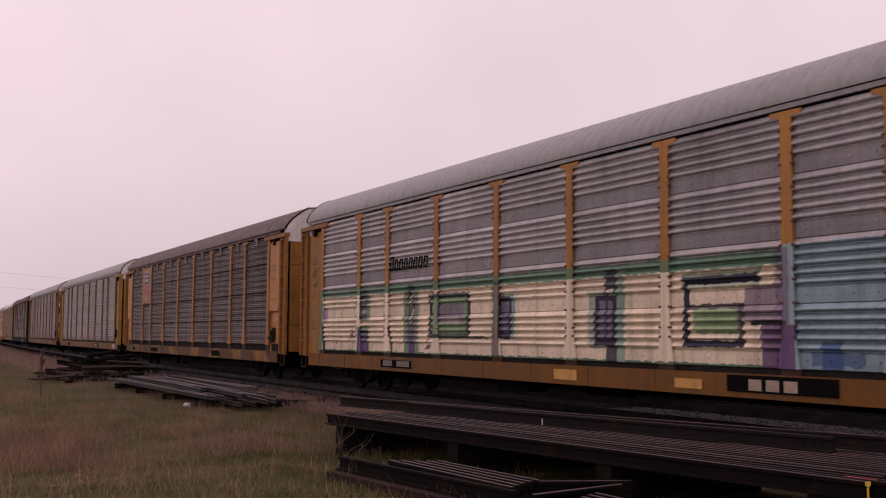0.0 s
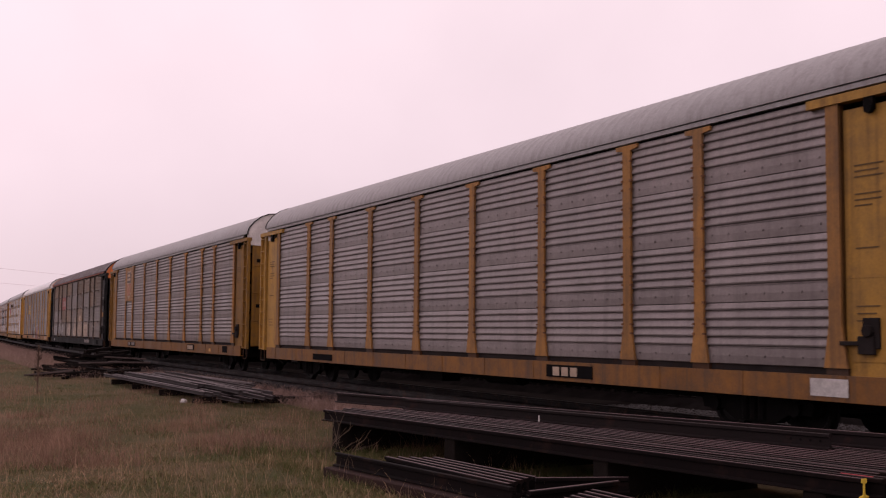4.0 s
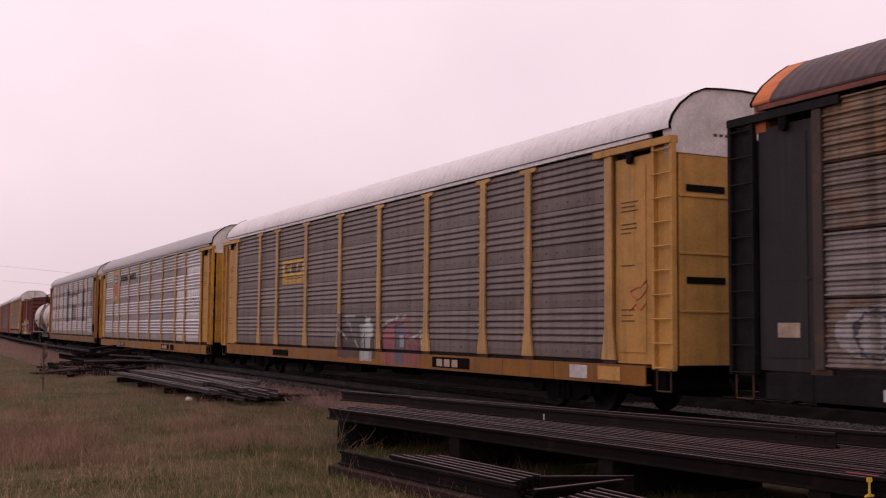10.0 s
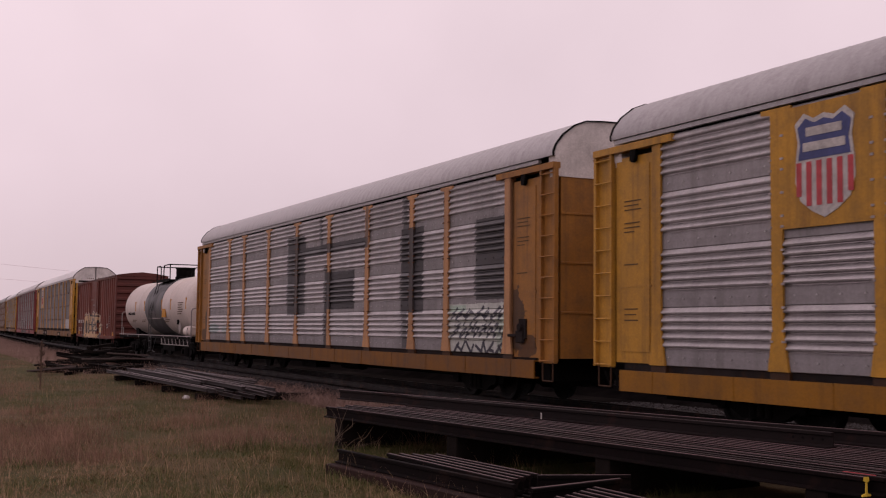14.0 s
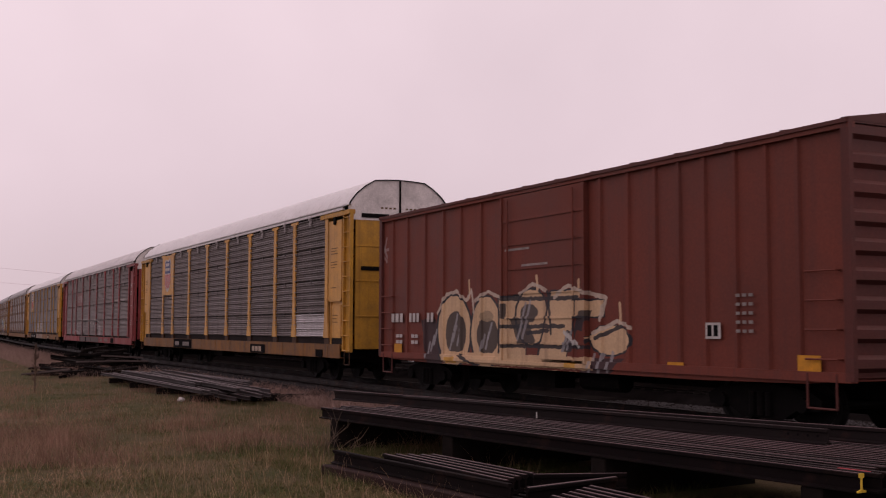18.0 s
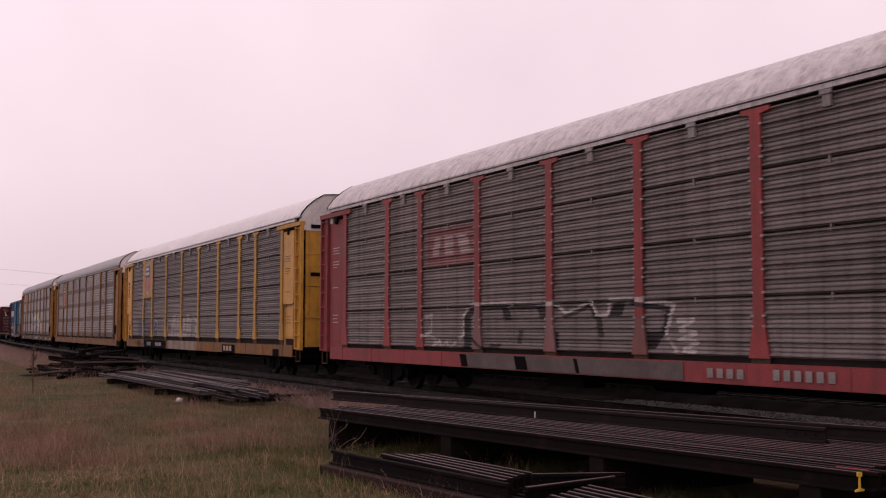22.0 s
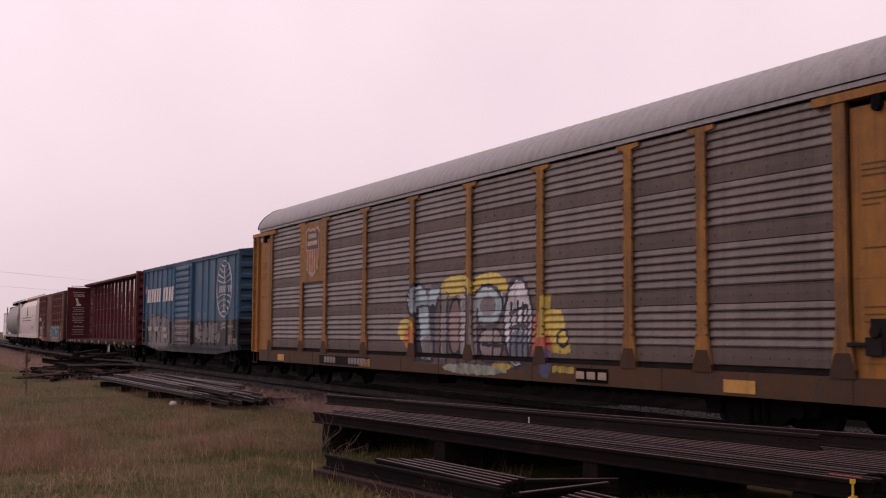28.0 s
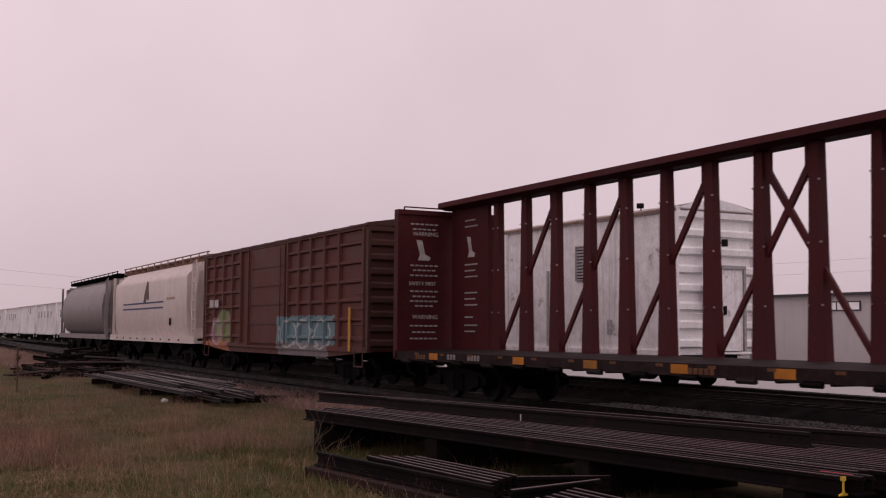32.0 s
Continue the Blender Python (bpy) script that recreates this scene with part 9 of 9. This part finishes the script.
# ---------------------------------------------------------------- standing white camp wagons on the siding
CAMP = surf("camp_white", (0.93, 0.9, 0.9), 0.55, 0, 0.1, 0.6, 22, 0.06, streak=0.38, streak_col=(0.34, 0.28, 0.26), grime=0.25, rust=0.05, rust_col=(0.3, 0.2, 0.16))
CAMPROOF = surf("camp_roof", (0.5, 0.45, 0.43), 0.7, 0, 0.25, 0.6, 22, 0.1, rust=0.12, rust_col=(0.25, 0.15, 0.12))
CAMPEND = surf("camp_white_end", (0.9, 0.89, 0.89), 0.5, 0, 0.08, 0.6, 22, 0.05, streak=0.15, streak_col=(0.4, 0.34, 0.3))
GLASS = surf("dark_window_glass", (0.03, 0.03, 0.035), 0.15, 0, 0.2, 2, 20, 0.0, spec=0.1)


def camp_wagon(x_right, near):
    half = 10.25 if near == 2 else 8.0
    xm = x_right - half
    w = box_wagon("camp_wagon", "white-painted old box wagon used as a work-crew camp, standing still", half, 0.95, 5.12 if near == 2 else 4.5, 5.42 if near == 2 else 4.8, CAMP, CAMPROOF, CAMPEND,
                  [half - 0.4 - 1.9 * k for k in range(int(half))] if near else [-7.6, 7.6], (0.05, 0.02), (-1.5, 1.0), "smooth", end_ribs=8, group="camp wagons", end_depth=0.15)
    a = (siding_y(xm + 8) - siding_y(xm - 8)) / 16
    w.matrix_basis = pose(xm, siding_y(xm), 0, 0, 0, math.degrees(math.atan(a)))
    return w


x = -24.6
for i in range(10):
    w = camp_wagon(x, 2 if i == 0 else 1 if i < 3 else 0)
    spots = {0: [], 1: [], 7: [(3.5, 3.4)], 8: [(-6, 2.8), (-3.4, 2.8), (-0.8, 2.8), (1.8, 2.8), (4.4, 2.8)], 9: [(-6, 2.8), (-3.4, 2.8), (-0.8, 2.8), (1.8, 2.8)]}.get(i, [(-5.5, 2.8), (-3, 2.8), (-0.5, 2.8), (2, 2.8), (4.5, 2.8)])
    for wx, wz in spots:
        f = part("window", mesh_of("camp_window", lambda bm: put_box(bm, -0.4, 0.4, -1.50, -1.41, 0, 0.95), bevel=0.01), CAMP, w, at=pose(wx, 0, wz))
        part("pane", mesh_of("camp_pane", lambda bm: put_box(bm, -0.33, 0.33, -1.508, -1.50, 0.07, 0.88)), GLASS, f)
    if i == 0:
        part("side_door", mesh_of("camp_door", lambda bm: put_box(bm, 0, 0.85, -1.47, -1.42, 1.0, 3.1), bevel=0.01), CAMPEND, w, at=pose(-5.2, 0, 0))
        part("vent", mesh_of("camp_vent", lambda bm: [put_box(bm, -0.26, 0.26, -1.5, -1.42, 2.6, 2.64), put_box(bm, -0.26, 0.26, -1.5, -1.42, 3.66, 3.7), put_box(bm, -0.26, -0.22, -1.5, -1.42, 2.6, 3.7), put_box(bm, 0.22, 0.26, -1.5, -1.42, 2.6, 3.7)] + [put_box(bm, -0.22, 0.22, -1.475, -1.43, 2.68 + 0.1 * q, 2.74 + 0.1 * q) for q in range(10)]), GREYMARK, w, "grey louvred vent", at=pose(5.5, 0, 0.62))
        part("vent_back", mesh_of("camp_vent_back", lambda bm: put_box(bm, -0.22, 0.22, -1.44, -1.425, 2.64, 3.66)), BLACKPAINT, w, at=pose(5.5, 0, 0.62))
        part("notice", mesh_of("camp_notice", lambda bm: put_box(bm, -0.13, 0.13, -1.436, -1.428, 1.5, 1.95)), GREYMARK, w, "small grey notice", at=pose(7.0, 0, 0))
        for q in range(11):
            part("seam_strip", mesh_of("camp_seam", lambda bm: put_box(bm, -0.018, 0.018, -1.445, -1.425, 1.05, 5.0)), RUSTYWALK if q % 3 == 0 else GREYMARK, w, "stained board joint", at=pose(9.6 - 1.9 * q, 0, 0))
        for q, (xa, za, zb) in enumerate(((-5.2, 1.0, 3.1), (-4.35, 1.0, 3.1), (2.6, 1.1, 3.6), (3.6, 1.1, 3.6))):
            part("door_edge", mesh_of(("camp_edge", za, zb), lambda bm: put_box(bm, -0.03, 0.03, -1.485, -1.43, za, zb)), GREYMARK, w, at=pose(xa, 0, 0))
        part("roof_edge", mesh_of("camp_edge", lambda bm: put_box(bm, -10.2, 10.2, -1.56, -1.535, 5.05, 5.12)), RUSTYWALK, w, "rusty brown roof edge")
        part("floodlight", mesh_of("camp_flood", lambda bm: (put_rod(bm, (8.4, -1.3, 5.1), (8.4, -1.3, 5.32), 0.02, 6), put_rod(bm, (8.33, -1.4, 5.34), (8.47, -1.25, 5.34), 0.08, 8))), BLACKPAINT, w, "small black floodlight")
        part("end_door", mesh_of("camp_end_door", lambda bm: put_box(bm, 10.25, 10.3, 0.1, 0.9, 1.05, 3.4), bevel=0.01), CAMP, w)
        for q, (ya, yb, za, zb) in enumerate(((0.0, 0.08, 1.05, 3.5), (0.92, 1.0, 1.05, 3.5), (0.0, 1.0, 3.42, 3.52))):
            part("door_frame", mesh_of(("camp_frame", q), lambda bm: put_box(bm, 10.26, 10.34, ya, yb, za, zb)), GREYMARK if q else BLACKPAINT, w)
        part("door_knob", mesh_of("camp_knob", lambda bm: put_box(bm, 10.3, 10.36, 0.16, 0.24, 2.1, 2.35)), BLACKPAINT, w)
        part("end_lamp", mesh_of("camp_lamp", lambda bm: (put_rod(bm, (10.25, 0.05, 4.15), (10.5, 0.05, 4.2), 0.03, 6), put_rod(bm, (10.5, 0.05, 4.05), (10.5, 0.05, 4.25), 0.09, 8))), BLACKPAINT, w, "small black wall lamp")
        part("end_pipe", mesh_of("camp_pipe", lambda bm: put_rod(bm, (10.33, -0.55, 2.2), (10.33, -0.55, 4.3), 0.05)), BLACKPAINT, w, "black stove pipe")
        part("meter_box", mesh_of("camp_meter", lambda bm: put_box(bm, 10.25, 10.41, -0.45, 0.0, 1.9, 2.9), bevel=0.015), CAMPEND, w)
        def end_steps(bm):
            put_path(bm, [(10.35, -0.9, 1.0), (10.75, -0.9, 1.0), (10.75, 1.1, 1.0), (10.35, 1.1, 1.0)], 0.03)
            put_path(bm, [(10.75, -0.9, 1.0), (10.75, -0.9, 2.1), (10.35, -0.9, 2.1)], 0.025)
            put_path(bm, [(10.75, 1.1, 1.0), (10.75, 1.1, 2.1), (10.35, 1.1, 2.1)], 0.025)
        part("end_railing", mesh_of("camp_steps", end_steps), CAMPEND, w)
    x = -48.8 if i == 0 else x - 17.1

# ---------------------------------------------------------------- low building behind the yard
WALLGREY = surf("building_wall", (0.5, 0.465, 0.465), 0.75, 0, 0.06, 0.3, 18, 0.05, streak=0.1)
ROOFTRIM = surf("dark_roof_trim", (0.06, 0.055, 0.06), 0.6, 0, 0.1, 0.5, 20, 0.05)
bld = thing("low_building", "long low pale-grey building with a flat dark-edged roof", "building")
part("wall", mesh_of("bld_wall", lambda bm: put_box(bm, -110, 10, 58, 80, GROUND - 0.1, 4.15)), WALLGREY, bld)
part("roof", mesh_of("bld_roof", lambda bm: put_box(bm, -110.4, 10.4, 57.6, 80.4, 4.15, 4.32)), ROOFTRIM, bld, "dark roof edge")
for i in range(12):
    f = part("window", mesh_of("bld_window", lambda bm: put_box(bm, -1.5, 1.5, 57.93, 58.05, 3.12, 3.76)), ROOFTRIM, bld, at=pose(-104.4 + 8.6 * i, 0, 0))
    for dx in (-0.98, 0, 0.98):
        part("pane", mesh_of("bld_pane", lambda bm: put_box(bm, -0.42, 0.42, 57.9, 57.93, 3.2, 3.68)), CAMPEND, f, at=pose(dx, 0, 0))
part("chimney", mesh_of("bld_chim", lambda bm: (put_box(bm, -58.6, -58.0, 62, 62.6, 4.7, 5.35), put_box(bm, -58.8, -57.8, 61.9, 62.7, 5.35, 5.5))), ROOFTRIM, bld)

# ---------------------------------------------------------------- power line far off
POLE = surf("pole_wood", (0.12, 0.1, 0.09), 0.9, 0, 0.2, 1, 15, 0.2)
WIRE = surf("wire", (0.75, 0.62, 0.66), 0.6, 0, 0.1, 1, 10, 0.0)
line = [(-232, 6), (-420, 165)]
back_line = [(-150, 111.5), (-40, 116)]
for px_, py_ in line + back_line:
    p = thing("utility_pole", "distant wooden utility pole with a crossarm", "utility pole", "power line poles", at=pose(px_, py_, GROUND))
    part("pole", mesh_of("pole", lambda bm: put_rod(bm, (0, 0, -0.1), (0, 0, 15.0), 0.15, 8)), POLE, p)
    part("crossarm", mesh_of("crossarm", lambda bm: put_box(bm, -0.08, 0.08, -1.2, 1.2, 14.5, 14.65)), POLE, p)
w = thing("power_wires", "thin overhead wires between distant poles", "wire")
for k, (way, zz) in enumerate(((line, 14.9), (line, 11.8), (back_line, 12.0), (back_line, 10.4))):
    def wires(bm):
        for (x0_, y0_), (x1_, y1_) in zip(way, way[1:]):
            pts = [(x0_ + (x1_ - x0_) * t / 8, y0_ + (y1_ - y0_) * t / 8, GROUND + zz - 0.3 * (1 - (t / 4 - 1) ** 2)) for t in range(9)]
            put_path(bm, pts, 0.028 if k < 2 else 0.018, 4)
    part("wire", mesh_of(("wires", k), wires), WIRE, w)

# ---------------------------------------------------------------- small things in the meadow
STALK = surf("dead_stalk", (0.1, 0.062, 0.045), 0.9, 0, 0.3, 5, 30, 0.1)
stalk = thing("dead_weed", "tall dark dead weed stalk standing in the grass", "weed", at=pose(-36.9, 4.64, GROUND))
def stalk_bm(bm):
    put_path(bm, [(0, 0, -0.05), (0.02, 0.01, 0.6), (0.0, 0.0, 1.1), (0.03, 0, 1.5)], 0.025, 6)
    r2 = random.Random(3)
    for i in range(60):
        z = r2.uniform(0.35, 1.45)
        a = r2.uniform(0, 6.28)
        put_rod(bm, (0.01, 0, z), (0.12 * math.cos(a), 0.12 * math.sin(a), z + 0.09), 0.009, 4)
part("stem", mesh_of("stalk", stalk_bm), STALK, stalk)
def rock_bm(bm):
    bmesh.ops.create_icosphere(bm, subdivisions=2, radius=0.1)
    for v in bm.verts:
        v.co *= 1 + 0.35 * noise.noise(v.co * 9)
        v.co.z *= 0.7
rock = part("white_rock", mesh_of("white_rock", rock_bm), surf("white_stone", (0.42, 0.39, 0.37), 0.8, 0, 0.15, 6, 30, 0.3), None, at=pose(-30.6, 7.65, GROUND + 0.08))
tagged(rock, "small whitish stone lying in the grass", "rock")
REDTWIG = surf("red_twig", (0.1, 0.058, 0.048), 0.9, 0, 0.3, 5, 30, 0.1)
TWIG = surf("dry_twig", (0.12, 0.085, 0.06), 0.9, 0, 0.3, 5, 30, 0.1)
def brush_bm(bm):
    r2 = random.Random(8)
    for i in range(16):
        a, ln = r2.uniform(0, 6.28), r2.uniform(0.35, 0.85)
        p = Vector((r2.uniform(-0.3, 0.3), r2.uniform(-0.15, 0.15), 0))
        d = Vector((math.cos(a) * 0.7, math.sin(a) * 0.4, 1)).normalized()
        pts = [p]
        for k in range(4):
            d = (d + Vector((r2.uniform(-0.35, 0.35), r2.uniform(-0.3, 0.3), r2.uniform(-0.3, 0.05)))).normalized()
            pts.append(pts[-1] + d * ln / 4)
            if k > 0:
                e2 = (d + Vector((r2.uniform(-1, 1), r2.uniform(-1, 1), 0.3))).normalized()
                put_rod(bm, pts[-1], pts[-1] + e2 * ln * 0.3, 0.0022, 4)
        put_path(bm, pts, 0.0032, 5)
brush = thing("dead_brush", "bare dead brush growing at the end of the rail stack", "shrub", at=pose(-16.0, 6.2, GROUND))
part("brushwood", mesh_of("brush", brush_bm), TWIG, brush)
b2 = thing("dead_brush", "reddish dead brush beside the rail pile", "shrub", at=pose(-31.2, 11.0, GROUND))
for i in range(30):
    part("brushwood", mesh_of("brush", brush_bm), REDTWIG, b2, at=pose(random.uniform(-3.6, 3), random.uniform(-0.6, 0.8), 0, 0, 0, random.uniform(0, 360)) @ Matrix.Scale(random.uniform(0.35, 0.6), 4))

# ---------------------------------------------------------------- the train runs


def run(x13, t):
    d = t - 13.0
    return x13 + 13.872 * d + 0.00149 * d * d - 0.000103 * d ** 3


def motions():
    for car, x13 in TRAIN:
        walk(car, [(t, track_pose(run(x13, t))) for t in range(0, 33)])


motions()
